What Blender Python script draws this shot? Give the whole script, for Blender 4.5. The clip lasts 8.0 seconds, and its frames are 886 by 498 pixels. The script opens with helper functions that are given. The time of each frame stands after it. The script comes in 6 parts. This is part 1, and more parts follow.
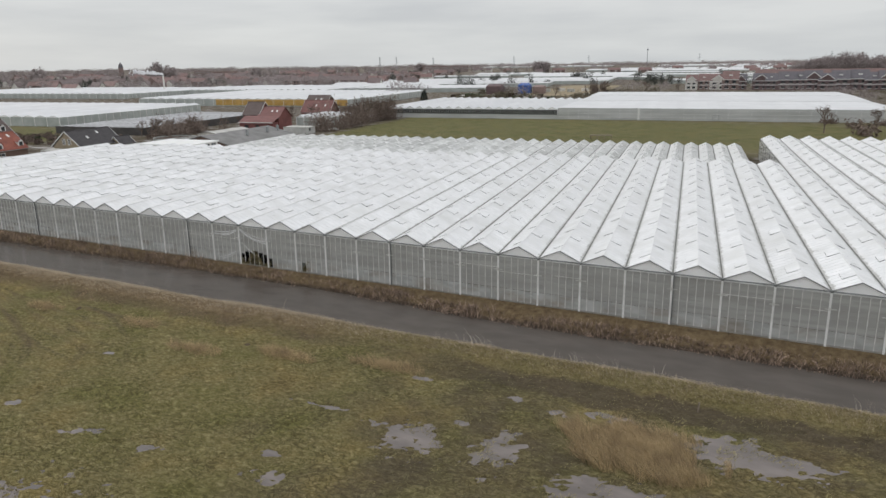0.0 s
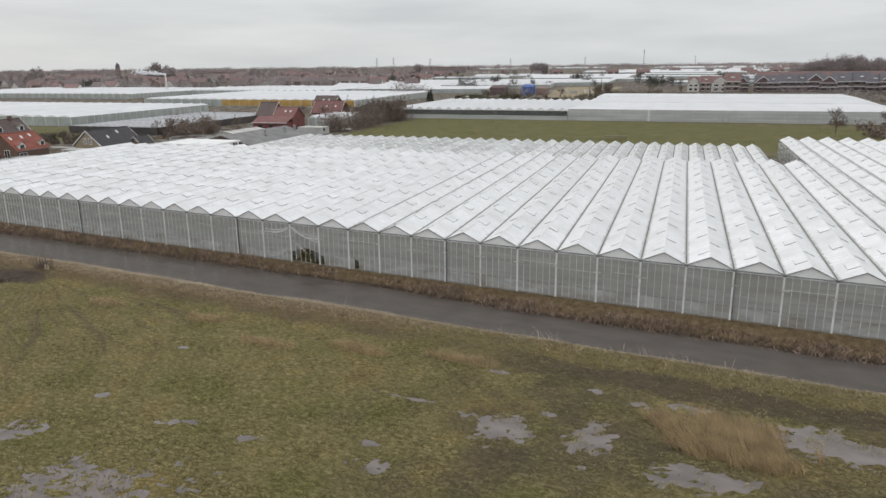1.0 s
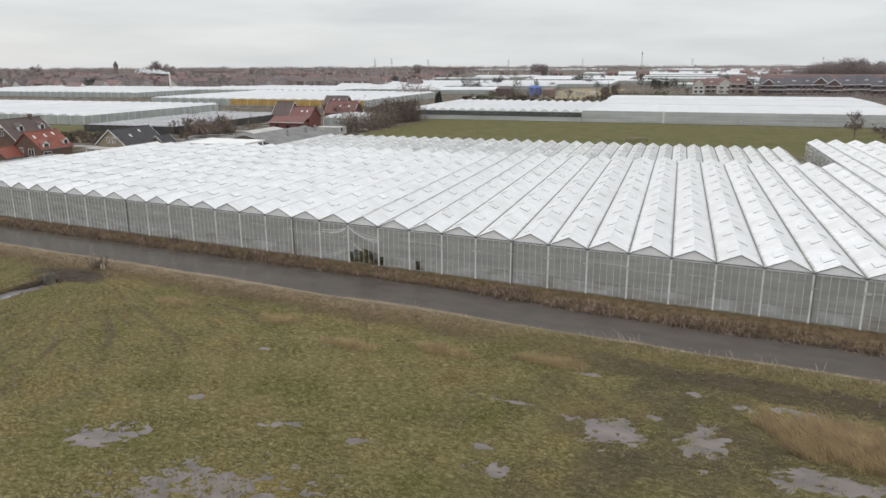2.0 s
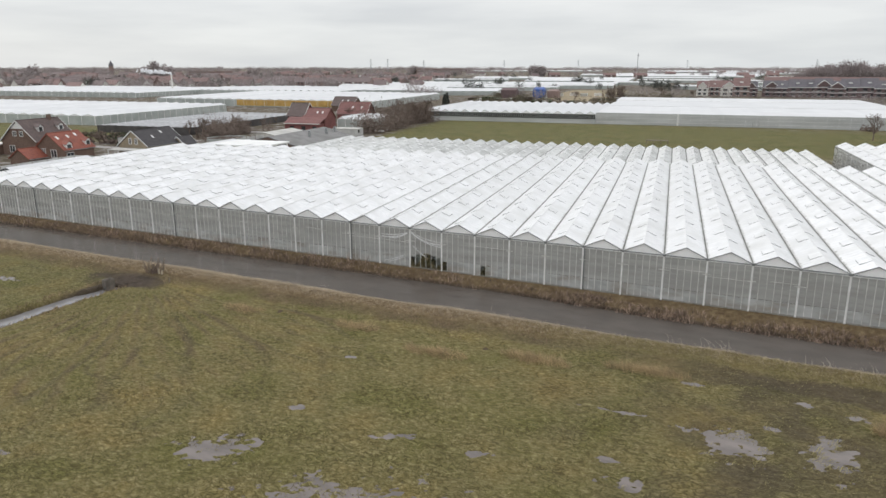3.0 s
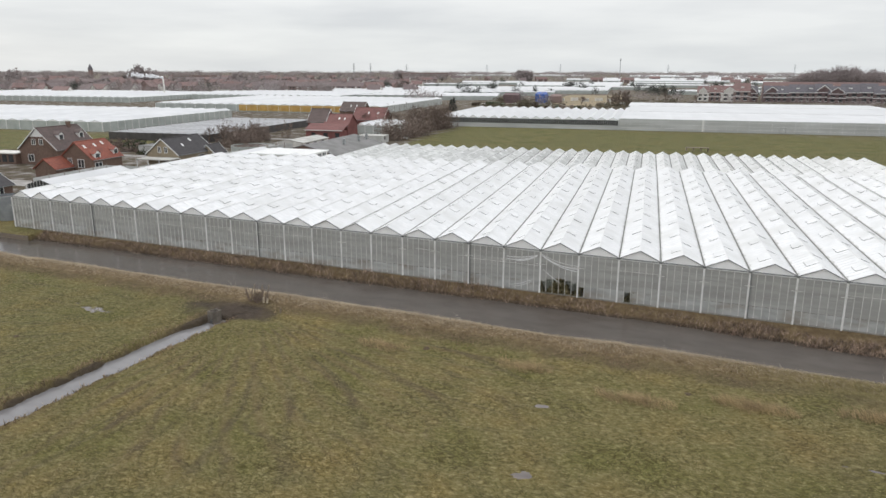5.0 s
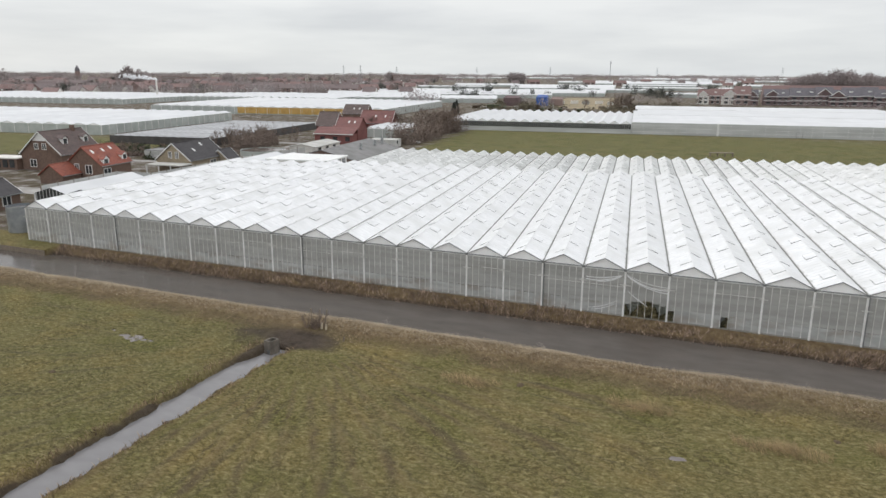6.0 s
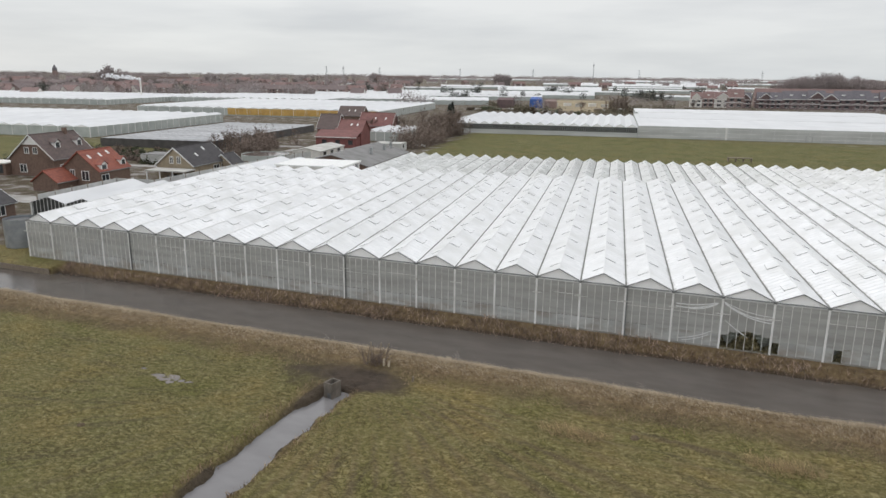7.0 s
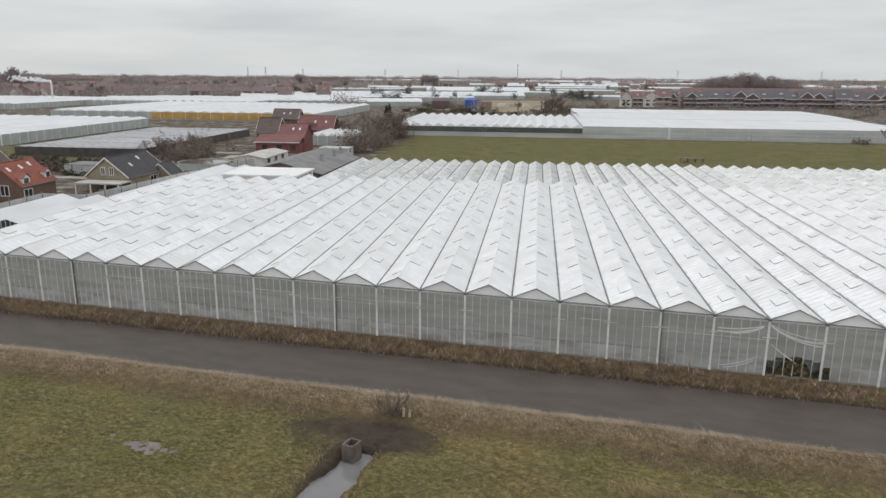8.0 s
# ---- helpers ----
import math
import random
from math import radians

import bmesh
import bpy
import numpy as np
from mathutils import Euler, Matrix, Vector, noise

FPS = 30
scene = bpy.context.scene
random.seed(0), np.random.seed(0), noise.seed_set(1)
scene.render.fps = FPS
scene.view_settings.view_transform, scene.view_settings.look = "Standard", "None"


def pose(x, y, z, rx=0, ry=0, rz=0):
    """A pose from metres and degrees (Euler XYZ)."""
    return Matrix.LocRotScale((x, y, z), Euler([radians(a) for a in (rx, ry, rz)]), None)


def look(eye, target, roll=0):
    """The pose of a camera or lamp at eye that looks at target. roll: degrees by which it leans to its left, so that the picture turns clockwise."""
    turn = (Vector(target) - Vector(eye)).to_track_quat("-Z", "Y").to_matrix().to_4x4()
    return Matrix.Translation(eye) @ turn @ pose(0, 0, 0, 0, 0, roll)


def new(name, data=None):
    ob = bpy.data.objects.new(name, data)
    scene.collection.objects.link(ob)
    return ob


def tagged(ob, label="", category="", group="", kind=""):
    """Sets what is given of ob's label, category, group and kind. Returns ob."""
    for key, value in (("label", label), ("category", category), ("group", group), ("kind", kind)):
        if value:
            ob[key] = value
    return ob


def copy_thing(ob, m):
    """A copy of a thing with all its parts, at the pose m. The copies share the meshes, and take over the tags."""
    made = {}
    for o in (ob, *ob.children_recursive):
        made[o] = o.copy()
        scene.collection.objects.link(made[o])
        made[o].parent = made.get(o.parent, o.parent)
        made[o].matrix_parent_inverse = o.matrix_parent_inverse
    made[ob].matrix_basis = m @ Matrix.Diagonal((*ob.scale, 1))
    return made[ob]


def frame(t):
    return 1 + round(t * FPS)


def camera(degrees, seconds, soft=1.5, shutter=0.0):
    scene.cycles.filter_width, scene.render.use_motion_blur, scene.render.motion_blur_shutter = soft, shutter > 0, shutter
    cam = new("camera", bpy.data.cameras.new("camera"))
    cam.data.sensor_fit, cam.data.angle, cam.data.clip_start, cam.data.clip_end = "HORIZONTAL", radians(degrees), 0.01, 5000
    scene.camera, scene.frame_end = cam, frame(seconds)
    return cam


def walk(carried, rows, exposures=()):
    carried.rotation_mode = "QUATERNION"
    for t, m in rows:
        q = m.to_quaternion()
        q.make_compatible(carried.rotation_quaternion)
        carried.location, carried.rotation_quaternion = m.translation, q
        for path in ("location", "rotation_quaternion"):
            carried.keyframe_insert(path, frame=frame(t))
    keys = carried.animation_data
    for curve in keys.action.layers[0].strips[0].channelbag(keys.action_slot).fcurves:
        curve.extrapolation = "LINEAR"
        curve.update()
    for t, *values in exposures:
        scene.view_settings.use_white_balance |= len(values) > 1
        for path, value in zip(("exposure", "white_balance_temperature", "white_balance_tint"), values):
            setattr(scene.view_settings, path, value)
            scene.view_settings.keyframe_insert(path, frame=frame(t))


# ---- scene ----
cam = camera(64.0, 8.0, soft=1.5)
PATH = [
    (0, (56.21, -60.635, 22.29), (55.35, -58.902, 21.781), -0.8),
    (0.5, (53.901, -62.588, 22.248), (53.048, -60.852, 21.741), -0.7),
    (1, (51.128, -64.503, 22.296), (50.281, -62.763, 21.79), -0.6),
    (1.5, (47.858, -66.01, 22.294), (47.018, -64.267, 21.789), -0.4),
    (3, (36.653, -69.75, 22.53), (35.835, -67.995, 22.028), 0.0),
    (3.5, (32.491, -70.496, 22.602), (31.689, -68.734, 22.101), 0.1),
    (4, (28.246, -70.798, 22.691), (27.456, -69.029, 22.194), 0.1),
    (4.5, (23.676, -70.376, 22.729), (22.898, -68.601, 22.235), 0.1),
    (6, (8.426, -66.194, 22.664), (7.691, -64.398, 22.179), 0.3),
    (6.5, (3.159, -64.092, 22.64), (2.444, -62.288, 22.157), 0.5),
    (7, (-1.98, -61.639, 22.597), (-2.666, -59.823, 22.116), 0.6),
    (7.5, (-6.756, -58.988, 22.608), (-7.352, -57.14, 22.129), 0.5),
    (8, (-11.195, -56.257, 22.661), (-11.689, -54.378, 22.183), 0.4),
]
EXPOSURES = [(0, -0.18), (0.5, -0.16), (1, -0.12), (1.5, -0.06), (3, 0.08), (4.5, 0.12), (6.5, 0.05), (7, 0.0), (7.5, -0.1), (8, -0.13)]
walk(cam, [(t, look(eye, target, roll)) for t, eye, target, roll in PATH], EXPOSURES)

# ---- light ----
world = bpy.data.worlds.new("overcast_sky")
scene.world = world
world.use_nodes = True
wn, wl = world.node_tree.nodes, world.node_tree.links
wn.clear()
w_out = wn.new("ShaderNodeOutputWorld")
w_bg = wn.new("ShaderNodeBackground")
w_sky = wn.new("ShaderNodeTexSky")
w_sky.sky_type = "NISHITA"
w_sky.sun_disc = False
SUN_ELEV, SUN_AZ = radians(36.5), radians(278.5)
w_sky.sun_elevation, w_sky.sun_rotation = SUN_ELEV, SUN_AZ
w_co = wn.new("ShaderNodeTexCoord")
w_sep = wn.new("ShaderNodeSeparateXYZ")
wl.new(w_co.outputs["Generated"], w_sep.inputs[0])
w_grad = wn.new("ShaderNodeValToRGB")          # cloud deck: pale at the horizon, brighter overhead
w_grad.color_ramp.elements[0].position, w_grad.color_ramp.elements[0].color = 0.0, (0.72, 0.745, 0.76, 1)
w_grad.color_ramp.elements[1].position, w_grad.color_ramp.elements[1].color = 0.75, (1.25, 1.27, 1.31, 1)
mid = w_grad.color_ramp.elements.new(0.12)
mid.color = (0.80, 0.805, 0.815, 1)
wl.new(w_sep.outputs["Z"], w_grad.inputs[0])
w_map = wn.new("ShaderNodeMapping")
w_map.inputs["Scale"].default_value = (1.6, 1.6, 11.0)
wl.new(w_co.outputs["Generated"], w_map.inputs[0])
w_noise = wn.new("ShaderNodeTexNoise")
w_noise.inputs["Scale"].default_value, w_noise.inputs["Detail"].default_value = 2.2, 6.0
wl.new(w_map.outputs[0], w_noise.inputs["Vector"])
w_cl = wn.new("ShaderNodeValToRGB")
w_cl.color_ramp.elements[0].position, w_cl.color_ramp.elements[0].color = 0.3, (0.86, 0.87, 0.885, 1)
w_cl.color_ramp.elements[1].position, w_cl.color_ramp.elements[1].color = 0.62, (1.06, 1.06, 1.05, 1)
wl.new(w_noise.outputs["Fac"], w_cl.inputs[0])
w_mul = wn.new("ShaderNodeMix")
w_mul.data_type, w_mul.blend_type = "RGBA", "MULTIPLY"
w_mul.inputs[0].default_value = 1.0
wl.new(w_grad.outputs[0], w_mul.inputs[6])
wl.new(w_cl.outputs[0], w_mul.inputs[7])
w_dim = wn.new("ShaderNodeMix")
w_dim.data_type, w_dim.blend_type = "RGBA", "MULTIPLY"
w_dim.inputs[0].default_value = 1.0
w_dim.inputs[7].default_value = (0.1, 0.1, 0.1, 1)
wl.new(w_sky.outputs[0], w_dim.inputs[6])
w_mix = wn.new("ShaderNodeMix")
w_mix.data_type = "RGBA"
w_mix.inputs[0].default_value = 0.93
wl.new(w_dim.outputs[2], w_mix.inputs[6])
wl.new(w_mul.outputs[2], w_mix.inputs[7])
wl.new(w_mix.outputs[2], w_bg.inputs["Color"])
w_bg.inputs["Strength"].default_value = 1.0
wl.new(w_bg.outputs[0], w_out.inputs[0])

sun_data = bpy.data.lights.new("sun", "SUN")
sun_data.energy, sun_data.angle, sun_data.color = 0.7, radians(20), (1.0, 0.97, 0.93)
sun = new("sun", sun_data)
sun.matrix_world = look((-80, 12, 60), (0, 0, 0))

# ---- materials ----
def mat(name, base, dark=None, scale=1.0, rough=0.7, rough2=None, metal=0.0, bump=0.0, bump_scale=8.0, detail=5.0,
        island=0.0, per_object=0.0, spec=0.5, stretch=(1, 1, 1), stain=None, stain_scale=0.15, stain_amount=0.5, transmission=0.0):
    """A procedural surface: two noises between base and dark, a larger stain, a random shift by piece, and a bump."""
    m = bpy.data.materials.new(name)
    m.use_nodes = True
    n, l = m.node_tree.nodes, m.node_tree.links
    bsdf = n["Principled BSDF"]
    co = n.new("ShaderNodeTexCoord")
    mp = n.new("ShaderNodeMapping")
    mp.inputs["Scale"].default_value = stretch
    geo = n.new("ShaderNodeNewGeometry")
    l.new(geo.outputs["Position"], mp.inputs[0])
    n1 = n.new("ShaderNodeTexNoise")
    n1.inputs["Scale"].default_value, n1.inputs["Detail"].default_value = scale, detail
    l.new(mp.outputs[0], n1.inputs["Vector"])
    ramp = n.new("ShaderNodeValToRGB")
    dark = dark or tuple(c * 0.7 for c in base)
    ramp.color_ramp.elements[0].position, ramp.color_ramp.elements[0].color = 0.34, (*dark, 1)
    ramp.color_ramp.elements[1].position, ramp.color_ramp.elements[1].color = 0.66, (*base, 1)
    l.new(n1.outputs["Fac"], ramp.inputs[0])
    col = ramp.outputs[0]
    if stain:
        n2 = n.new("ShaderNodeTexNoise")
        n2.inputs["Scale"].default_value, n2.inputs["Detail"].default_value = stain_scale, 7.0
        l.new(mp.outputs[0], n2.inputs["Vector"])
        r2 = n.new("ShaderNodeMapRange")
        r2.inputs[1].default_value, r2.inputs[2].default_value, r2.inputs[4].default_value = 0.45, 0.7, stain_amount
        l.new(n2.outputs["Fac"], r2.inputs[0])
        mx = n.new("ShaderNodeMix")
        mx.data_type = "RGBA"
        l.new(r2.outputs[0], mx.inputs[0])
        l.new(col, mx.inputs[6])
        mx.inputs[7].default_value = (*stain, 1)
        col = mx.outputs[2]
    if island or per_object:
        if island:
            rnd = geo.outputs["Random Per Island"]
        else:
            rnd = n.new("ShaderNodeObjectInfo").outputs["Random"]
        k = island or per_object
        mr = n.new("ShaderNodeMapRange")
        mr.inputs[3].default_value, mr.inputs[4].default_value = 1 - k, 1 + k
        l.new(rnd, mr.inputs[0])
        hv = n.new("ShaderNodeHueSaturation")
        l.new(mr.outputs[0], hv.inputs["Value"])
        l.new(col, hv.inputs["Color"])
        col = hv.outputs[0]
    l.new(col, bsdf.inputs["Base Color"])
    bsdf.inputs["Roughness"].default_value = rough
    if rough2 is not None:
        rr = n.new("ShaderNodeMapRange")
        rr.inputs[3].default_value, rr.inputs[4].default_value = rough, rough2
        l.new(n1.outputs["Fac"], rr.inputs[0])
        l.new(rr.outputs[0], bsdf.inputs["Roughness"])
    bsdf.inputs["Metallic"].default_value = metal
    bsdf.inputs["Specular IOR Level"].default_value = spec
    bsdf.inputs["Transmission Weight"].default_value = transmission
    if bump:
        nb = n.new("ShaderNodeTexNoise")
        nb.inputs["Scale"].default_value, nb.inputs["Detail"].default_value = bump_scale, 4.0
        l.new(mp.outputs[0], nb.inputs["Vector"])
        bp = n.new("ShaderNodeBump")
        bp.inputs["Strength"].default_value, bp.inputs["Distance"].default_value = 0.6, bump
        l.new(nb.outputs["Fac"], bp.inputs["Height"])
        l.new(bp.outputs[0], bsdf.inputs["Normal"])
    return m


M_ROOF = mat("whitewashed_roof_glass", (0.84, 0.84, 0.84), (0.73, 0.735, 0.735), 1.4, 0.3, 0.45, spec=0.45, per_object=0.04,
             stretch=(1, 1, 1), stain=(0.55, 0.55, 0.52), stain_scale=0.35, stain_amount=0.5)
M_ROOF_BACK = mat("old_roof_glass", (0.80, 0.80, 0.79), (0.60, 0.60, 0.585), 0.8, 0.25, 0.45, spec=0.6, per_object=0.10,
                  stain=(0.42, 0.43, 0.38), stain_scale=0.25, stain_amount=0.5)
# right-hand slopes: darker copy of the old glass, their shade put into the colour
M_ROOF_SHADED = mat("shaded_streaky_roof_glass", (0.68, 0.685, 0.67), (0.44, 0.45, 0.43), 0.7, 0.25, 0.45, spec=0.6, per_object=0.2,
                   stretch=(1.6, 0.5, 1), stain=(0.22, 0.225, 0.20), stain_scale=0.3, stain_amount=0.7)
M_ALU = mat("weathered_aluminium", (0.36, 0.37, 0.37), (0.24, 0.25, 0.25), 2.0, 0.45, metal=0.3)
M_BAR = mat("glazing_bar_aluminium", (0.78, 0.78, 0.775), (0.67, 0.67, 0.665), 2.0, 0.4)
M_GUTTER = mat("dirty_gutter", (0.21, 0.21, 0.195), (0.07, 0.07, 0.062), 0.5, 0.6, stain=(0.08, 0.09, 0.06), stain_scale=0.4)
# rubber of tyres and sheets; also the dark fill for shaded gaps
M_RUBBER_SHADE = mat("dark_rubber_and_gap_shade", (0.11, 0.11, 0.11), (0.07, 0.07, 0.07), 3, 0.7)
M_POST = mat("white_painted_steel", (0.85, 0.85, 0.84), (0.74, 0.74, 0.72), 1.2, 0.45, stain=(0.38, 0.37, 0.33), stain_scale=0.5, stain_amount=0.5)
M_MULL = mat("grey_mullion", (0.78, 0.775, 0.75), (0.54, 0.535, 0.51), 1.5, 0.45, stain=(0.3, 0.31, 0.27), stain_scale=0.5)
M_BEAM = mat("white_gutter_beam", (0.70, 0.70, 0.69), (0.5, 0.5, 0.49), 1.0, 0.5)
M_PANE_LOW = mat("misted_lower_glass", (0.455, 0.465, 0.455), (0.37, 0.378, 0.365), 0.9, 0.2, 0.35, spec=0.4, per_object=0.08,
                 stretch=(0.5, 0.5, 1.6), stain=(0.25, 0.215, 0.17), stain_scale=0.7, stain_amount=0.75)
M_PANE = mat("fogged_wall_glass", (0.415, 0.418, 0.40), (0.345, 0.346, 0.33), 1.0, 0.2, 0.35, spec=0.4, per_object=0.05,
             stretch=(0.22, 0.22, 2.4), stain=(0.265, 0.26, 0.24), stain_scale=0.5, stain_amount=0.7)
M_GABLE = mat("gable_panel", (0.93, 0.93, 0.93), (0.85, 0.855, 0.86), 0.8, 0.3, per_object=0.04)
M_TRIM = mat("dull_aluminium_trim", (0.25, 0.255, 0.255), (0.16, 0.165, 0.165), 2.5, 0.5, metal=0.2)
M_CONC = mat("weathered_concrete", (0.36, 0.34, 0.31), (0.22, 0.21, 0.19), 1.6, 0.85, bump=0.01, bump_scale=20, stain=(0.13, 0.13, 0.1), stain_scale=0.8)
M_STEMS = mat("crop_leaves", (0.30, 0.25, 0.13), (0.14, 0.115, 0.058), 3, 0.6, island=0.5)
M_DARKIN = mat("dark_interior_soil", (0.085, 0.065, 0.045), (0.05, 0.04, 0.03), 2, 0.95, spec=0.05)
M_CORD = mat("white_plastic_sheet", (0.78, 0.79, 0.79), (0.66, 0.67, 0.67), 3, 0.4)
M_WOOD = mat("grey_wood", (0.27, 0.22, 0.17), (0.15, 0.12, 0.09), 4, 0.85, bump=0.01, stretch=(4, 4, 1))
M_BARK = mat("bare_twigs", (0.20, 0.15, 0.12), (0.12, 0.09, 0.075), 2, 0.9, island=0.25)
M_REED_FAR = mat("broken_brown_reed", (0.36, 0.265, 0.20), (0.165, 0.118, 0.088), 0.9, 0.85, island=0.75)
M_FOOT = mat("dull_verge_grass", (0.20, 0.165, 0.095), (0.105, 0.083, 0.05), 0.7, 0.85, island=0.45)
M_STALK = mat("bleached_reed_stalk", (0.52, 0.47, 0.40), (0.36, 0.32, 0.26), 0.7, 0.8, island=0.3)
M_REED = mat("dry_reed", (0.33, 0.245, 0.15), (0.15, 0.10, 0.06), 0.8, 0.85, island=0.65)
M_REED_TAN = mat("pale_dry_reed", (0.43, 0.35, 0.245), (0.30, 0.24, 0.165), 0.5, 0.85, island=0.35)
M_TUFT = mat("straw_rushes", (0.43, 0.315, 0.165), (0.26, 0.185, 0.10), 0.7, 0.85, island=0.4)
M_GRASS = mat("meadow_blades", (0.34, 0.295, 0.135), (0.20, 0.172, 0.070), 0.5, 0.8, island=0.35)
M_BANKGRASS = mat("green_bank_blades", (0.30, 0.255, 0.115), (0.17, 0.135, 0.06), 0.5, 0.8, island=0.4)
M_OLDBOX = mat("stained_sluice_concrete", (0.20, 0.172, 0.145), (0.115, 0.098, 0.08), 2.2, 0.85, bump=0.01, bump_scale=20, stain=(0.06, 0.055, 0.045), stain_scale=1.0, stain_amount=0.7)


def gutter_moss(m, span, start):
    """Grime and moss that gather on the glass along the gutters."""
    n, l = m.node_tree.nodes, m.node_tree.links
    bsdf = n["Principled BSDF"]
    clean = bsdf.inputs["Base Color"].links[0].from_socket
    geo = n.new("ShaderNodeNewGeometry")
    dot = n.new("ShaderNodeVectorMath")
    dot.operation = "DOT_PRODUCT"
    a = radians(7.33)
    dot.inputs[1].default_value = (math.cos(a) / span, math.sin(a) / span, 0)
    l.new(geo.outputs["Position"], dot.inputs[0])
    off = n.new("ShaderNodeMath")
    off.operation, off.inputs[1].default_value = "SUBTRACT", start / span
    l.new(dot.outputs["Value"], off.inputs[0])
    fr = n.new("ShaderNodeMath")
    fr.operation = "FRACT"
    l.new(off.outputs[0], fr.inputs[0])
    c = n.new("ShaderNodeMath")
    c.operation, c.inputs[1].default_value = "SUBTRACT", 0.5
    l.new(fr.outputs[0], c.inputs[0])
    ab = n.new("ShaderNodeMath")
    ab.operation = "ABSOLUTE"
    l.new(c.outputs[0], ab.inputs[0])
    near = n.new("ShaderNodeMapRange")
    near.inputs[1].default_value, near.inputs[2].default_value, near.inputs[4].default_value = 0.40, 0.5, 0.36
    l.new(ab.outputs[0], near.inputs[0])
    nz = n.new("ShaderNodeTexNoise")
    nz.inputs["Scale"].default_value, nz.inputs["Detail"].default_value, nz.inputs["Roughness"].default_value = 1.3, 10.0, 0.78
    l.new(geo.outputs["Position"], nz.inputs["Vector"])
    older = n.new("ShaderNodeMapRange")
    older.inputs[1].default_value, older.inputs[2].default_value, older.inputs[4].default_value = -30.0, 80.0, 0.2
    sx = n.new("ShaderNodeSeparateXYZ")
    l.new(geo.outputs["Position"], sx.inputs[0])
    l.new(sx.outputs["X"], older.inputs[0])
    sum0 = n.new("ShaderNodeMath")
    sum0.operation = "ADD"
    l.new(near.outputs[0], sum0.inputs[0])
    l.new(older.outputs[0], sum0.inputs[1])
    ad = n.new("ShaderNodeMath")
    ad.operation = "ADD"
    l.new(sum0.outputs[0], ad.inputs[0])
    l.new(nz.outputs["Fac"], ad.inputs[1])
    th = n.new("ShaderNodeMapRange")
    th.inputs[1].default_value, th.inputs[2].default_value, th.inputs[4].default_value = 0.78, 0.85, 0.72
    l.new(ad.outputs[0], th.inputs[0])
    mx = n.new("ShaderNodeMix")
    mx.data_type = "RGBA"
    l.new(th.outputs[0], mx.inputs[0])
    l.new(clean, mx.inputs[6])
    mx.inputs[7].default_value = (0.27, 0.265, 0.235, 1)
    l.new(mx.outputs[2], bsdf.inputs["Base Color"])


gutter_moss(M_ROOF, 4.0 * math.cos(radians(7.33)), 0.0)
gutter_moss(M_ROOF_BACK, 3.2, -61.5)
gutter_moss(M_ROOF_SHADED, 3.2, -61.5)


def clear_glass(name, tint=(0.92, 0.94, 0.92)):
    m = bpy.data.materials.new(name)
    m.use_nodes = True
    n, l = m.node_tree.nodes, m.node_tree.links
    out = n["Material Output"]
    gl = n.new("ShaderNodeBsdfGlossy")
    gl.inputs["Roughness"].default_value = 0.05
    tr = n.new("ShaderNodeBsdfTransparent")
    tr.inputs[0].default_value = (*tint, 1)
    fr = n.new("ShaderNodeFresnel")
    fr.inputs[0].default_value = 1.5
    mx = n.new("ShaderNodeMixShader")
    l.new(fr.outputs[0], mx.inputs[0])
    l.new(tr.outputs[0], mx.inputs[1])
    l.new(gl.outputs[0], mx.inputs[2])
    l.new(mx.outputs[0], out.inputs[0])
    return m


M_CLEAR = clear_glass("clear_wall_glass")


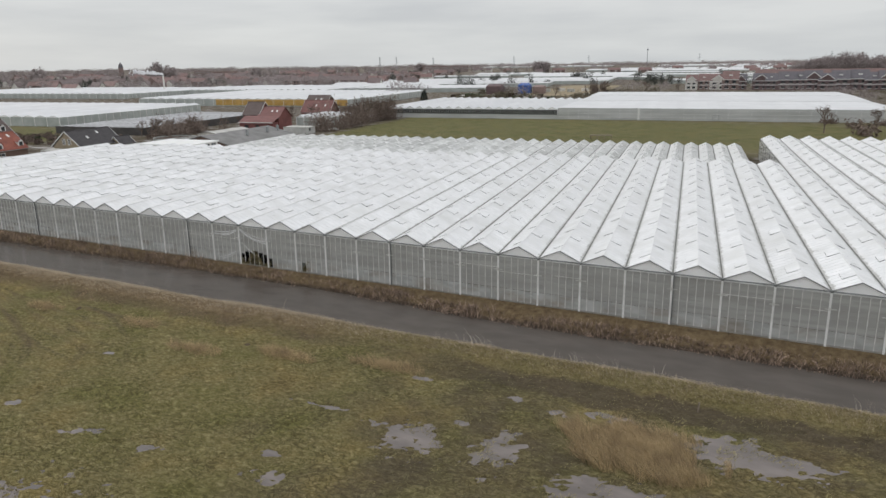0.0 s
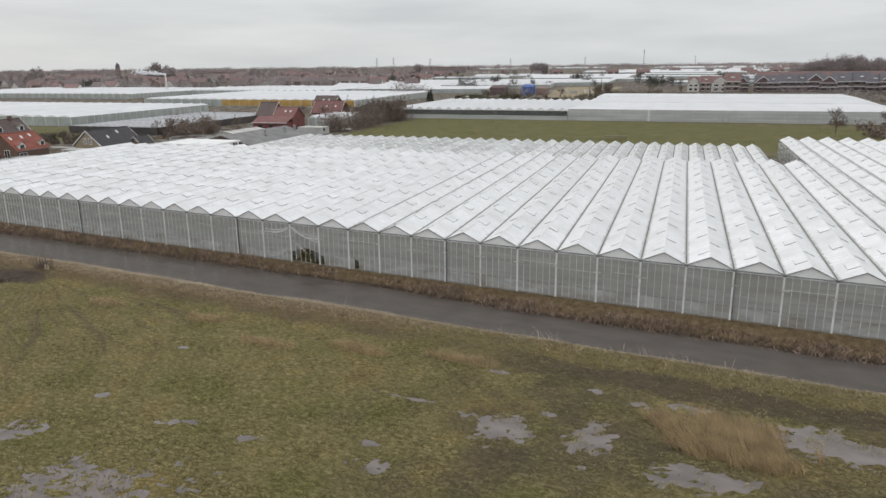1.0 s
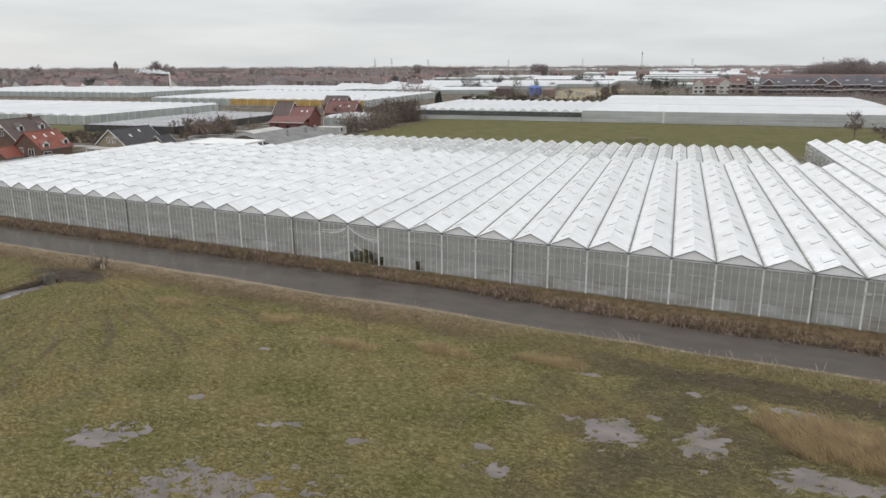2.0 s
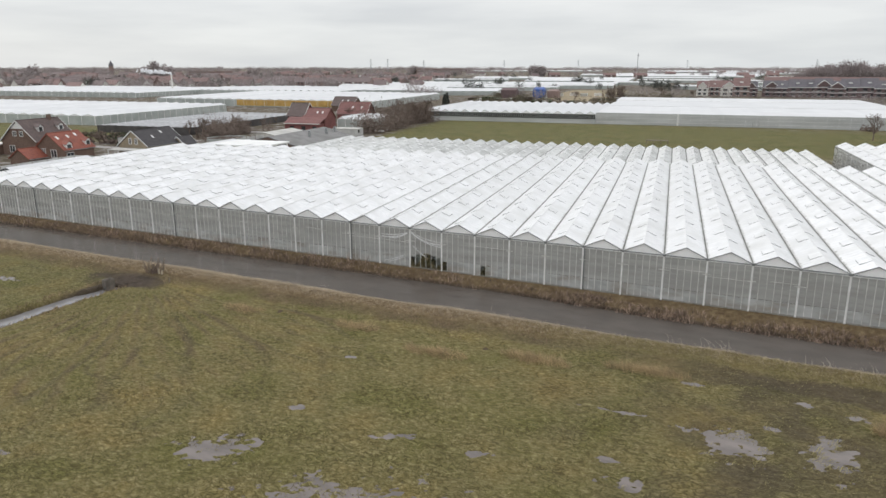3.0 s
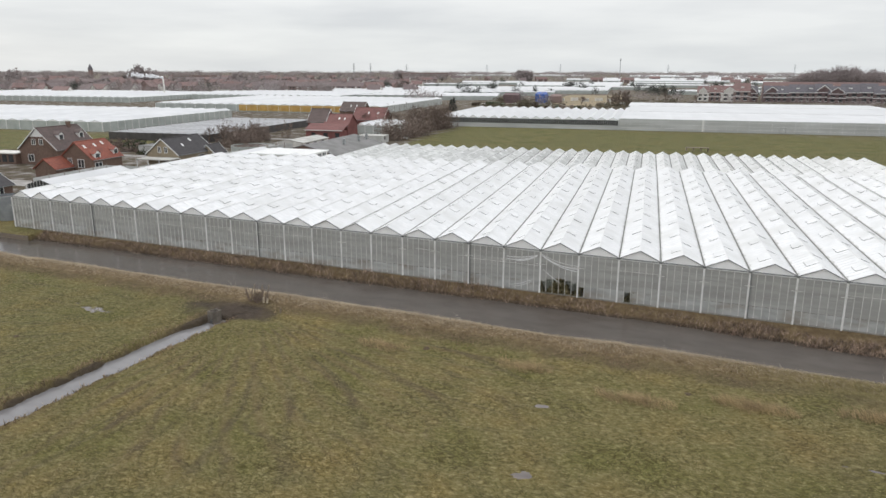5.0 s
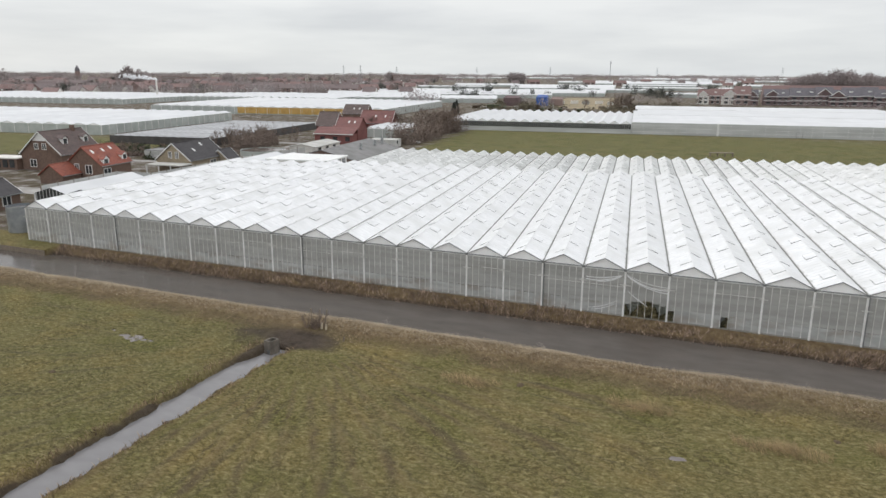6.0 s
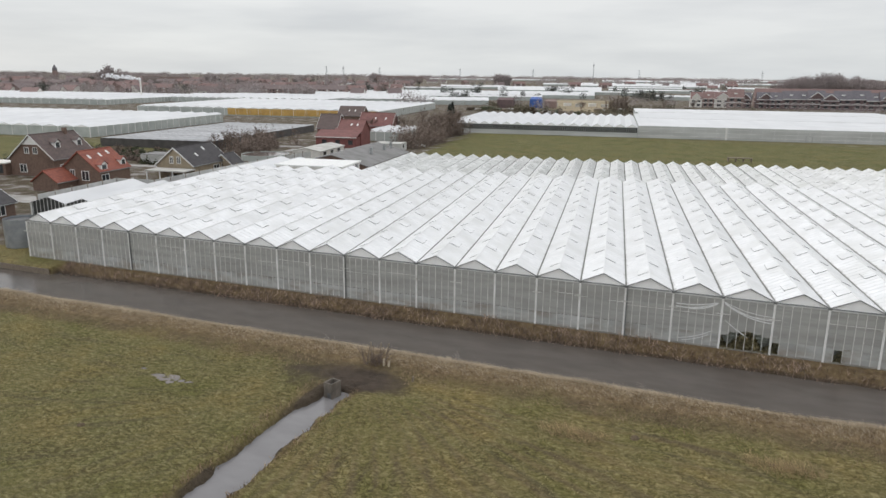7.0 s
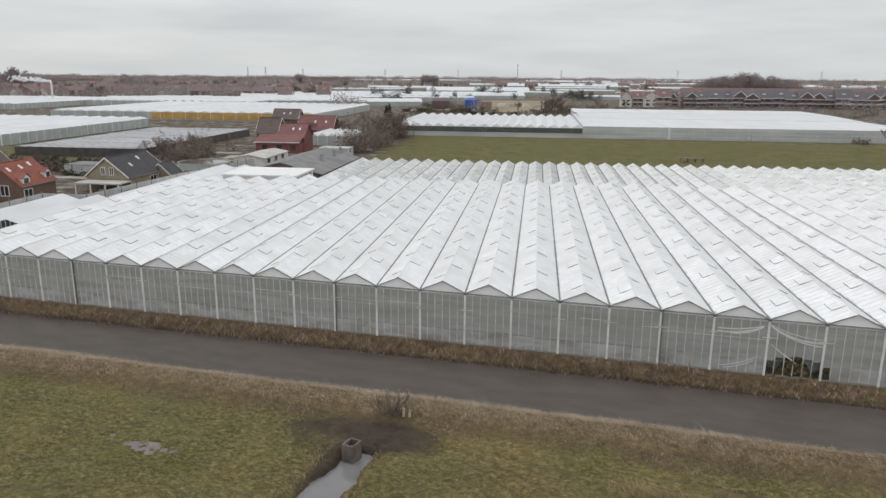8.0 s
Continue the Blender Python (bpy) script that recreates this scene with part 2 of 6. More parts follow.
def water_mat(name, base, rough, scale, height, murk=0.5, calm=0.92):
    m = bpy.data.materials.new(name)
    m.use_nodes = True
    n, l = m.node_tree.nodes, m.node_tree.links
    b = n["Principled BSDF"]
    b.inputs["Base Color"].default_value = (*base, 1)
    b.inputs["Roughness"].default_value = rough
    b.inputs["IOR"].default_value = 1.33
    b.inputs["Specular IOR Level"].default_value = murk
    geo = n.new("ShaderNodeNewGeometry")
    mp = n.new("ShaderNodeMapping")
    mp.inputs["Rotation"].default_value = (0, 0, radians(25))
    mp.inputs["Scale"].default_value = (1, 2.2, 1)
    l.new(geo.outputs["Position"], mp.inputs[0])
    nz = n.new("ShaderNodeTexNoise")
    nz.inputs["Scale"].default_value, nz.inputs["Detail"].default_value = scale, 5.0
    l.new(mp.outputs[0], nz.inputs["Vector"])
    nw = n.new("ShaderNodeTexNoise")           # calm and ruffled patches
    nw.inputs["Scale"].default_value = 0.09
    l.new(geo.outputs["Position"], nw.inputs["Vector"])
    silt = n.new("ShaderNodeTexNoise")
    silt.inputs["Scale"].default_value, silt.inputs["Detail"].default_value = 0.35, 6.0
    l.new(mp.outputs[0], silt.inputs["Vector"])
    sr = n.new("ShaderNodeValToRGB")
    sr.color_ramp.elements[0].position, sr.color_ramp.elements[0].color = 0.35, (*[c * calm for c in base], 1)
    sr.color_ramp.elements[1].position, sr.color_ramp.elements[1].color = 0.65, (*[c * (2 - calm) for c in base], 1)
    l.new(silt.outputs["Fac"], sr.inputs[0])
    l.new(sr.outputs[0], b.inputs["Base Color"])
    rr = n.new("ShaderNodeMapRange")
    rr.inputs[1].default_value, rr.inputs[2].default_value = 0.35, 0.65
    rr.inputs[3].default_value, rr.inputs[4].default_value = rough * 0.6, rough * 1.9
    l.new(nw.outputs["Fac"], rr.inputs[0])
    l.new(rr.outputs[0], b.inputs["Roughness"])
    bp = n.new("ShaderNodeBump")
    bp.inputs["Strength"].default_value, bp.inputs["Distance"].default_value = 0.7, height
    l.new(nz.outputs["Fac"], bp.inputs["Height"])
    l.new(bp.outputs[0], b.inputs["Normal"])
    return m


M_WATER = water_mat("murky_canal_water", (0.100, 0.087, 0.077), 0.07, 3.2, 0.022, calm=0.9)
M_DITCH = water_mat("still_ditch_water", (0.185, 0.178, 0.178), 0.05, 2.0, 0.005)
M_PUDDLE = water_mat("shallow_puddle_water", (0.15, 0.128, 0.116), 0.07, 3.0, 0.006, calm=0.78)


def ground_mat():
    """Grass, dry verge, mud, yard and far town ground, blended by the masks that the terrain carries."""
    m = bpy.data.materials.new("meadow_ground")
    m.use_nodes = True
    n, l = m.node_tree.nodes, m.node_tree.links
    b = n["Principled BSDF"]
    b.inputs["Roughness"].default_value = 0.9
    b.inputs["Specular IOR Level"].default_value = 0.15
    geo = n.new("ShaderNodeNewGeometry")

    def noise_ramp(scale, stops, detail=6.0, stretch=(1, 1, 1), rot=0.0, rough=0.6):
        mp = n.new("ShaderNodeMapping")
        mp.inputs["Scale"].default_value = stretch
        mp.inputs["Rotation"].default_value = (0, 0, radians(rot))
        l.new(geo.outputs["Position"], mp.inputs[0])
        t = n.new("ShaderNodeTexNoise")
        t.inputs["Scale"].default_value, t.inputs["Detail"].default_value, t.inputs["Roughness"].default_value = scale, detail, rough
        l.new(mp.outputs[0], t.inputs["Vector"])
        r = n.new("ShaderNodeValToRGB")
        e = r.color_ramp.elements
        e[0].position, e[0].color = stops[0][0], (*stops[0][1], 1)
        e[1].position, e[1].color = stops[-1][0], (*stops[-1][1], 1)
        for pos, c in stops[1:-1]:
            e.new(pos).color = (*c, 1)
        l.new(t.outputs["Fac"], r.inputs[0])
        return r.outputs[0], t.outputs["Fac"]

    def mix(fac, a, c, kind="MIX"):
        x = n.new("ShaderNodeMix")
        x.data_type, x.blend_type = "RGBA", kind
        if isinstance(fac, float):
            x.inputs[0].default_value = fac
        else:
            l.new(fac, x.inputs[0])
        l.new(a, x.inputs[6])
        l.new(c, x.inputs[7])
        return x.outputs[2]

    fine, h1 = noise_ramp(2.1, [(0.3, (0.125, 0.105, 0.046)), (0.5, (0.205, 0.176, 0.074)), (0.66, (0.34, 0.295, 0.150))], 9.0, (1, 1.7, 1), -16, 0.72)
    warp = n.new("ShaderNodeTexNoise")
    warp.inputs["Scale"].default_value, warp.inputs["Detail"].default_value = 1.1, 3.0
    l.new(geo.outputs["Position"], warp.inputs["Vector"])
    bent = n.new("ShaderNodeVectorMath")
    bent.operation, bent.inputs[2].default_value = "MULTIPLY_ADD", (1, 1, 1)
    bent.inputs[1].default_value = (1.3, 1.3, 0.0)
    l.new(warp.outputs["Color"], bent.inputs[0])
    l.new(geo.outputs["Position"], bent.inputs[2])
    squash = n.new("ShaderNodeMapping")
    squash.inputs["Scale"].default_value, squash.inputs["Rotation"].default_value = (1, 1.75, 0), (0, 0, radians(-22))
    l.new(bent.outputs[0], squash.inputs[0])
    cells = n.new("ShaderNodeTexVoronoi")      # tufts trodden apart by hooves, the gaps between them darkened
    cells.feature, cells.inputs["Scale"].default_value = "DISTANCE_TO_EDGE", 2.2
    l.new(squash.outputs[0], cells.inputs["Vector"])
    tread = n.new("ShaderNodeMapRange")
    tread.inputs[2].default_value = 0.13
    l.new(cells.outputs["Distance"], tread.inputs[0])
    patch, _ = noise_ramp(0.16, [(0.32, (0.78, 0.84, 0.66)), (0.5, (1.0, 1.0, 1.0)), (0.68, (1.16, 1.06, 0.98))], 5.0)
    grass = mix(1.0, fine, patch, "MULTIPLY")
    # gaps between tufts: trodden mud plus crevice shade painted into the colour
    worn, _ = noise_ramp(0.23, [(0.36, (0.82, 0.82, 0.78)), (0.60, (0.50, 0.49, 0.44))], 5.0)
    trodden_shade = mix(1.0, grass, worn, "MULTIPLY")
    grass = mix(tread.outputs[0], trodden_shade, grass)
    dry, _ = noise_ramp(1.8, [(0.3, (0.10, 0.066, 0.038)), (0.5, (0.19, 0.135, 0.075)), (0.7, (0.29, 0.22, 0.125))], 8.0, (1, 1, 1), 0, 0.7)
    mud, _ = noise_ramp(1.2, [(0.3, (0.055, 0.042, 0.033)), (0.7, (0.10, 0.078, 0.06))], 7.0)
    yard, _ = noise_ramp(0.25, [(0.34, (0.085, 0.062, 0.045)), (0.46, (0.11, 0.09, 0.055)), (0.54, (0.17, 0.145, 0.12)), (0.64, (0.34, 0.32, 0.30))], 6.0)
    at = n.new("ShaderNodeAttribute")
    at.attribute_name = "zone"
    sep = n.new("ShaderNodeSeparateColor")
    l.new(at.outputs["Color"], sep.inputs[0])
    lush = n.new("ShaderNodeMix")
    lush.data_type, lush.blend_type = "RGBA", "MULTIPLY"
    l.new(at.outputs["Alpha"], lush.inputs[0])
    l.new(grass, lush.inputs[6])
    lush.inputs[7].default_value = (0.80, 0.885, 0.86, 1)
    grass = lush.outputs[2]
    c = mix(sep.outputs[0], grass, dry)
    c = mix(sep.outputs[1], c, mud)
    c = mix(sep.outputs[2], c, yard)
    l.new(c, b.inputs["Base Color"])
    bp = n.new("ShaderNodeBump")
    bp.inputs["Strength"].default_value, bp.inputs["Distance"].default_value = 0.9, 0.3
    relief = n.new("ShaderNodeMath")
    relief.operation, relief.inputs[1].default_value = "MULTIPLY_ADD", 0.3
    l.new(tread.outputs[0], relief.inputs[0])
    l.new(h1, relief.inputs[2])
    l.new(relief.outputs[0], bp.inputs["Height"])
    l.new(bp.outputs[0], b.inputs["Normal"])
    return m


M_GROUND = ground_mat()

# ---- small builders ----
TH = radians(7.33)                              # the plots lie skew to the canal by this much
CT, ST = math.cos(TH), math.sin(TH)


def W(p, q, z=0.0):
    """From the plots' own axes (p across the spans, q along the ridges) to the world."""
    return (p * CT - q * ST, p * ST + q * CT, z)


class Geo:
    """Collects boxes, slabs and strips into one mesh."""
    def __init__(self):
        self.v, self.f = [], []

    def face(self, *pts):
        k = len(self.v)
        self.v += [tuple(a) for a in pts]
        self.f.append(tuple(range(k, k + len(pts))))
        return self

    def hexa(self, a, b):
        """A solid between two loops of as many points."""
        k, n = len(self.v), len(a)
        self.v += [tuple(x) for x in a] + [tuple(x) for x in b]
        self.f.append(tuple(range(k + n - 1, k - 1, -1)))
        self.f.append(tuple(range(k + n, k + 2 * n)))
        for i in range(n):
            j = (i + 1) % n
            self.f.append((k + i, k + j, k + n + j, k + n + i))
        return self

    def box(self, x0, y0, z0, x1, y1, z1, tr=None):
        lo = [(x0, y0, z0), (x1, y0, z0), (x1, y1, z0), (x0, y1, z0)]
        hi = [(x0, y0, z1), (x1, y0, z1), (x1, y1, z1), (x0, y1, z1)]
        if tr:
            lo, hi = [tr(*c) for c in lo], [tr(*c) for c in hi]
        return self.hexa(lo, hi)

    def beam(self, a, b, w, h=None, up=(0, 0, 1)):
        """A bar from a to b, w wide and h high."""
        a, b = Vector(a), Vector(b)
        d = (b - a).normalized()
        side = d.cross(Vector(up))
        side = side.normalized() if side.length > 1e-6 else Vector((1, 0, 0))
        top = side.cross(d).normalized()
        s, t = side * w / 2, top * (h or w) / 2
        return self.hexa([a - s - t, a + s - t, a + s + t, a - s + t], [b - s - t, b + s - t, b + s + t, b - s + t])

    def slab(self, pts, thick):
        """A flat plate from its upper outline, thick downwards along its normal."""
        q = [Vector(x) for x in pts]
        n = (q[1] - q[0]).cross(q[2] - q[0]).normalized()
        n = n if n.z >= 0 else -n
        return self.hexa([x - n * thick for x in q], q)

    def ob(self, name, material, parent=None, label="", smooth=False):
        me = bpy.data.meshes.new(name)
        me.from_pydata(self.v, [], self.f)
        if material:
            me.materials.append(material)
        me.update()
        bm = bmesh.new()
        bm.from_mesh(me)
        bmesh.ops.recalc_face_normals(bm, faces=bm.faces)
        bm.to_mesh(me)
        bm.free()
        if smooth:
            for p in me.polygons:
                p.use_smooth = True
        o = new(name, me)
        if parent:
            o.parent = parent
        if label:
            o["label"] = label
        return o


def thing(name, label, category, at=(0, 0, 0), group="", kind="", turn=0.0):
    e = new(name)
    e.empty_display_size = 0.5
    e.matrix_basis = pose(*at, 0, 0, turn)
    return tagged(e, label, category, group, kind)


def raw(name, v, f, material, parent=None, label=""):
    """A mesh from arrays: v (n, 3), f (m, k)."""
    me = bpy.data.meshes.new(name)
    v, f = np.asarray(v, dtype=np.float32), np.asarray(f, dtype=np.int32)
    me.vertices.add(len(v))
    me.vertices.foreach_set("co", v.ravel())
    k = f.shape[1]
    me.loops.add(f.size)
    me.loops.foreach_set("vertex_index", f.ravel())
    me.polygons.add(len(f))
    me.polygons.foreach_set("loop_start", np.arange(0, f.size, k, dtype=np.int32))
    me.update(calc_edges=True)
    me.validate()
    if material:
        me.materials.append(material)
    o = new(name, me)
    if parent:
        o.parent = parent
    if label:
        o["label"] = label
    return o


_tab = np.random.RandomState(7).rand(256, 256)


def vnoise(x, y, scale, octaves=4, gain=0.5, off=0.0):
    """Smooth value noise about 0, within about -0.5 to 0.5."""
    out, amp, tot = 0.0, 1.0, 0.0
    for o in range(octaves):
        u, w = x * scale + 13.7 * o + off, y * scale + 5.1 * o - off
        iu, iw = np.floor(u).astype(int), np.floor(w).astype(int)
        fu, fw = u - iu, w - iw
        fu, fw = fu * fu * (3 - 2 * fu), fw * fw * (3 - 2 * fw)
        a, b = _tab[iu % 256, iw % 256], _tab[(iu + 1) % 256, iw % 256]
        c, d = _tab[iu % 256, (iw + 1) % 256], _tab[(iu + 1) % 256, (iw + 1) % 256]
        out = out + amp * ((a * (1 - fu) + b * fu) * (1 - fw) + (c * (1 - fu) + d * fu) * fw - 0.5)
        tot += amp
        amp, scale = amp * gain, scale * 2.03
    return out / tot


def step(a, b, x):
    t = np.clip((x - a) / (b - a), 0, 1)
    return t * t * (3 - 2 * t)


# ---- terrain: one sheet to the horizon ----
WATER_Z, MEADOW_Z, DITCH_Z = -0.95, -0.55, -0.97
# puddles in the meadow: x, y, half length, half width, turn
PUDDLES = [
    (32.9, -24.7, 1.0, 0.6, 10), (36.4, -25.3, 2.0, 1.9, 35), (41.6, -24.6, 1.3, 2.4, 15), (40.3, -17.7, 0.9, 0.5, 0),
    (30.9, -32.8, 1.3, 1.2, 20), (18.0, -41.6, 5.4, 2.9, 25), (55.8, -19.2, 3.4, 1.6, -5), (48.2, -26.5, 2.9, 1.3, 10),
    (7.0, -39.6, 2.6, 1.4, 30), (-6.6, -46.6, 2.0, 1.2, 20), (46.4, -17.6, 2.3, 0.6, 0), (29.0, -24.2, 2.1, 0.28, 2),
    (-41.0, -21.2, 0.7, 0.3, 3), (-39.4, -21.4, 1.15, 0.75, 8), (-43.0, -20.6, 0.7, 0.45, 3), (16.4, -33.7, 1.4, 0.5, 25),
]

WET_SPECKS = [(7.0, -24.0, 0.42, 0.2, 12), (8.3, -33.2, 0.9, 0.45, 20), (22.1, -33.4, 1.0, 0.5, 16), (38.3, -22.5, 0.8, 0.35, 6), (43.8, -18.4, 1.1, 0.4, 2), (32.8, -17.5, 0.9, 0.3, 4), (29.5, -30.8, 1.0, 0.5, 11)]
PUDDLES += WET_SPECKS
MOLEHILLS = [(3.3, -17.9), (-5.0, -17.6), (16.4, -17.9), (-39.9, -29.7)]


def far_edge(x):
    return -1.85 - 1.4 * step(8, 36, x)


def ground_z(x, y, fine=True):
    """The height of the ground: the garden land, the canal, its near bank, the meadow with its ditch and hollows."""
    fe = far_edge(x) + 0.25 * vnoise(x, 0 * y, 0.5, 3)
    ne = -9.25 + 0.5 * vnoise(x, 0 * y + 9, 0.12, 3)
    land = 0.03 * vnoise(x, y, 0.4, 3)
    z = land
    d_far = np.clip((y - fe) / (-0.5 - fe), -1.2, 1)
    z = np.where(y < -0.5, WATER_Z + (0 - WATER_Z) * np.sign(d_far) * np.abs(d_far) ** 0.75, z)
    bed = np.full_like(x, -1.9)
    lawn = np.where(y > -2.85, -0.09 * np.clip(-0.5 - y, 0, 3), -1.9)          # level lawn behind the plank edging
    z = np.where((y < -0.5) & (x < -73.6), lawn, z)
    crest = 0.16 * vnoise(x, y, 0.2, 3) - 0.30
    near = WATER_Z + (crest - WATER_Z) * np.clip((ne - y) / 1.7, -1.5, 1)
    near = np.where(y < -11.0, crest + (MEADOW_Z - crest) * step(-11.4, -15.5, y), near)
    mead = 0.10 * vnoise(x, y, 0.09, 3) * step(-13, -17, y)
    if fine:
        mead = mead + (0.10 * vnoise(x, y, 0.8, 3, off=3) + 0.21 * vnoise(x * 1.2 + 0.2 * y, y * 1.9 - 0.3 * x, 1.9, 2, off=8)) * step(-9.6, -12, y)
        # tracks that fan out from the dam
        ang, rad = np.arctan2(y + 15.5, x + 26.0), np.hypot(x + 26.0, y + 15.5)
        fan = np.sin(ang * 64 + 9 * vnoise(x, y, 0.05, 2)) * step(4, 8, rad) * (1 - step(20, 44, rad)) * (y < -17) * (x > -24.5)
        mead = mead + 0.06 * fan * (0.6 + vnoise(x, y, 0.3, 2))
    z = np.where(y < -5.5, np.maximum(near, bed) + mead, np.maximum(z, bed))
    # hollows that hold water
    for px, py, a, b, turn in PUDDLES:
        c, s = math.cos(radians(turn)), math.sin(radians(turn))
        u, w = ((x - px) * c + (y - py) * s) / a, (-(x - px) * s + (y - py) * c) / b
        r = np.sqrt(u * u + w * w) + 1.5 * vnoise(x, y, 0.45, 4, 0.66, off=px) + 1.9 * vnoise(x, y, 1.7, 3, 0.8, off=py) + 0.06
        z = z - 0.14 * (1 - step(0.45, 1.5, r))
    # the ditch, blind towards the canal
    cx = -27.05 + 0.5 * vnoise(y * 1.0, x * 0, 0.15, 2) + 0.5 * step(-22, -19.3, y)
    end = np.hypot((x - cx) * (1.0 + 0.5 * step(-22, -19, y)), np.maximum(y + 18.4, 0) * 2.6)
    dd = end + 0.7 * vnoise(x, y, 0.7, 3) + 0.3 * vnoise(x, y, 2.2, 2)
    cut = -1.42 + (MEADOW_Z + 1.42) * step(0.9, 1.6, dd)
    z = np.where((dd < 1.6) & (y < -16.5), np.minimum(z, cut), z)
    return z


def graded(lo, hi, dense_lo, dense_hi, fine, growth=1.22):
    mids = np.arange(dense_lo, dense_hi + fine / 2, fine)
    up, s, v = [], fine, dense_hi
    while v < hi:
        s *= growth
        v += s
        up.append(v)
    dn, s, v = [], fine, dense_lo
    while v > lo:
        s *= growth
        v -= s
        dn.append(v)
    return np.concatenate([dn[::-1], mids, up])


gx = graded(-4800, 4800, -92, 74, 0.23)
gy = graded(-1500, 4900, -50, 0.4, 0.17)
GX, GY = np.meshgrid(gx, gy)
GZ = ground_z(GX, GY)
nx, ny = len(gx), len(gy)
idx = np.arange(nx * ny).reshape(ny, nx)
quads = np.stack([idx[:-1, :-1], idx[:-1, 1:], idx[1:, 1:], idx[1:, :-1]], -1).reshape(-1, 4)
ground = raw("ground", np.stack([GX, GY, GZ], -1).reshape(-1, 3), quads, M_GROUND)
tagged(ground, "wet olive meadow with dry banks and garden land beyond", "ground", kind="structure")
ground.data.polygons.foreach_set("use_smooth", np.ones(len(ground.data.polygons), dtype=bool))
zone = np.zeros((ny, nx, 4), dtype=np.float32)
jag = vnoise(GX, GY, 0.35, 4, 0.6)
zone[..., 0] = np.maximum(step(-16.2, -12.2, GY + 3.5 * jag) * (GY < -5), (GY > -5) * (GY < 0.3) * (GX > -73.6))
zone[..., 0] = np.maximum(zone[..., 0], (1 - step(1.5, 2.4, np.abs(GX + 27.1) + 2 * jag)) * (GY < -17) * 0.45)
mudr = np.hypot((GX + 27.3) / 5.8, (GY + 16.1) / 2.9) + 1.0 * jag
zone[..., 1] = (1 - step(0.5, 1.2, mudr)) * (GY < -11)
zone[..., 1] = np.maximum(zone[..., 1], 0.9 * (1 - step(1.3, 1.65, np.abs(GX + 27.1) + 0.8 * jag)) * (GY < -17.5))
zone[..., 1] = np.maximum(zone[..., 1], 0.75 * step(22, 40, GX) * (1 - step(0.7, 1.3, np.abs(GY + 15.0) / 1.5 + 1.6 * jag)))
zone[..., 1] = np.maximum(zone[..., 1], 0.95 * (1 - step(-0.86, -0.60, GZ)) * (GY > -5) * (GY < 0))      # wet mud at the waterline
soaked = step(18, 42, GX + 8 * jag) * (GY < -15.5)
zone[..., 1] = np.maximum(zone[..., 1], np.clip(0.38 + 1.3 * jag, 0, 0.7) * soaked)
zone[..., 0] *= 1 - 0.7 * step(12, 30, GX) * (GY < -8)
GP, GQ = GX * CT + GY * ST, -GX * ST + GY * CT
field = ((GP > -64) & (GQ > 112) & (GQ < 216) & (GX < 130)) | ((GP > -260) & (GP < -136) & (GQ > 84) & (GQ < 156))
zone[..., 2] = ((GY > 3) & ~field).astype(np.float32)
trk_a, trk_r = np.arctan2(GY + 15.5, GX + 26.0), np.hypot(GX + 26.0, GY + 15.5)
tracks = np.sin(trk_a * 64 + 9 * vnoise(GX, GY, 0.05, 2)) * step(4, 8, trk_r) * (1 - step(20, 44, trk_r)) * (GY < -17) * (GX > -24.5)
zone[..., 0] = np.maximum(zone[..., 0], 0.6 * step(0.2, 0.9, tracks) * (0.5 + 1.4 * jag))
line = step(0.80, 0.98, np.maximum(np.sin(trk_a * 74 + 14 * vnoise(GX, GY, 0.07, 2) + 5.0 * vnoise(GX, GY, 0.4, 2)), np.sin(trk_a * 41 - 12 * vnoise(GX, GY, 0.06, 2, off=4) + 0.5 * trk_r))) * step(3, 7, trk_r) * (1 - step(22, 46, trk_r)) * (GY < -16.5)
zone[..., 1] = np.maximum(zone[..., 1], np.where(GX > -24.8, 0.48, 0.34) * line * np.clip(0.6 + 2.2 * jag, 0, 1) * (np.abs(GX + 27.1) > 2.2))
zone[..., 1] = np.maximum(zone[..., 1], 0.5 * (1 - step(0.4, 1.2, np.abs(GY + 14.2 + 1.5 * jag) / 1.1)) * (0.6 + jag))
zone[..., 3] = np.maximum(field, 0.55 * (GY < -15) * (1 - step(-31, -29.5, GX)) * np.clip(0.8 + 1.5 * jag, 0, 1))
attr = ground.data.color_attributes.new("zone", "FLOAT_COLOR", "POINT")
attr.data.foreach_set("color", zone.reshape(-1))

canal = raw("canal_water", [(-900, -9.9, WATER_Z), (900, -9.9, WATER_Z), (900, -0.9, WATER_Z), (-900, -0.9, WATER_Z)], [(0, 1, 2, 3)], M_WATER)
tagged(canal, "grey-brown canal water with a light ripple", "water", kind="structure")
ditch = raw("ditch_water", [(-31, -62, DITCH_Z), (-24, -62, DITCH_Z), (-24, -17, DITCH_Z), (-31, -17, DITCH_Z)], [(0, 1, 2, 3)], M_DITCH)
tagged(ditch, "still pale ditch water that mirrors the sky", "water", kind="structure")
for px, py, a, b, turn in PUDDLES:
    ring = [(1.7 * a * math.cos(k * math.tau / 20), 1.7 * b * math.sin(k * math.tau / 20), 0) for k in range(20)]
    o = Geo().face(*ring).ob("puddle", M_PUDDLE)
    o.matrix_basis = pose(px, py, MEADOW_Z - 0.075 - 0.0005 * turn, 0, 0, turn)
    tagged(o, "shallow rain puddle on the soaked meadow", "puddle", "puddles in the meadow")

# ---- the large greenhouse along the canal ----
BAY, GUT_Z, RIDGE_Z = 4.0, 4.60, 5.52
I0, I1, I_LONG = -20, 26, 16                    # bays; from I_LONG on they run further back
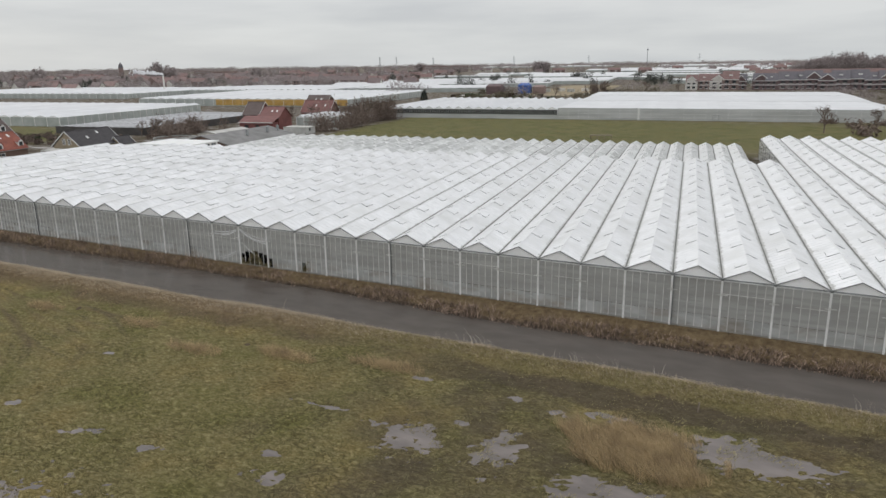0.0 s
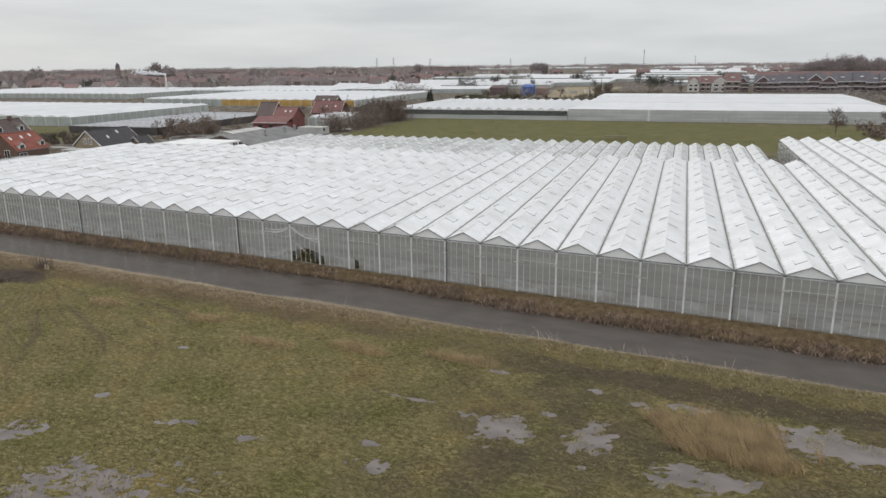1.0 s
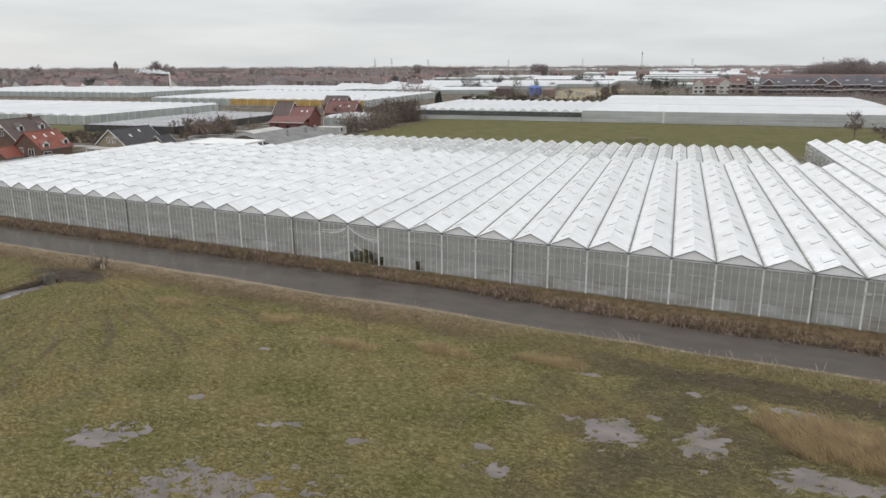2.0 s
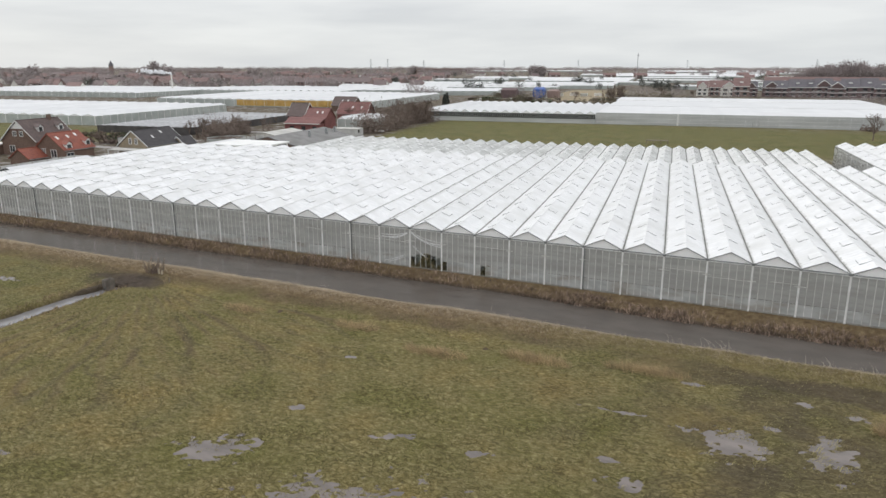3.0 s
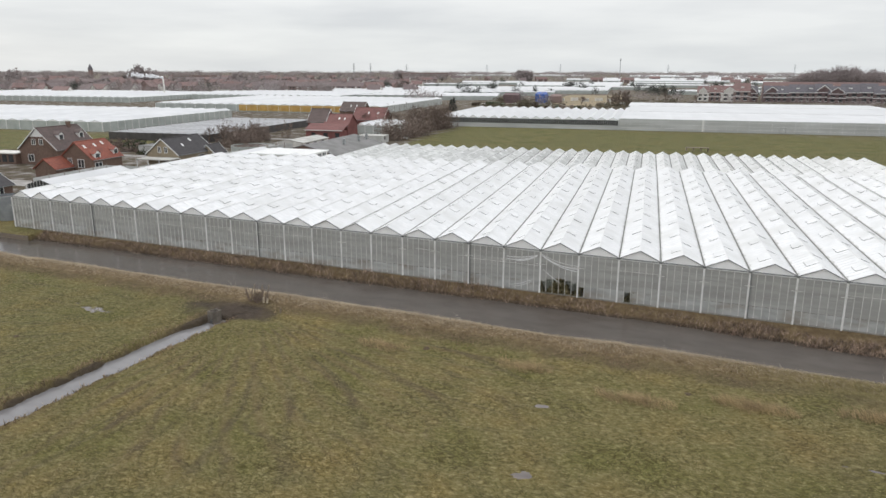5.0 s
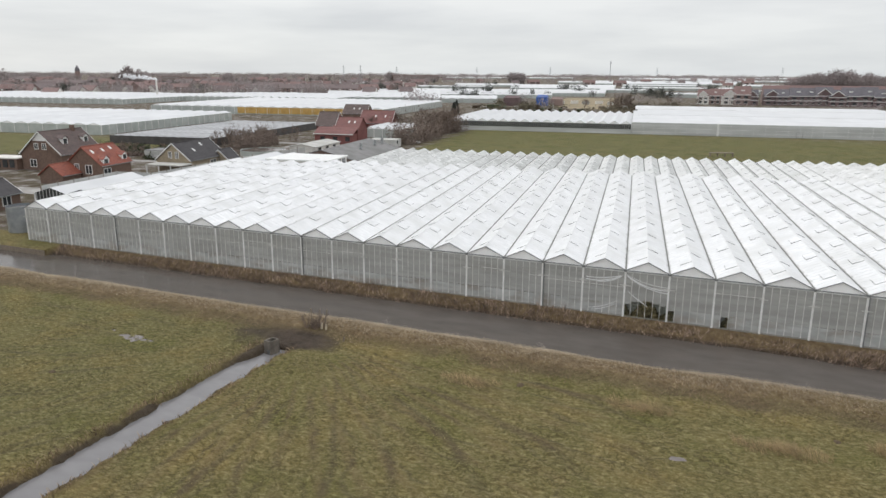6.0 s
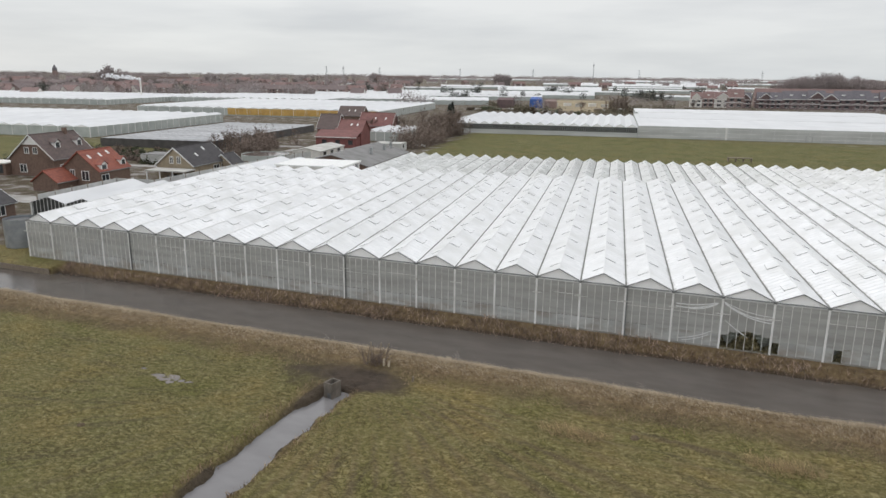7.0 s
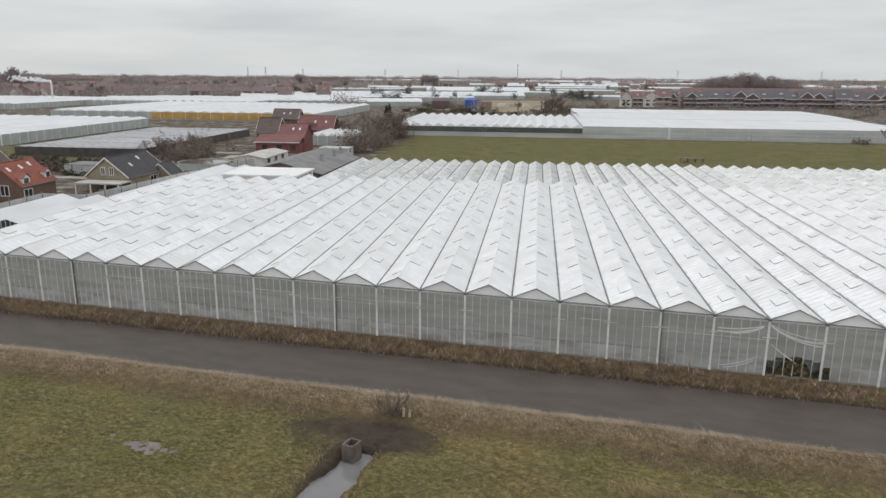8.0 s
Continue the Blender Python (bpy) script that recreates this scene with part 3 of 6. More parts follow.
Q_BREAK, Q_LONG = 65.4, 108.5
SPAN = BAY * CT


def front_q(p):
    """Where the skew front wall meets the line p."""
    return -p * ST / CT


def roof_slope(parent, p_low, p_high, zl, zh, q_end, q_start, material, name="roof_slope"):
    """One glazed slope from gutter to ridge; q_start(p) gives its front edge."""
    g = Geo()
    a, b = W(p_low, q_start(p_low), zl), W(p_high, q_start(p_high), zh)
    c, d = W(p_high, q_end, zh), W(p_low, q_end, zl)
    g.slab([a, b, c, d], 0.04)
    return g.ob(name, material, parent)


def slope_bars(g, singles, parent, p_low, p_high, zl, zh, q_end, q_start, pitch, near, w=0.03, h=0.014):
    """The glazing bars that run down one slope; the first few become parts, the rest join g."""
    q = max(q_start(p_low), q_start(p_high)) + 0.3
    n = Vector((-(zh - zl) / (p_high - p_low), 0, 1)).normalized()
    count = 0
    while q < q_end - 0.2:
        a, b = Vector(W(p_low, q, zl + 0.006)), Vector(W(p_high, q, zh + 0.006))
        if count < near:
            key = (round(p_high - p_low, 3), zl)
            if key not in singles:
                o = Geo().beam((0, 0, 0), b - a, w, 2 * h).ob("glazing_bar", M_BAR, parent)
                singles[key] = o.data
            else:
                o = new("glazing_bar", singles[key])
                o.parent = parent
            o.matrix_basis = Matrix.Translation(a)
        else:
            s = Vector(W(0, w / 2, 0))
            up = Vector(W(n.x * h, 0, n.z * h))
            k = len(g.v)
            g.v += [tuple(a - s), tuple(a + s), tuple(b + s), tuple(b - s), tuple(a - s + up), tuple(a + s + up), tuple(b + s + up), tuple(b - s + up)]
            g.f += [(k + 4, k + 5, k + 6, k + 7), (k, k + 4, k + 7, k + 3), (k + 1, k + 2, k + 6, k + 5)]
        q += pitch
        count += 1


def bar_rest(g, parent):
    me = bpy.data.meshes.new("rest_of_glazing")
    me.from_pydata(g.v, [], g.f)
    me.materials.append(M_BAR)
    o = new("rest_of_glazing", me)
    o.parent = parent
    return tagged(o, "thin grey glazing bars down the slopes", kind="stuff")


def vent_mesh(sign, length, drop, slope):
    """A ridge vent a finger's width open: x across, y along the ridge, origin at the hinge."""
    g = Geo()
    ang = math.atan(slope)
    tip = 0.065                                # how far the lower edge stands off the roof
    bx, bz = sign * drop * math.cos(ang), -drop * math.sin(ang)
    up = [(0, 0, 0.045), (0, length, 0.045), (bx, length, bz + tip), (bx, 0, bz + tip)]
    g.slab(up, 0.02)
    for c in (0.34, 0.67):
        g.beam((0, length * c, 0.05), (bx, length * c, bz + tip + 0.004), 0.035, 0.02)
    k = len(g.f)
    # dark faces close the open gap and stand for the shade under the vent
    for y in (-0.012, length + 0.012):
        g.face((0, y, 0.04), (bx, y, bz + tip - 0.008), (bx, y, bz + 0.005), (0, y, 0.005))
    g.face((bx * 1.004, 0, bz + tip - 0.022), (bx * 1.004, length, bz + tip - 0.022), (bx * 1.004, length, bz + 0.004), (bx * 1.004, 0, bz + 0.004))
    me = bpy.data.meshes.new("roof_vent")
    me.from_pydata(g.v, [], g.f)
    me.materials.append(M_ROOF)
    me.materials.append(M_RUBBER_SHADE)
    for n, p in enumerate(me.polygons):
        p.material_index = 1 if n >= k else 0
    return me


greenhouse = thing("greenhouse", "long canal-side glasshouse with white zigzag roofs and fogged walls", "greenhouse")
SLOPE = (RIDGE_Z - GUT_Z) / (SPAN / 2)
VENT_L, VENT_R = vent_mesh(-1, 1.6, 1.1, SLOPE), vent_mesh(1, 1.6, 1.1, SLOPE)
roof_parts, bars, bar_kinds = {}, Geo(), {}
for i in range(I0, I1):
    pl, pr = i * SPAN, (i + 1) * SPAN
    pm = (pl + pr) / 2
    q_end = Q_LONG if i >= I_LONG else (62.0 if i < -16 else Q_BREAK)
    left = roof_slope(greenhouse, pl, pm, GUT_Z, RIDGE_Z, q_end, front_q, M_ROOF)
    right = roof_slope(greenhouse, pr, pm, GUT_Z, RIDGE_Z, q_end, front_q, M_ROOF)
    roof_parts[i] = (left, right)
    slope_bars(bars, bar_kinds, left, pl, pm, GUT_Z, RIDGE_Z, q_end, front_q, 0.8, 4 if -14 <= i < 23 else 0)
    slope_bars(bars, bar_kinds, right, pr, pm, GUT_Z, RIDGE_Z, q_end, front_q, 0.8, 4 if -14 <= i < 23 else 0)
    Geo().beam(W(pm, front_q(pm), RIDGE_Z + 0.02), W(pm, q_end, RIDGE_Z + 0.02), 0.09, 0.06).ob("ridge_cap", M_BAR, greenhouse)
    # gable at the front, set a little back, with its trim
    a, b, c = (i * BAY, 0.0, GUT_Z), ((i + 1) * BAY, 0.0, GUT_Z), ((i + 0.5) * BAY, 0.0, RIDGE_Z - 0.03)
    Geo().hexa([(a[0] + 0.06, 0.09, a[2]), (b[0] - 0.06, 0.09, b[2]), (c[0], 0.09, c[2])],
               [(a[0] + 0.06, 0.05, a[2]), (b[0] - 0.06, 0.05, b[2]), (c[0], 0.05, c[2])]).ob("gable", M_GABLE, greenhouse)
    trim = Geo()
    trim.beam((a[0], 0.0, a[2]), (c[0], 0.0, c[2] + 0.03), 0.09, 0.06)
    trim.beam((b[0], 0.0, b[2]), (c[0], 0.0, c[2] + 0.03), 0.09, 0.06)
    trim.ob("gable_trim", M_TRIM, greenhouse, "grey aluminium gable trim")
    # gable at the back
    qa = q_end - 0.02
    Geo().hexa([W(pl, qa, GUT_Z), W(pr, qa, GUT_Z), W(pm, qa, RIDGE_Z - 0.05)],
               [W(pl, qa - 0.05, GUT_Z), W(pr, qa - 0.05, GUT_Z), W(pm, qa - 0.05, RIDGE_Z - 0.05)]).ob("gable", M_GABLE, greenhouse)
bar_rest(bars, greenhouse)
for i in range(I0, I1 + 1):
    p = i * SPAN
    q_end = Q_LONG if i >= I_LONG else (62.0 if i < -16 else Q_BREAK)
    Geo().beam(W(p, front_q(p) - 0.05, GUT_Z - 0.0), W(p, q_end + 0.05, GUT_Z - 0.0), 0.12, 0.09).ob("gutter", M_GUTTER, greenhouse)
    x = i * BAY
    g = Geo().box(x - 0.085, -0.10, -0.12, x + 0.085, 0.05, GUT_Z - 0.06)
    g.ob("post", M_POST, greenhouse)
    Geo().box(x - 0.13, -0.13, GUT_Z - 0.13, x + 0.13, 0.06, GUT_Z + 0.05).ob("gutter_end", M_TRIM, greenhouse)
    rng = random.Random(300 + i)
    if rng.random() < 0.7:                     # clamp of the screen drive, with its short arms
        z, arm = rng.choice((3.0, 3.15, 3.25)), rng.uniform(0.25, 0.6)
        clamp = Geo().box(x - 0.11, -0.16, z - 0.12, x + 0.11, -0.105, z + 0.12).ob("clamp", M_MULL, greenhouse)
        Geo().box(x - 0.11 - arm * 0.6, -0.19, z - 0.03, x + 0.11 + arm, -0.16, z + 0.03).ob("clamp_arm", M_MULL, clamp)
    if i % 7 == 5:
        Geo().box(x + 0.09, -0.15, -0.1, x + 0.19, -0.06, GUT_Z - 0.1).ob("downpipe", M_TRIM, greenhouse, "dark rain pipe beside the post")
# beams, plinth and glass of the front wall
for i in range(I0, I1):
    x0, x1 = i * BAY + 0.07, (i + 1) * BAY - 0.07
    Geo().box(x0, -0.07, GUT_Z - 0.19, x1, 0.03, GUT_Z - 0.11).ob("wall_beam", M_BEAM, greenhouse)
    Geo().box(x0, -0.03, GUT_Z - 0.085, x1, 0.04, GUT_Z - 0.01).ob("gutter_beam", M_ALU, greenhouse)
    Geo().box(x0, -0.06, -0.15, x1, 0.05, 0.14).ob("plinth", M_CONC, greenhouse)
    rng = random.Random(100 + i)
    rail = Geo().box(x0, 0.03, 1.28, x1, 0.06, 1.33)
    if rng.random() < 0.45:
        z = rng.choice((2.9, 3.1, 3.3))
        cut = rng.choice((0.35, 0.6, 1.0))
        Geo().box(x0 if rng.random() < 0.5 else x1 - (x1 - x0) * cut, -0.036, z, x1, -0.004, z + 0.045).ob("drive_rail", M_MULL, greenhouse)
    rail.ob("wall_rail", M_MULL, greenhouse)
    for k in range(1, 6):
        xm = i * BAY + k * BAY / 6
        Geo().box(xm - 0.028, -0.06, 0.14, xm + 0.028, 0.035, GUT_Z - 0.2).ob("mullion", M_MULL, greenhouse)
    for k in range(6):
        xa, xb = i * BAY + k * BAY / 6 + 0.03, i * BAY + (k + 1) * BAY / 6 - 0.03
        clear_top = {(0, 0): 1.28, (0, 1): 1.58, (0, 2): 1.7, (0, 3): 1.74, (0, 4): 1.62, (0, 5): 1.45, (1, 0): 1.1, (2, 1): 1.15}.get((i, k), 0.14)
        if clear_top > 0.14:
            Geo().box(xa, -0.012, 0.14, xb, 0.0, clear_top).ob("pane", M_CLEAR, greenhouse, "clear glass pane")
        sash = 1.28 if clear_top < 1.0 else clear_top
        if clear_top < 1.0:
            Geo().box(xa, -0.012, 0.14, xb, 0.0, sash - 0.02).ob("pane", M_PANE_LOW, greenhouse, "misted lower pane")
        Geo().box(xa, -0.012, sash, xb, 0.0, GUT_Z - 0.2).ob("pane", M_PANE, greenhouse)
# side wall on the left and the step down behind the front block
for pa, qa, qb, n in ((I0 * SPAN, front_q(I0 * SPAN), 62.0, 16), (I_LONG * SPAN, Q_BREAK, Q_LONG, 10)):
    for k in range(n):
        a, b = qa + (qb - qa) * k / n, qa + (qb - qa) * (k + 1) / n
        Geo().box(pa - 0.02, a + 0.06, 0.0, pa + 0.02, b - 0.06, GUT_Z - 0.06, W).ob("side_pane", M_PANE, greenhouse)
        Geo().box(pa - 0.07, a - 0.06, 0.0, pa + 0.05, a + 0.06, GUT_Z - 0.06, W).ob("side_post", M_POST, greenhouse)
for pa, pb, q in ((I0 * SPAN, -16 * SPAN, 61.96), (-16 * SPAN, I_LONG * SPAN, Q_BREAK - 0.04), (I_LONG * SPAN, I1 * SPAN, Q_LONG - 0.04)):
    Geo().box(pa, q - 0.04, 0.0, pb, q, GUT_Z, W).ob("back_wall", M_PANE, greenhouse)
Geo().box(I1 * SPAN - 0.04, front_q(I1 * SPAN), 0.0, I1 * SPAN, Q_LONG, GUT_Z, W).ob("end_wall", M_PANE, greenhouse)
floor_g = Geo().face(W(I0 * SPAN, 12, 0.02), W(I1 * SPAN, -12, 0.02), W(I1 * SPAN, 60, 0.02), W(I0 * SPAN, 60, 0.02))
floor_g.ob("growing_bed", M_DARKIN, greenhouse)
# added pale panel behind the clear panes, so the unlit interior looks brighter
screen = Geo().box(-6, 0.62, 0.05, 16, 0.66, 4.38)
screen.ob("interior_backing", mat("pale_interior_backing", (0.50, 0.50, 0.46), (0.38, 0.38, 0.34), 0.6, 0.8), greenhouse, "pale backing panel added in place of the lit interior")

# roof vents: single parts over the stretch by the canal, the rest joined
PITCH = 7.0
rest_v, rest_f, rest_m = [], [], []
for i in range(I0, I1):
    pm = (i + 0.5) * SPAN
    q_end = Q_LONG if i >= I_LONG else (62.0 if i < -16 else Q_BREAK)
    for side, me in ((0, VENT_L), (1, VENT_R)):
        q = front_q(pm) + 2.2 + side * PITCH / 2
        row = 0
        while q < q_end - 2.5:
            m = Matrix.Translation(W(pm, q, RIDGE_Z)) @ pose(0, 0, 0, 0, 0, 7.33)
            if row < 4 and -15 <= i < 23:
                o = new("roof_vent", me)
                o.parent = roof_parts[i][side]
                o.matrix_basis = m
            else:
                k = len(rest_v)
                rest_v += [tuple(m @ v.co) for v in me.vertices]
                rest_f += [tuple(k + j for j in p.vertices) for p in me.polygons]
                rest_m += [p.material_index for p in me.polygons]
            q += PITCH
            row += 1
me = bpy.data.meshes.new("far_roof_vents")
me.from_pydata(rest_v, [], rest_f)
me.materials.append(M_ROOF)
me.materials.append(M_RUBBER_SHADE)
me.polygons.foreach_set("material_index", np.array(rest_m, dtype=np.int32))
far_vents = new("far_roof_vents", me)
far_vents.parent = greenhouse
tagged(far_vents, "rows of small ridge vents a hand's width open", kind="stuff")

# sagging plastic and overgrown crop behind the clear panes
for n, (x0, x1, z0, z1, sag) in enumerate(((-3.7, -0.4, 3.6, 4.0, 0.25), (-3.7, -0.3, 3.35, 4.0, 0.45), (-2.6, -0.4, 3.25, 3.9, 0.3), (0.15, 3.9, 4.1, 3.0, 0.55),
                                           (0.2, 3.9, 4.0, 2.75, 0.5), (0.3, 2.2, 2.6, 1.25, 0.15), (0.7, 1.9, 2.3, 1.5, 0.1), (-3.4, -0.6, 0.5, 1.5, 0.3), (-3.0, -0.9, 0.35, 1.1, 0.2), (0.1, 3.9, 4.2, 3.3, 0.4))):
    g = Geo()
    pts = []
    for k in range(13):
        t = k / 12
        pts.append((x0 + (x1 - x0) * t, -0.035, z0 + (z1 - z0) * t - sag * 4 * t * (1 - t) * 0.6))
    w = 0.03 if n > 4 else 0.05
    for x, y, z in pts:
        g.v += [(x, y, z - w), (x, y, z + w), (x, y - 0.012, z + w * 0.8), (x, y - 0.012, z - w * 0.8)]
    for k in range(12):
        for j in range(4):
            g.f.append((4 * k + j, 4 * k + (j + 1) % 4, 4 * k + 4 + (j + 1) % 4, 4 * k + 4 + j))
    g.f += [(0, 1, 2, 3), (48, 49, 50, 51)]
    g.ob("hanging_sheet", M_CORD, greenhouse, "torn white plastic sheet sagging over the glass")


def leaf_heap(name, cx, cy, rx, ry, h, n, seed, material, size=0.22):
    r = np.random.RandomState(seed)
    u = r.rand(n, 3)
    ang, rad = u[:, 0] * math.tau, np.sqrt(u[:, 1])
    x, y = cx + rx * rad * np.cos(ang), cy + ry * rad * np.sin(ang)
    z = u[:, 2] ** 0.8 * h * (0.55 + 0.45 * np.sin(x * 2.3 + seed) * np.cos(y * 1.7))
    c = np.stack([x, y, np.maximum(z, 0.03)], -1)
    d1, d2 = r.normal(size=(n, 3)), r.normal(size=(n, 3))
    d1 /= np.linalg.norm(d1, axis=1)[:, None]
    d2 /= np.linalg.norm(d2, axis=1)[:, None]
    s = size * (0.5 + r.rand(n, 1))
    v = np.stack([c - d1 * s, c + d2 * s * 0.5, c + d1 * s, c - d2 * s * 0.5], 1).reshape(-1, 3)
    f = np.arange(4 * n).reshape(n, 4)
    return raw(name, v, f, material)


tagged(leaf_heap("crop_plants", 2.2, 0.17, 2.4, 0.12, 1.9, 6500, 3, M_STEMS), "dark withered crop behind clear panes", "plants", kind="stuff")
tagged(leaf_heap("crop_plants", 9.2, 0.2, 0.6, 0.15, 1.5, 900, 4, M_STEMS), "small dark green plant behind the glass wall", "plants", kind="stuff")

# ---- the low old greenhouse behind, with narrow spans ----
old_house = thing("old_greenhouse", "low old glasshouse with narrow white spans behind the long one", "greenhouse")
OLD_SPAN, OLD_G, OLD_R, Q_OLD = 3.2, 2.15, 2.98, 114.5
old_bars, old_kinds, old_v, old_f, old_m = Geo(), {}, [], [], []
OLD_VENT = {-1: vent_mesh(-1, 1.5, 0.9, (OLD_R - OLD_G) / (OLD_SPAN / 2)), 1: vent_mesh(1, 1.5, 0.9, (OLD_R - OLD_G) / (OLD_SPAN / 2))}
p = -61.5
while p + OLD_SPAN < I_LONG * SPAN - 0.3:
    pm = p + OLD_SPAN / 2
    const = lambda _: Q_BREAK + 0.1
    for lo in (p, p + OLD_SPAN):
        # left slope in plain old glass, right slope in the copy with painted shade
        s = roof_slope(old_house, lo, pm, OLD_G, OLD_R, Q_OLD, const, M_ROOF_BACK if lo < pm else M_ROOF_SHADED)
        slope_bars(old_bars, old_kinds, s, lo, pm, OLD_G, OLD_R, Q_OLD, const, 0.8, 0)
        sg = -1 if lo < pm else 1
        q = Q_BREAK + 3.0 + (2.0 if sg > 0 else 0)
        while q < Q_OLD - 2.5:
            m = Matrix.Translation(W(pm, q, OLD_R)) @ pose(0, 0, 0, 0, 0, 7.33)
            k = len(old_v)
            old_v += [tuple(m @ v.co) for v in OLD_VENT[sg].vertices]
            old_f += [tuple(k + j for j in f.vertices) for f in OLD_VENT[sg].polygons]
            old_m += [f.material_index for f in OLD_VENT[sg].polygons]
            q += 7.0
    Geo().beam(W(pm, Q_BREAK + 0.1, OLD_R + 0.02), W(pm, Q_OLD, OLD_R + 0.02), 0.08, 0.06).ob("ridge_cap", M_BAR, old_house)
    Geo().beam(W(p, Q_BREAK + 0.1, OLD_G), W(p, Q_OLD, OLD_G), 0.42, 0.12).ob("gutter", M_GUTTER, old_house)
    Geo().hexa([W(p, Q_OLD, OLD_G), W(p + OLD_SPAN, Q_OLD, OLD_G), W(pm, Q_OLD, OLD_R)],
               [W(p, Q_OLD - 0.05, OLD_G), W(p + OLD_SPAN, Q_OLD - 0.05, OLD_G), W(pm, Q_OLD - 0.05, OLD_R)]).ob("gable", M_GABLE, old_house)
    p += OLD_SPAN
Geo().box(-61.5, Q_OLD - 0.05, 0, p, Q_OLD, OLD_G, W).ob("back_wall", M_PANE, old_house)
Geo().box(-61.55, Q_BREAK, 0, -61.5, Q_OLD, OLD_G, W).ob("side_wall", M_PANE, old_house)
bar_rest(old_bars, old_house)
me = bpy.data.meshes.new("old_roof_vents")
me.from_pydata(old_v, [], old_f)
me.materials.append(M_ROOF_BACK)
me.materials.append(M_RUBBER_SHADE)
me.polygons.foreach_set("material_index", np.array(old_m, dtype=np.int32))
old_vents = new("old_roof_vents", me)
old_vents.parent = old_house
tagged(old_vents, "rows of small ridge vents on the old roofs", kind="stuff")

# ---- reeds, rushes and grass ----
def blades(name, x, y, height, width, lean, seed, material, label, lean_dir=None):
    """Bent tapering blades that stand on the ground at x, y: three faces each."""
    r = np.random.RandomState(seed)
    n = len(x)
    z = ground_z(x, y) - 0.04
    h = height * (0.55 + 0.75 * r.rand(n))
    w = width * (0.6 + 0.8 * r.rand(n))
    a = r.rand(n) * math.tau if lean_dir is None else lean_dir + r.normal(size=n) * 0.7
    face = r.rand(n) * math.tau
    sx, sy = np.cos(face) * w / 2, np.sin(face) * w / 2
    k = lean * (0.3 + 1.0 * r.rand(n)) * h
    dx, dy = np.cos(a) * k, np.sin(a) * k
    P = lambda fx, fz, s: np.stack([x + dx * fx + sx * s, y + dy * fx + sy * s, z + h * fz], -1)
    v = np.stack([P(0, 0, -1), P(0, 0, 1), P(0.28, 0.55, -0.8), P(0.28, 0.55, 0.8), P(1.0, 0.95, 0)], 1).reshape(-1, 3)
    b = np.arange(n)[:, None] * 5
    f = np.concatenate([b + [[0, 1, 3]], b + [[0, 3, 2]], b + [[2, 3, 4]]], 0)
    return tagged(raw(name, v, f, material), label, "grass", kind="stuff")


def scatter(n, x0, x1, y0, y1, seed, keep):
    r = np.random.RandomState(seed)
    x, y = x0 + (x1 - x0) * r.rand(n), y0 + (y1 - y0) * r.rand(n)
    k = keep(x, y, r.rand(n))
    return x[k], y[k]


# brown broken reed at the far waterline, short dead grass above it
x, y = scatter(60000, -73, 84, -4.2, -0.35, 11, lambda x, y, u: (y > far_edge(x) - 0.35) & (y < far_edge(x) + 1.25 + 1.0 * vnoise(x, y * 0, 0.25, 3)) & (u < 0.35 + 1.6 * vnoise(x, y, 0.5, 3) + 0.25))
blades("far_bank_reed", x, y, 0.50 + 0.8 * vnoise(x, y, 0.35, 3), 0.05, 1.2, 12, M_REED_FAR, "brown broken reed along the far waterline")
x, y = scatter(16000, -74, 84, -3.0, -0.15, 10, lambda x, y, u: (y > far_edge(x) + 0.6) & (u < 0.5 + 1.2 * vnoise(x, y, 0.7, 2)))
blades("wall_foot_grass", x, y, np.full(len(x), 0.16), 0.04, 1.0, 9, M_FOOT, "short dull grass at the foot of the wall")
# pale flattened reed on the meadow's bank
x, y = scatter(90000, -74, 78, -13.2, -8.8, 13, lambda x, y, u: u < np.clip(1.3 - np.abs(y + 10.6) / 2.3, 0, 1) * (0.8 + 0.8 * vnoise(x, y, 0.3, 3)) * (1 - 0.5 * step(12, 30, x)))
blades("near_bank_reed", x, y, 0.21 + 0.2 * vnoise(x, y, 0.2, 3), 0.024, 1.7, 14, M_REED_TAN, "pale flattened dry reed along the canal", 2.4)
x, y = scatter(26000, 16, 78, -14.0, -9.3, 43, lambda x, y, u: u < step(14, 30, x) * np.clip(1.2 - np.abs(y + 11.4) / 2.2, 0, 1))
blades("bank_top_grass", x, y, np.full(len(x), 0.2), 0.035, 1.2, 44, M_BANKGRASS, "yellow-green grass on the bank's crest")
x, y = scatter(2600, -34, 78, -10.0, -9.2, 47, lambda x, y, u: u < np.clip(-0.02 + 1.5 * vnoise(x, y * 0, 0.35, 2), 0, 1) * (0.35 + 0.65 * step(30, 44, x)))
blades("leaning_stalks", x, y, np.full(len(x), 0.95), 0.024, 1.1, 48, M_STALK, "bleached reed stalks leaning over the water", 2.6)
x, y = scatter(52000, -74, 78, -17.2, -11.4, 15, lambda x, y, u: (u < 0.62 * (0.55 + 1.5 * vnoise(x, y, 0.25, 3)) * step(-17.2, -13.5, y + 2 * vnoise(x, y, 0.2, 2))) & (np.hypot((x + 26.6) / 4.9, (y + 16.3) / 2.6) > 1.0 + 0.8 * vnoise(x, y, 0.4, 2)) & (x < 20 + 5 * vnoise(x, y, 0.3, 2)))
blades("bank_grass", x, y, 0.22 + 0.3 * vnoise(x, y, 0.3, 3), 0.035, 1.2, 16, M_REED, "rough brown grass on the canal bank")
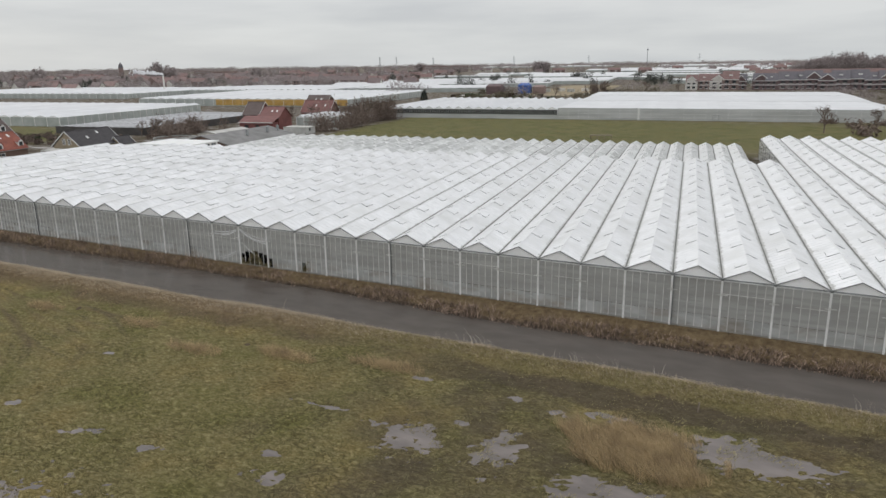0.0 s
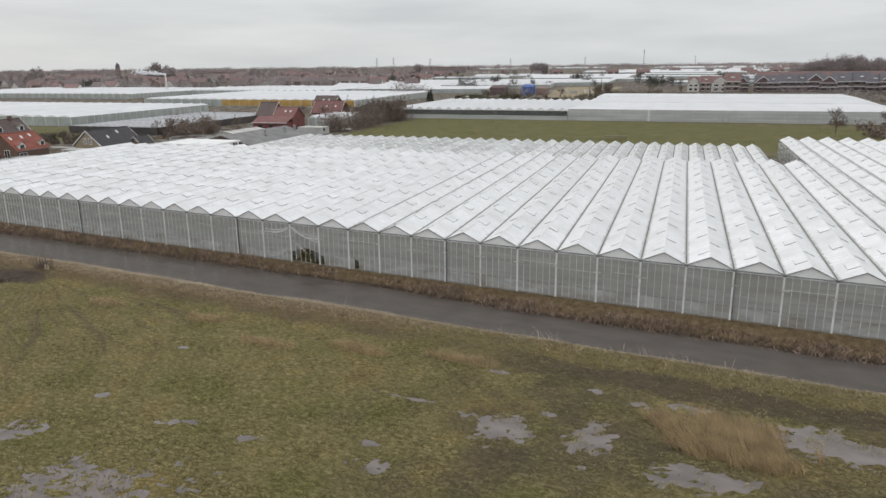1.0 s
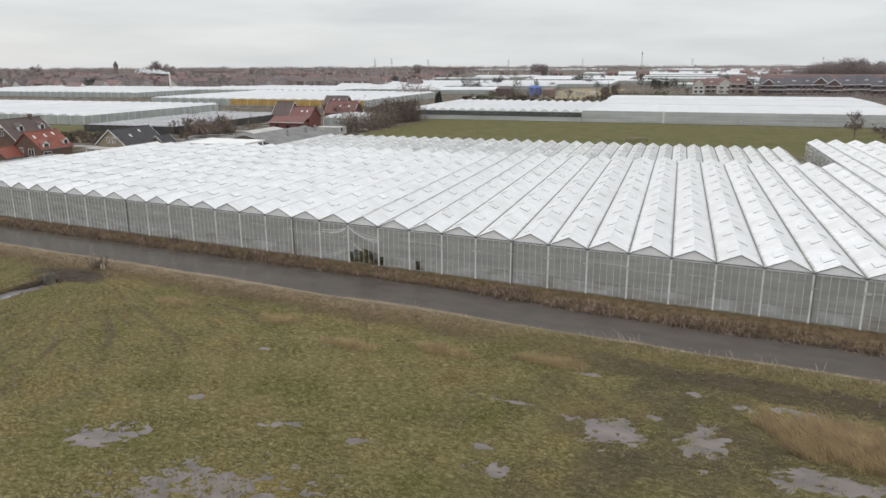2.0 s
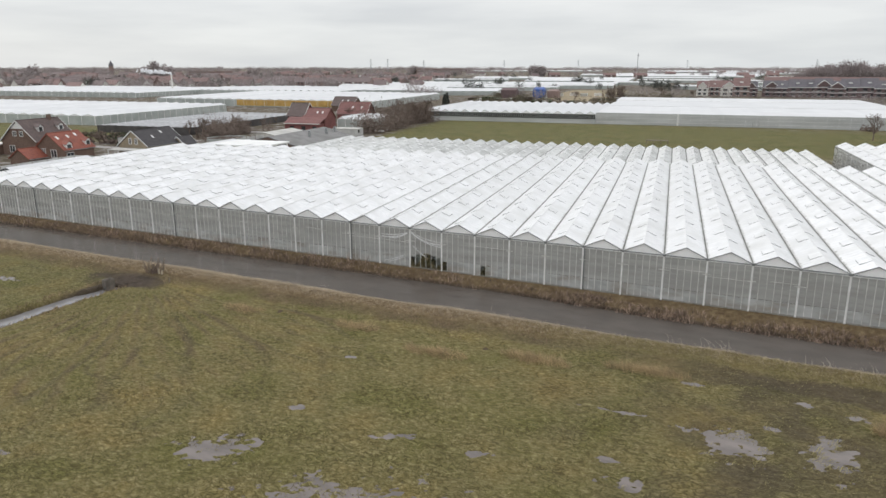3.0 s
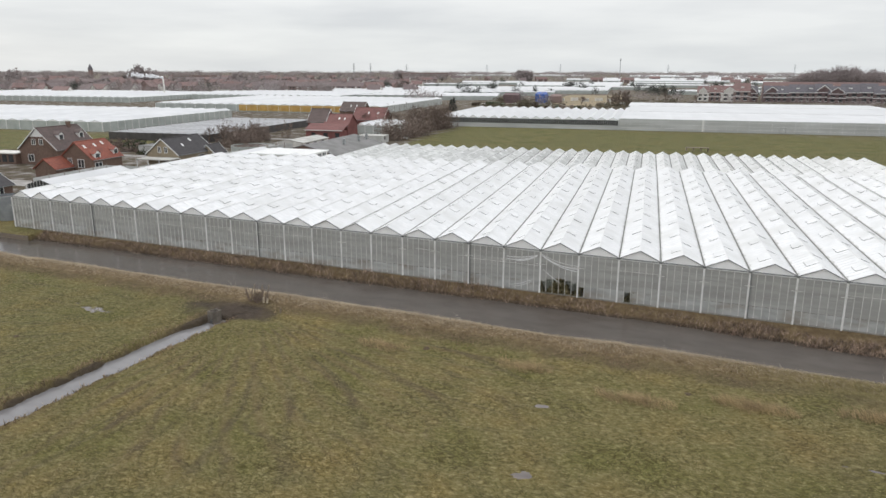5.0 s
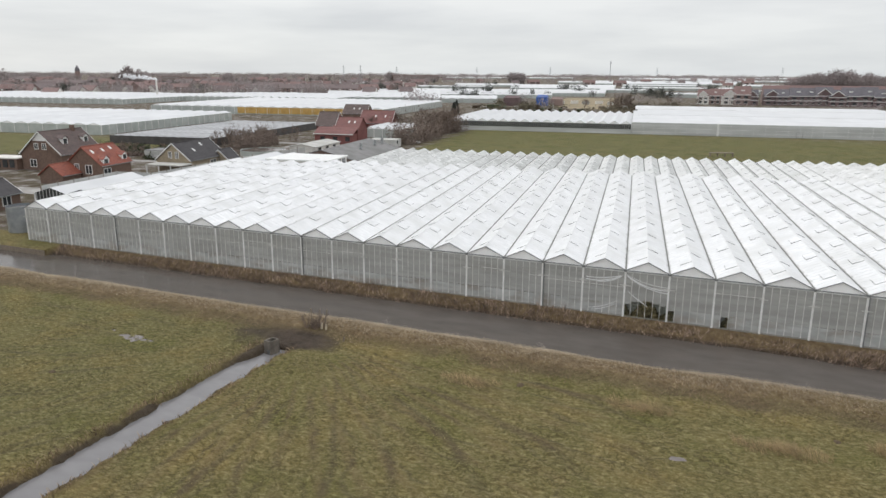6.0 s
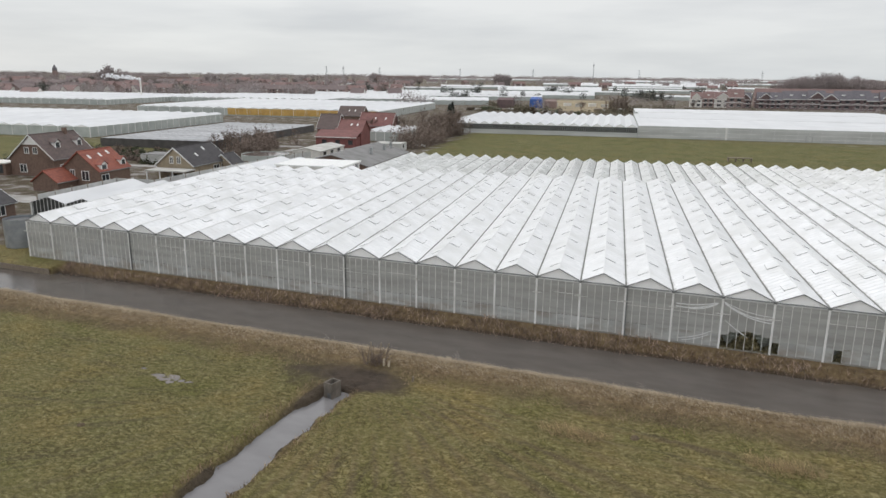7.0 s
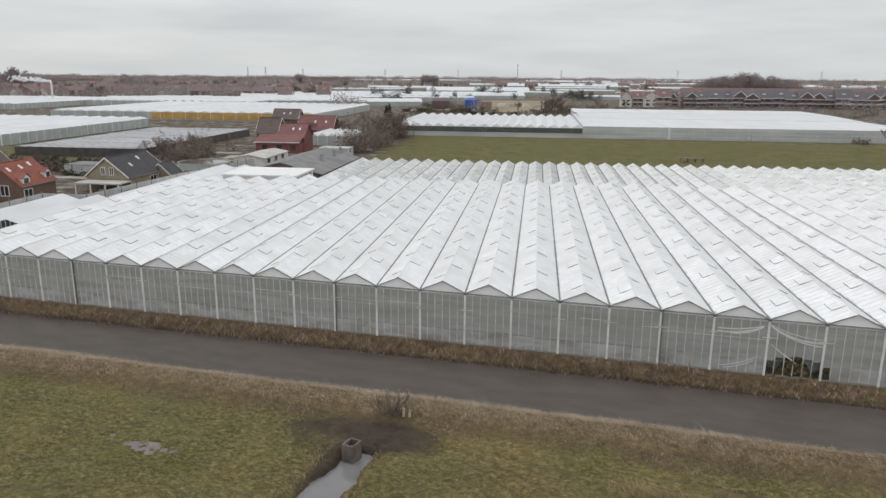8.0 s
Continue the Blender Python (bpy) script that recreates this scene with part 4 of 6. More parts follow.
# straw-coloured rushes by the puddles, and lesser tufts along the bank
for n, cx, cy, rx, ry, h, seed in ((16000, 49.6, -21.4, 4.3, 2.7, 0.75, 21), (1500, 13.0, -20.6, 2.4, 0.9, 0.5, 22), (1500, 21.0, -18.6, 2.4, 0.9, 0.6, 23), (1300, 4.2, -18.2, 2.6, 0.9, 0.45, 24),
                                   (1100, -8.5, -18.6, 2.2, 0.9, 0.45, 25), (1500, 29.5, -17.0, 2.8, 0.8, 0.55, 26)):
    r = np.random.RandomState(seed)
    a, d = r.rand(n) * math.tau, r.rand(n) ** 0.75
    x, y = cx + 1.25 * rx * d * np.cos(a), cy + 1.25 * ry * d * np.sin(a)
    k = d + 1.5 * vnoise(x, y, 0.6, 3) < 0.85
    x, y = x[k], y[k]
    blades("rush_clump", x, y, np.full(len(x), h), 0.017, 1.25, seed + 40, M_TUFT, "straw-coloured clump of dry rushes", 2.6)
# tussocks over the meadow
x, y = scatter(170000, -62, 72, -50, -13, 17, lambda x, y, u: (u < 0.30 + 1.1 * (vnoise(x, y, 0.9, 3) + 0.5 * vnoise(x, y, 0.11, 2))) & (np.abs(x + 27.1) > 2.2) & (np.hypot((x + 26.6) / 4.9, (y + 16.3) / 2.6) > 1.0))
dry_pool = np.ones(len(x), dtype=bool)
dry_pool &= ground_z(x, y) > MEADOW_Z - 0.05
blades("meadow_tussock", x[dry_pool], y[dry_pool], np.full(dry_pool.sum(), 0.11), 0.04, 1.4, 18, M_GRASS, "short olive and straw-tipped meadow grass", 0.5)
# grass that stands in the puddles
wet_x, wet_y = [], []
for px, py, a, b, turn in PUDDLES:
    r = np.random.RandomState(int(abs(px * 10)) + 3)
    n = int(620 * a * b) if a * b > 1 else int(140 * a * b)
    u, w = r.uniform(-1.6, 1.6, n) * a, r.uniform(-1.6, 1.6, n) * b
    keep = vnoise(u + px, w + py, 0.9, 3) > -0.02
    c, s = math.cos(radians(turn)), math.sin(radians(turn))
    wet_x.append((px + u * c - w * s)[keep])
    wet_y.append((py + u * s + w * c)[keep])
x, y = np.concatenate(wet_x), np.concatenate(wet_y)
in_pool = ground_z(x, y) < MEADOW_Z - 0.06
x, y = x[in_pool], y[in_pool]
blades("puddle_grass", x, y, np.full(len(x), 0.22), 0.04, 1.3, 45, M_GRASS, "grass tips standing out of the puddles", 0.5)
# molehills
M_MOLE = mat("fresh_molehill_soil", (0.15, 0.115, 0.075), (0.085, 0.065, 0.045), 6, 0.95, bump=0.03, bump_scale=12, spec=0.1)
for hx, hy in MOLEHILLS:
    n, g = 14, Geo()
    for ring, (rad, hh) in enumerate(((0.32, -0.08), (0.22, 0.07), (0.10, 0.13))):
        g.v += [(rad * (1 + 0.2 * math.sin(3 * a + hx)) * math.cos(a * math.tau / n), rad * math.sin(a * math.tau / n), hh) for a in range(n)]
    for ring in range(2):
        g.f += [(ring * n + a, ring * n + (a + 1) % n, (ring + 1) * n + (a + 1) % n, (ring + 1) * n + a) for a in range(n)]
    g.f.append(tuple(range(2 * n, 3 * n)))
    o = g.ob("molehill", M_MOLE, smooth=True)
    o.matrix_basis = pose(hx, hy, float(ground_z(np.array([hx]), np.array([hy]))[0]))
    tagged(o, "small mound of dark fresh soil in the grass", "molehill", "molehills in the meadow")
# ditch edges
x, y = scatter(14000, -31.5, -23.5, -50, -17.5, 19, lambda x, y, u: (np.abs(np.abs(x + 27.1) - 1.75) < 0.6 * u + 0.12) & (u < 0.6 + vnoise(x, y, 0.5, 2)))
blades("ditch_edge_grass", x, y, np.full(len(x), 0.34), 0.045, 0.9, 20, M_REED, "brown grass hanging over the ditch edge")

M_PALE_STAKE = mat("pale_sawn_wood", (0.52, 0.45, 0.34), (0.38, 0.32, 0.24), 4, 0.8)
# ---- sluice box, stakes and brushwood ----
sluice = thing("sluice_box", "square weathered concrete sluice box at the ditch head", "sluice", (-26.9, -18.75, -1.75), turn=-14)
g = Geo()
g.box(-0.40, -0.5, 0, -0.30, 0.5, 1.98).box(0.30, -0.5, 0, 0.40, 0.5, 1.98).box(-0.30, 0.4, 0, 0.30, 0.5, 1.98).box(-0.30, -0.5, 1.22, 0.30, -0.4, 1.98)
g.box(-0.30, -0.5, 0, -0.1, -0.4, 1.22)
g.ob("chamber", M_OLDBOX, sluice)
# dark sheet fills the outlet opening as the shade inside the hole
Geo().box(-0.1, -0.46, 0.0, 0.30, -0.42, 1.22).ob("outlet_shade", M_RUBBER_SHADE, sluice, "dark sheet standing for the shaded outlet hole")
Geo().box(-0.30, -0.4, 1.55, 0.30, 0.4, 1.59).ob("grating", M_RUBBER_SHADE, sluice, "dark iron grating")
for sx, sy, lx, sh in ((-25.2, -13.4, 0.02, 0.62), (-24.8, -13.35, 0.05, 0.5)):
    tagged(Geo().beam((sx, sy, -0.55), (sx + lx, sy, -0.42 + sh), 0.15).ob("stake", M_PALE_STAKE), "pale sawn wooden stake in the bank", "stake", "stakes at the dam")
for sx, sy, lx, sh in ((-26.7, -13.5, 0.25, 1.5), (-26.3, -13.2, -0.2, 1.75), (-25.9, -12.9, 0.2, 1.7), (-25.5, -12.5, 0.3, 1.6), (-26.9, -13.4, 1.5, 1.0)):
    tagged(Geo().beam((sx, sy, -0.55), (sx + lx, sy + 0.1, -0.42 + sh), 0.085).ob("stake", M_WOOD), "grey leaning wooden stake in the bank", "stake", "stakes at the dam")
r = np.random.RandomState(5)
brush = thing("brushwood", "heap of bare grey twigs on the bank", "brushwood", (-26.2, -13.3, -0.5))
for k in range(46):
    a = Vector((-0.7 + 1.5 * r.rand(), -0.4 + 0.8 * r.rand(), -0.08))
    Geo().beam(a, a + Vector((r.normal() * 0.5, r.normal() * 0.4, 0.6 + 1.1 * r.rand())), 0.035).ob("twig", M_BARK, brush)
for sx, sy, sh in ((52.2, -14.6, 0.55), (-22.0, -15.0, 0.3)):
    tagged(Geo().beam((sx, sy, -0.6), (sx + 0.06, sy, -0.4 + sh), 0.13).ob("stake", M_WOOD), "short dark stake in the rough bank", "stake")
# plank edging by the corner of the glasshouse
for k in range(34):
    o = Geo().box(-0.17, -0.03, -0.6, 0.17, 0.03, 0.5).ob("edging_plank", M_WOOD)
    o.matrix_basis = pose(-85.8 + k * 0.36, -2.9 + 0.02 * (k % 3), -0.75, 0, 0, 0)
    tagged(o, "grey upright edging plank at the water", "plank", "plank edging")

# ---- house builders ----
def brick(name, a, b):
    return mat(name, a, b, 3.0, 0.85, bump=0.01, bump_scale=25, stain=tuple(c * 0.6 for c in b), stain_scale=0.4, stain_amount=0.4)


def tiles(name, a, b):
    return mat(name, a, b, 1.6, 0.7, bump=0.03, bump_scale=9, stretch=(1, 1, 2.5), stain=tuple(c * 0.55 for c in b), stain_scale=0.5, stain_amount=0.5)


M_BRICK_BROWN = brick("brown_brick", (0.19, 0.125, 0.095), (0.13, 0.085, 0.065))
M_BRICK_RED = brick("red_brick", (0.25, 0.095, 0.085), (0.17, 0.066, 0.06))
M_BRICK_BEIGE = brick("beige_brick", (0.36, 0.30, 0.21), (0.28, 0.23, 0.16))
M_TILE_RED = tiles("orange_red_tiles", (0.30, 0.09, 0.055), (0.21, 0.062, 0.042))
M_TILE_DULL = tiles("dull_red_tiles", (0.235, 0.10, 0.09), (0.165, 0.072, 0.065))
M_TILE_BROWN = tiles("dark_brown_tiles", (0.135, 0.095, 0.085), (0.09, 0.065, 0.06))
M_TILE_GREY = tiles("anthracite_tiles", (0.065, 0.058, 0.06), (0.042, 0.038, 0.04))
M_WHITE = mat("white_paint", (0.80, 0.80, 0.78), (0.70, 0.70, 0.68), 2.0, 0.5)
M_WINDOW = mat("dark_window_glass", (0.05, 0.055, 0.06), (0.03, 0.033, 0.036), 1.0, 0.06, spec=0.8)
M_RENDER = mat("white_rendered_wall", (0.72, 0.70, 0.66), (0.58, 0.56, 0.52), 1.0, 0.8)
M_ROOFING = mat("grey_roof_felt", (0.23, 0.225, 0.22), (0.17, 0.165, 0.16), 0.5, 0.85, stain=(0.12, 0.12, 0.11), stain_scale=0.2)
M_PALE_ROOF = mat("pale_flat_roof", (0.55, 0.54, 0.51), (0.42, 0.41, 0.38), 0.5, 0.8, stain=(0.3, 0.3, 0.27), stain_scale=0.3)


def window(parent, face, u, z, w, h, half_w, length, bars=1):
    """A framed window on a wall of a house: face f (front gable), r or l (long sides); u along the wall."""
    def T(a, d, c):
        if face == "f":
            return (a, -d, c)
        if face == "b":
            return (a, length + d, c)
        return (half_w + d, a, c) if face == "r" else (-half_w - d, a, c)
    pane = Geo().hexa([T(u - w / 2, 0.01, z), T(u + w / 2, 0.01, z), T(u + w / 2, 0.01, z + h), T(u - w / 2, 0.01, z + h)],
                      [T(u - w / 2, 0.03, z), T(u + w / 2, 0.03, z), T(u + w / 2, 0.03, z + h), T(u - w / 2, 0.03, z + h)]).ob("window", M_WINDOW, parent)
    g = Geo()
    t = 0.11
    cells = [(u - w / 2 - t, z - t, u + w / 2 + t, z), (u - w / 2 - t, z + h, u + w / 2 + t, z + h + t), (u - w / 2 - t, z, u - w / 2, z + h), (u + w / 2, z, u + w / 2 + t, z + h)]
    for k in range(bars):
        c = u - w / 2 + w * (k + 1) / (bars + 1)
        cells.append((c - 0.05, z, c + 0.05, z + h))
    for a0, z0, a1, z1 in cells:
        g.hexa([T(a0, 0.0, z0), T(a1, 0.0, z0), T(a1, 0.0, z1), T(a0, 0.0, z1)], [T(a0, 0.07, z0), T(a1, 0.07, z0), T(a1, 0.07, z1), T(a0, 0.07, z1)])
    g.ob("window_frame", M_WHITE, pane, "white window frame")
    return pane


def house(name, label, at, turn, w, l, eave, ridge, wall_m, roof_m, windows=(), verge=True, chimney=None, skylights=(), dormers=(), category="house", group="", gable_m=None, over=0.35):
    """A gabled house: its ridge runs along local y from the front gable at y = 0; local +x is its right side."""
    e = thing(name, label, category, at, group, turn=turn)
    h = w / 2
    Geo().hexa([(-h, 0, -0.2), (h, 0, -0.2), (h, 0, eave), (0, 0, ridge - 0.1), (-h, 0, eave)],
               [(-h, l, -0.2), (h, l, -0.2), (h, l, eave), (0, l, ridge - 0.1), (-h, l, eave)]).ob("wall", wall_m, e)
    s = (ridge - eave) / h
    for sg in (-1, 1):
        x1, z1 = sg * (h + over), eave - over * s
        roof = Geo().slab([(0, -over, ridge + 0.08), (0, l + over, ridge + 0.08), (x1, l + over, z1 + 0.08), (x1, -over, z1 + 0.08)], 0.16).ob("roof", roof_m, e)
        Geo().beam((x1 + sg * 0.06, -over, z1 - 0.02), (x1 + sg * 0.06, l + over, z1 - 0.02), 0.12, 0.12).ob("gutter", M_ALU, roof)
        if verge:
            for yy in (-over - 0.03, l + over + 0.03):
                Geo().beam((0, yy, ridge + 0.02), (x1, yy, z1 + 0.02), 0.06, 0.22).ob("verge_board", M_WHITE, roof, "white verge board")
        for sgn, yy, f in skylights:
            if sgn == sg:
                xa, xb = sg * h * f, sg * h * (f + 0.17)
                za, zb = ridge - abs(xa) * s + 0.17, ridge - abs(xb) * s + 0.17
                Geo().slab([(xa, yy - 0.27, za), (xa, yy + 0.27, za), (xb, yy + 0.27, zb), (xb, yy - 0.27, zb)], 0.08).ob("skylight", M_WHITE, roof, "pale roof light")
    Geo().beam((0, -over, ridge + 0.1), (0, l + over, ridge + 0.1), 0.25, 0.14).ob("ridge", roof_m, e)
    for spec in windows:
        window(e, *spec, h, l)
    for sg, yy, dw, dh, f in dormers:
        xf = sg * h * f
        zr = ridge - abs(xf) * s
        d = Geo().hexa([(xf, yy - dw / 2, zr - 0.1), (xf, yy + dw / 2, zr - 0.1), (xf, yy + dw / 2, zr + dh), (xf, yy, zr + dh + dw * 0.42), (xf, yy - dw / 2, zr + dh)],
                       [(sg * 0.2, yy - dw / 2, zr - 0.1), (sg * 0.2, yy + dw / 2, zr - 0.1), (sg * 0.2, yy + dw / 2, zr + dh), (sg * 0.2, yy, zr + dh + dw * 0.42), (sg * 0.2, yy - dw / 2, zr + dh)]).ob("dormer", M_WHITE, e)
        Geo().box(min(xf, xf + sg * 0.04), yy - dw * 0.32, zr + 0.12, max(xf, xf + sg * 0.04), yy + dw * 0.32, zr + dh * 0.95).ob("dormer_window", M_WINDOW, d)
        for ss in (-1, 1):
            Geo().slab([(sg * 0.1, yy, zr + dh + dw * 0.42 + 0.08), (xf + sg * 0.2, yy, zr + dh + dw * 0.42 + 0.08), (xf + sg * 0.2, yy + ss * dw * 0.62, zr + dh - 0.02), (sg * 0.1, yy + ss * dw * 0.62, zr + dh - 0.02)], 0.08).ob("dormer_roof", roof_m, d)
    if chimney:
        cx, cy = chimney
        ch = Geo().box(cx - 0.4, cy - 0.4, eave, cx + 0.4, cy + 0.4, ridge + 0.9).ob("chimney", wall_m, e)
        Geo().box(cx - 0.46, cy - 0.46, ridge + 0.9, cx + 0.46, cy + 0.46, ridge + 1.02).ob("chimney_cap", M_CONC, ch)
    return e


ALONG, ACROSS = 7.33, 7.33 - 90
brown_house = house("house", "brown brick house with dark tiled roof and white dormers", W(-132.3, 68.0), ALONG, 11.2, 13.0, 3.9, 8.8, M_BRICK_BROWN, M_TILE_BROWN,
      windows=(("f", -1.1, 4.9, 1.0, 1.2), ("f", 1.1, 4.9, 1.0, 1.2), ("r", 2.6, 0.9, 1.6, 1.5), ("f", -2.4, 0.8, 1.6, 1.6)), chimney=(0.3, 10.0),
      dormers=((1, 4.0, 1.6, 1.3, 0.62), (1, 10.6, 1.6, 1.3, 0.62)))
Geo().hexa([(-2.2, -0.05, 6.75), (2.2, -0.05, 6.75), (0, -0.05, 8.6)], [(-2.2, 0.0, 6.75), (2.2, 0.0, 6.75), (0, 0.0, 8.6)]).ob("gable_top", M_WHITE, brown_house, "white boarded gable top")
house("house", "brown brick house with bright orange-red tiled roof", W(-111.0, 57.0), ALONG, 8.8, 9.0, 3.5, 7.1, M_BRICK_BROWN, M_TILE_RED,
      windows=(("f", 1.2, 1.6, 1.5, 1.7), ("f", -1.7, 2.4, 0.9, 1.1), ("r", 1.6, 0.4, 2.0, 2.2)), skylights=((1, 1.2, 0.25), (1, 4.4, 0.22), (1, 7.0, 0.15)),
      dormers=((1, 1.7, 1.8, 1.0, 0.97), (1, 7.8, 1.5, 1.1, 0.9)), verge=False)
house("house", "low lean-to house with red tiled roof beside the drive", W(-114.6, 51.8), ALONG, 5.6, 5.0, 1.9, 3.9, M_BRICK_BROWN, M_TILE_RED, verge=False)
house("house", "beige brick bungalow with dark roof and white verges", W(-99.7, 71.5), ALONG, 8.6, 14.0, 3.3, 6.8, M_BRICK_BEIGE, M_TILE_GREY,
      windows=(("f", -0.75, 3.6, 0.7, 1.3), ("f", 1.0, 3.6, 0.7, 1.3), ("r", 9.0, 1.2, 2.2, 1.2), ("r", 12.0, 1.2, 1.6, 1.2)), skylights=((1, 4.6, 0.45), (1, 9.0, 0.2)))
carport = thing("carport", "beige flat-roofed carport against the bungalow", "carport", W(-98.8, 67.1), turn=ALONG)
Geo().box(-5.0, 0, 2.35, 4.0, 4.2, 2.6).ob("roof", M_PALE_ROOF, carport)
Geo().box(-5.0, 4.0, 0, 4.0, 4.2, 2.35).ob("wall", M_BRICK_BEIGE, carport)
for cx in (-4.8, -1.8, 1.2, 3.8):
    Geo().box(cx - 0.1, 0.1, 0, cx + 0.1, 0.3, 2.35).ob("post", M_WHITE, carport)
porch = thing("conservatory", "low white conservatory beside the brown house", "conservatory", W(-143.0, 66.5), turn=ALONG)
Geo().box(-4, 0, 2.5, 5, 5, 2.75).ob("roof", M_RENDER, porch)
Geo().box(-3.8, 0.2, 0, 4.8, 4.8, 2.5).ob("wall", M_BRICK_BROWN, porch)
for cx in (-2.6, -0.6, 1.4, 3.4):
    Geo().box(cx - 0.7, 0.12, 0.5, cx + 0.7, 0.2, 2.3).ob("window", M_WINDOW, porch)
house("shed", "dark wooden shed with white windows by the greenhouse corner", W(-104.0, 22.0), ALONG, 7.0, 8.0, 2.5, 4.6, M_BRICK_BROWN, M_TILE_GREY,
      windows=(("r", 2.0, 0.7, 1.6, 1.4), ("r", 5.2, 0.7, 1.6, 1.4), ("f", 1.6, 0.7, 1.8, 1.5)), category="shed")
tank_x, tank_y = -86.0, 3.8
tank = thing("water_tank", "grey sheet-metal round water tank at the glasshouse corner", "tank", (tank_x, tank_y, 0))
g = Geo()
ringn, rows = 40, 19
for k in range(rows):
    rad = 1.95 + 0.004 * (k % 2)
    g.v += [(rad * math.cos(a * math.tau / ringn), rad * math.sin(a * math.tau / ringn), 3.7 * k / (rows - 1)) for a in range(ringn)]
for k in range(rows - 1):
    g.f += [(k * ringn + a, k * ringn + (a + 1) % ringn, (k + 1) * ringn + (a + 1) % ringn, (k + 1) * ringn + a) for a in range(ringn)]
g.ob("wall", mat("galvanised_sheet", (0.34, 0.36, 0.38), (0.25, 0.27, 0.29), 1.0, 0.4, metal=0.5), tank)
Geo().face(*[(1.92 * math.cos(a * math.tau / ringn), 1.92 * math.sin(a * math.tau / ringn), 3.4) for a in range(ringn)]).ob("cover", M_RUBBER_SHADE, tank, "dark sagging cover sheet")


# ---- smaller and farther greenhouses ----
proto_post = Geo().box(-0.09, -0.09, 0, 0.09, 0.09, 1).ob("post", M_POST)
POST_MESH = proto_post.data
bpy.data.objects.remove(proto_post)
def glasshouse(name, label, p0, p1, q0, q1, eave, ridge, span, wall_m, roof_m, band=None, gables=True, posts=True, gable_m=None):
    """A multi-span glasshouse with ridges along q: roof spans, front wall, right wall."""
    e = thing(name, label, "greenhouse")
    n = max(1, round((p1 - p0) / span))
    w = (p1 - p0) / n
    for k in range(n):
        a, b = p0 + k * w, p0 + (k + 1) * w
        m = (a + b) / 2
        g = Geo()
        g.slab([W(a, q0, eave), W(m, q0, ridge), W(m, q1, ridge), W(a, q1, eave)], 0.05)
        g.slab([W(b, q0, eave), W(m, q0, ridge), W(m, q1, ridge), W(b, q1, eave)], 0.05)
        g.ob("roof_span", roof_m, e)
        if gables:
            Geo().hexa([W(a, q0 + 0.1, eave), W(b, q0 + 0.1, eave), W(m, q0 + 0.1, ridge)], [W(a, q0, eave), W(b, q0, eave), W(m, q0, ridge - 0.05)]).ob("gable", gable_m or M_GABLE, e)
    for side, (a, b) in (("wall", ((p0, q0), (p1, q0))), ("wall", ((p1, q0), (p1, q1))), ("wall", ((p0, q0), (p0, q1))), ("wall", ((p0, q1), (p1, q1)))):
        dx, dy = b[0] - a[0], b[1] - a[1]
        L = math.hypot(dx, dy)
        ux, uy = dx / L, dy / L
        g = Geo()
        g.hexa([W(a[0], a[1], -0.1), W(b[0], b[1], -0.1), W(b[0] - uy * 0.1, b[1] + ux * 0.1, -0.1), W(a[0] - uy * 0.1, a[1] + ux * 0.1, -0.1)],
               [W(a[0], a[1], eave), W(b[0], b[1], eave), W(b[0] - uy * 0.1, b[1] + ux * 0.1, eave), W(a[0] - uy * 0.1, a[1] + ux * 0.1, eave)])
        g.ob(side, wall_m, e)
    near = [((p0, q0), (p1, q0), 0, -1), ((p1, q0), (p1, q1), 1, 0)]
    for a, b, ox, oy in near:
        L = math.hypot(b[0] - a[0], b[1] - a[1])
        step_m = w if ox == 0 else 4.0
        k = 0.0
        while posts and k <= L + 0.01:
            f = k / L
            o = new("post", POST_MESH)
            o.parent = e
            o.matrix_basis = Matrix.Translation(W(a[0] + (b[0] - a[0]) * f + ox * 0.08, a[1] + (b[1] - a[1]) * f + oy * 0.08)) @ pose(0, 0, 0, 0, 0, ALONG) @ Matrix.Diagonal((1, 1, eave, 1))
            k += step_m
        if band:
            z0, z1, bm_ = band
            if ox == 0:
                Geo().box(a[0] + 0.2, a[1] - 0.06, z0, b[0] - 0.2, a[1] - 0.02, z1, W).ob("wall_band", bm_, e)
    return e


M_WALL_PALE = mat("pale_foil_wall", (0.58, 0.59, 0.58), (0.48, 0.49, 0.48), 0.3, 0.5, stretch=(0.3, 0.3, 2.0), stain=(0.33, 0.34, 0.32), stain_scale=0.2)
M_WALL_GREEN = mat("greenish_wall_glass", (0.47, 0.50, 0.48), (0.36, 0.39, 0.37), 0.3, 0.3)
M_BAND_DARK = mat("dark_open_vents", (0.055, 0.058, 0.055), (0.03, 0.033, 0.03), 1.5, 0.6)
M_ORANGE = mat("orange_lit_wall_screen", (0.58, 0.37, 0.11), (0.44, 0.27, 0.075), 0.4, 0.6)
M_ROOF_FAR = mat("far_roof_glass", (0.66, 0.665, 0.67), (0.56, 0.565, 0.57), 0.12, 0.3, 0.45, per_object=0.04)
# pale streaks on the dark foil are sky reflections painted by stretched noise
M_ROOF_DARK = mat("dark_roof_foil_sky_streaks", (0.46, 0.465, 0.475), (0.075, 0.075, 0.08), 0.45, 0.35, 0.5, stretch=(0.08, 1.5, 1))

M_DARK_FOIL = mat("dark_foil_wall", (0.085, 0.078, 0.075), (0.05, 0.046, 0.045), 0.5, 0.6)
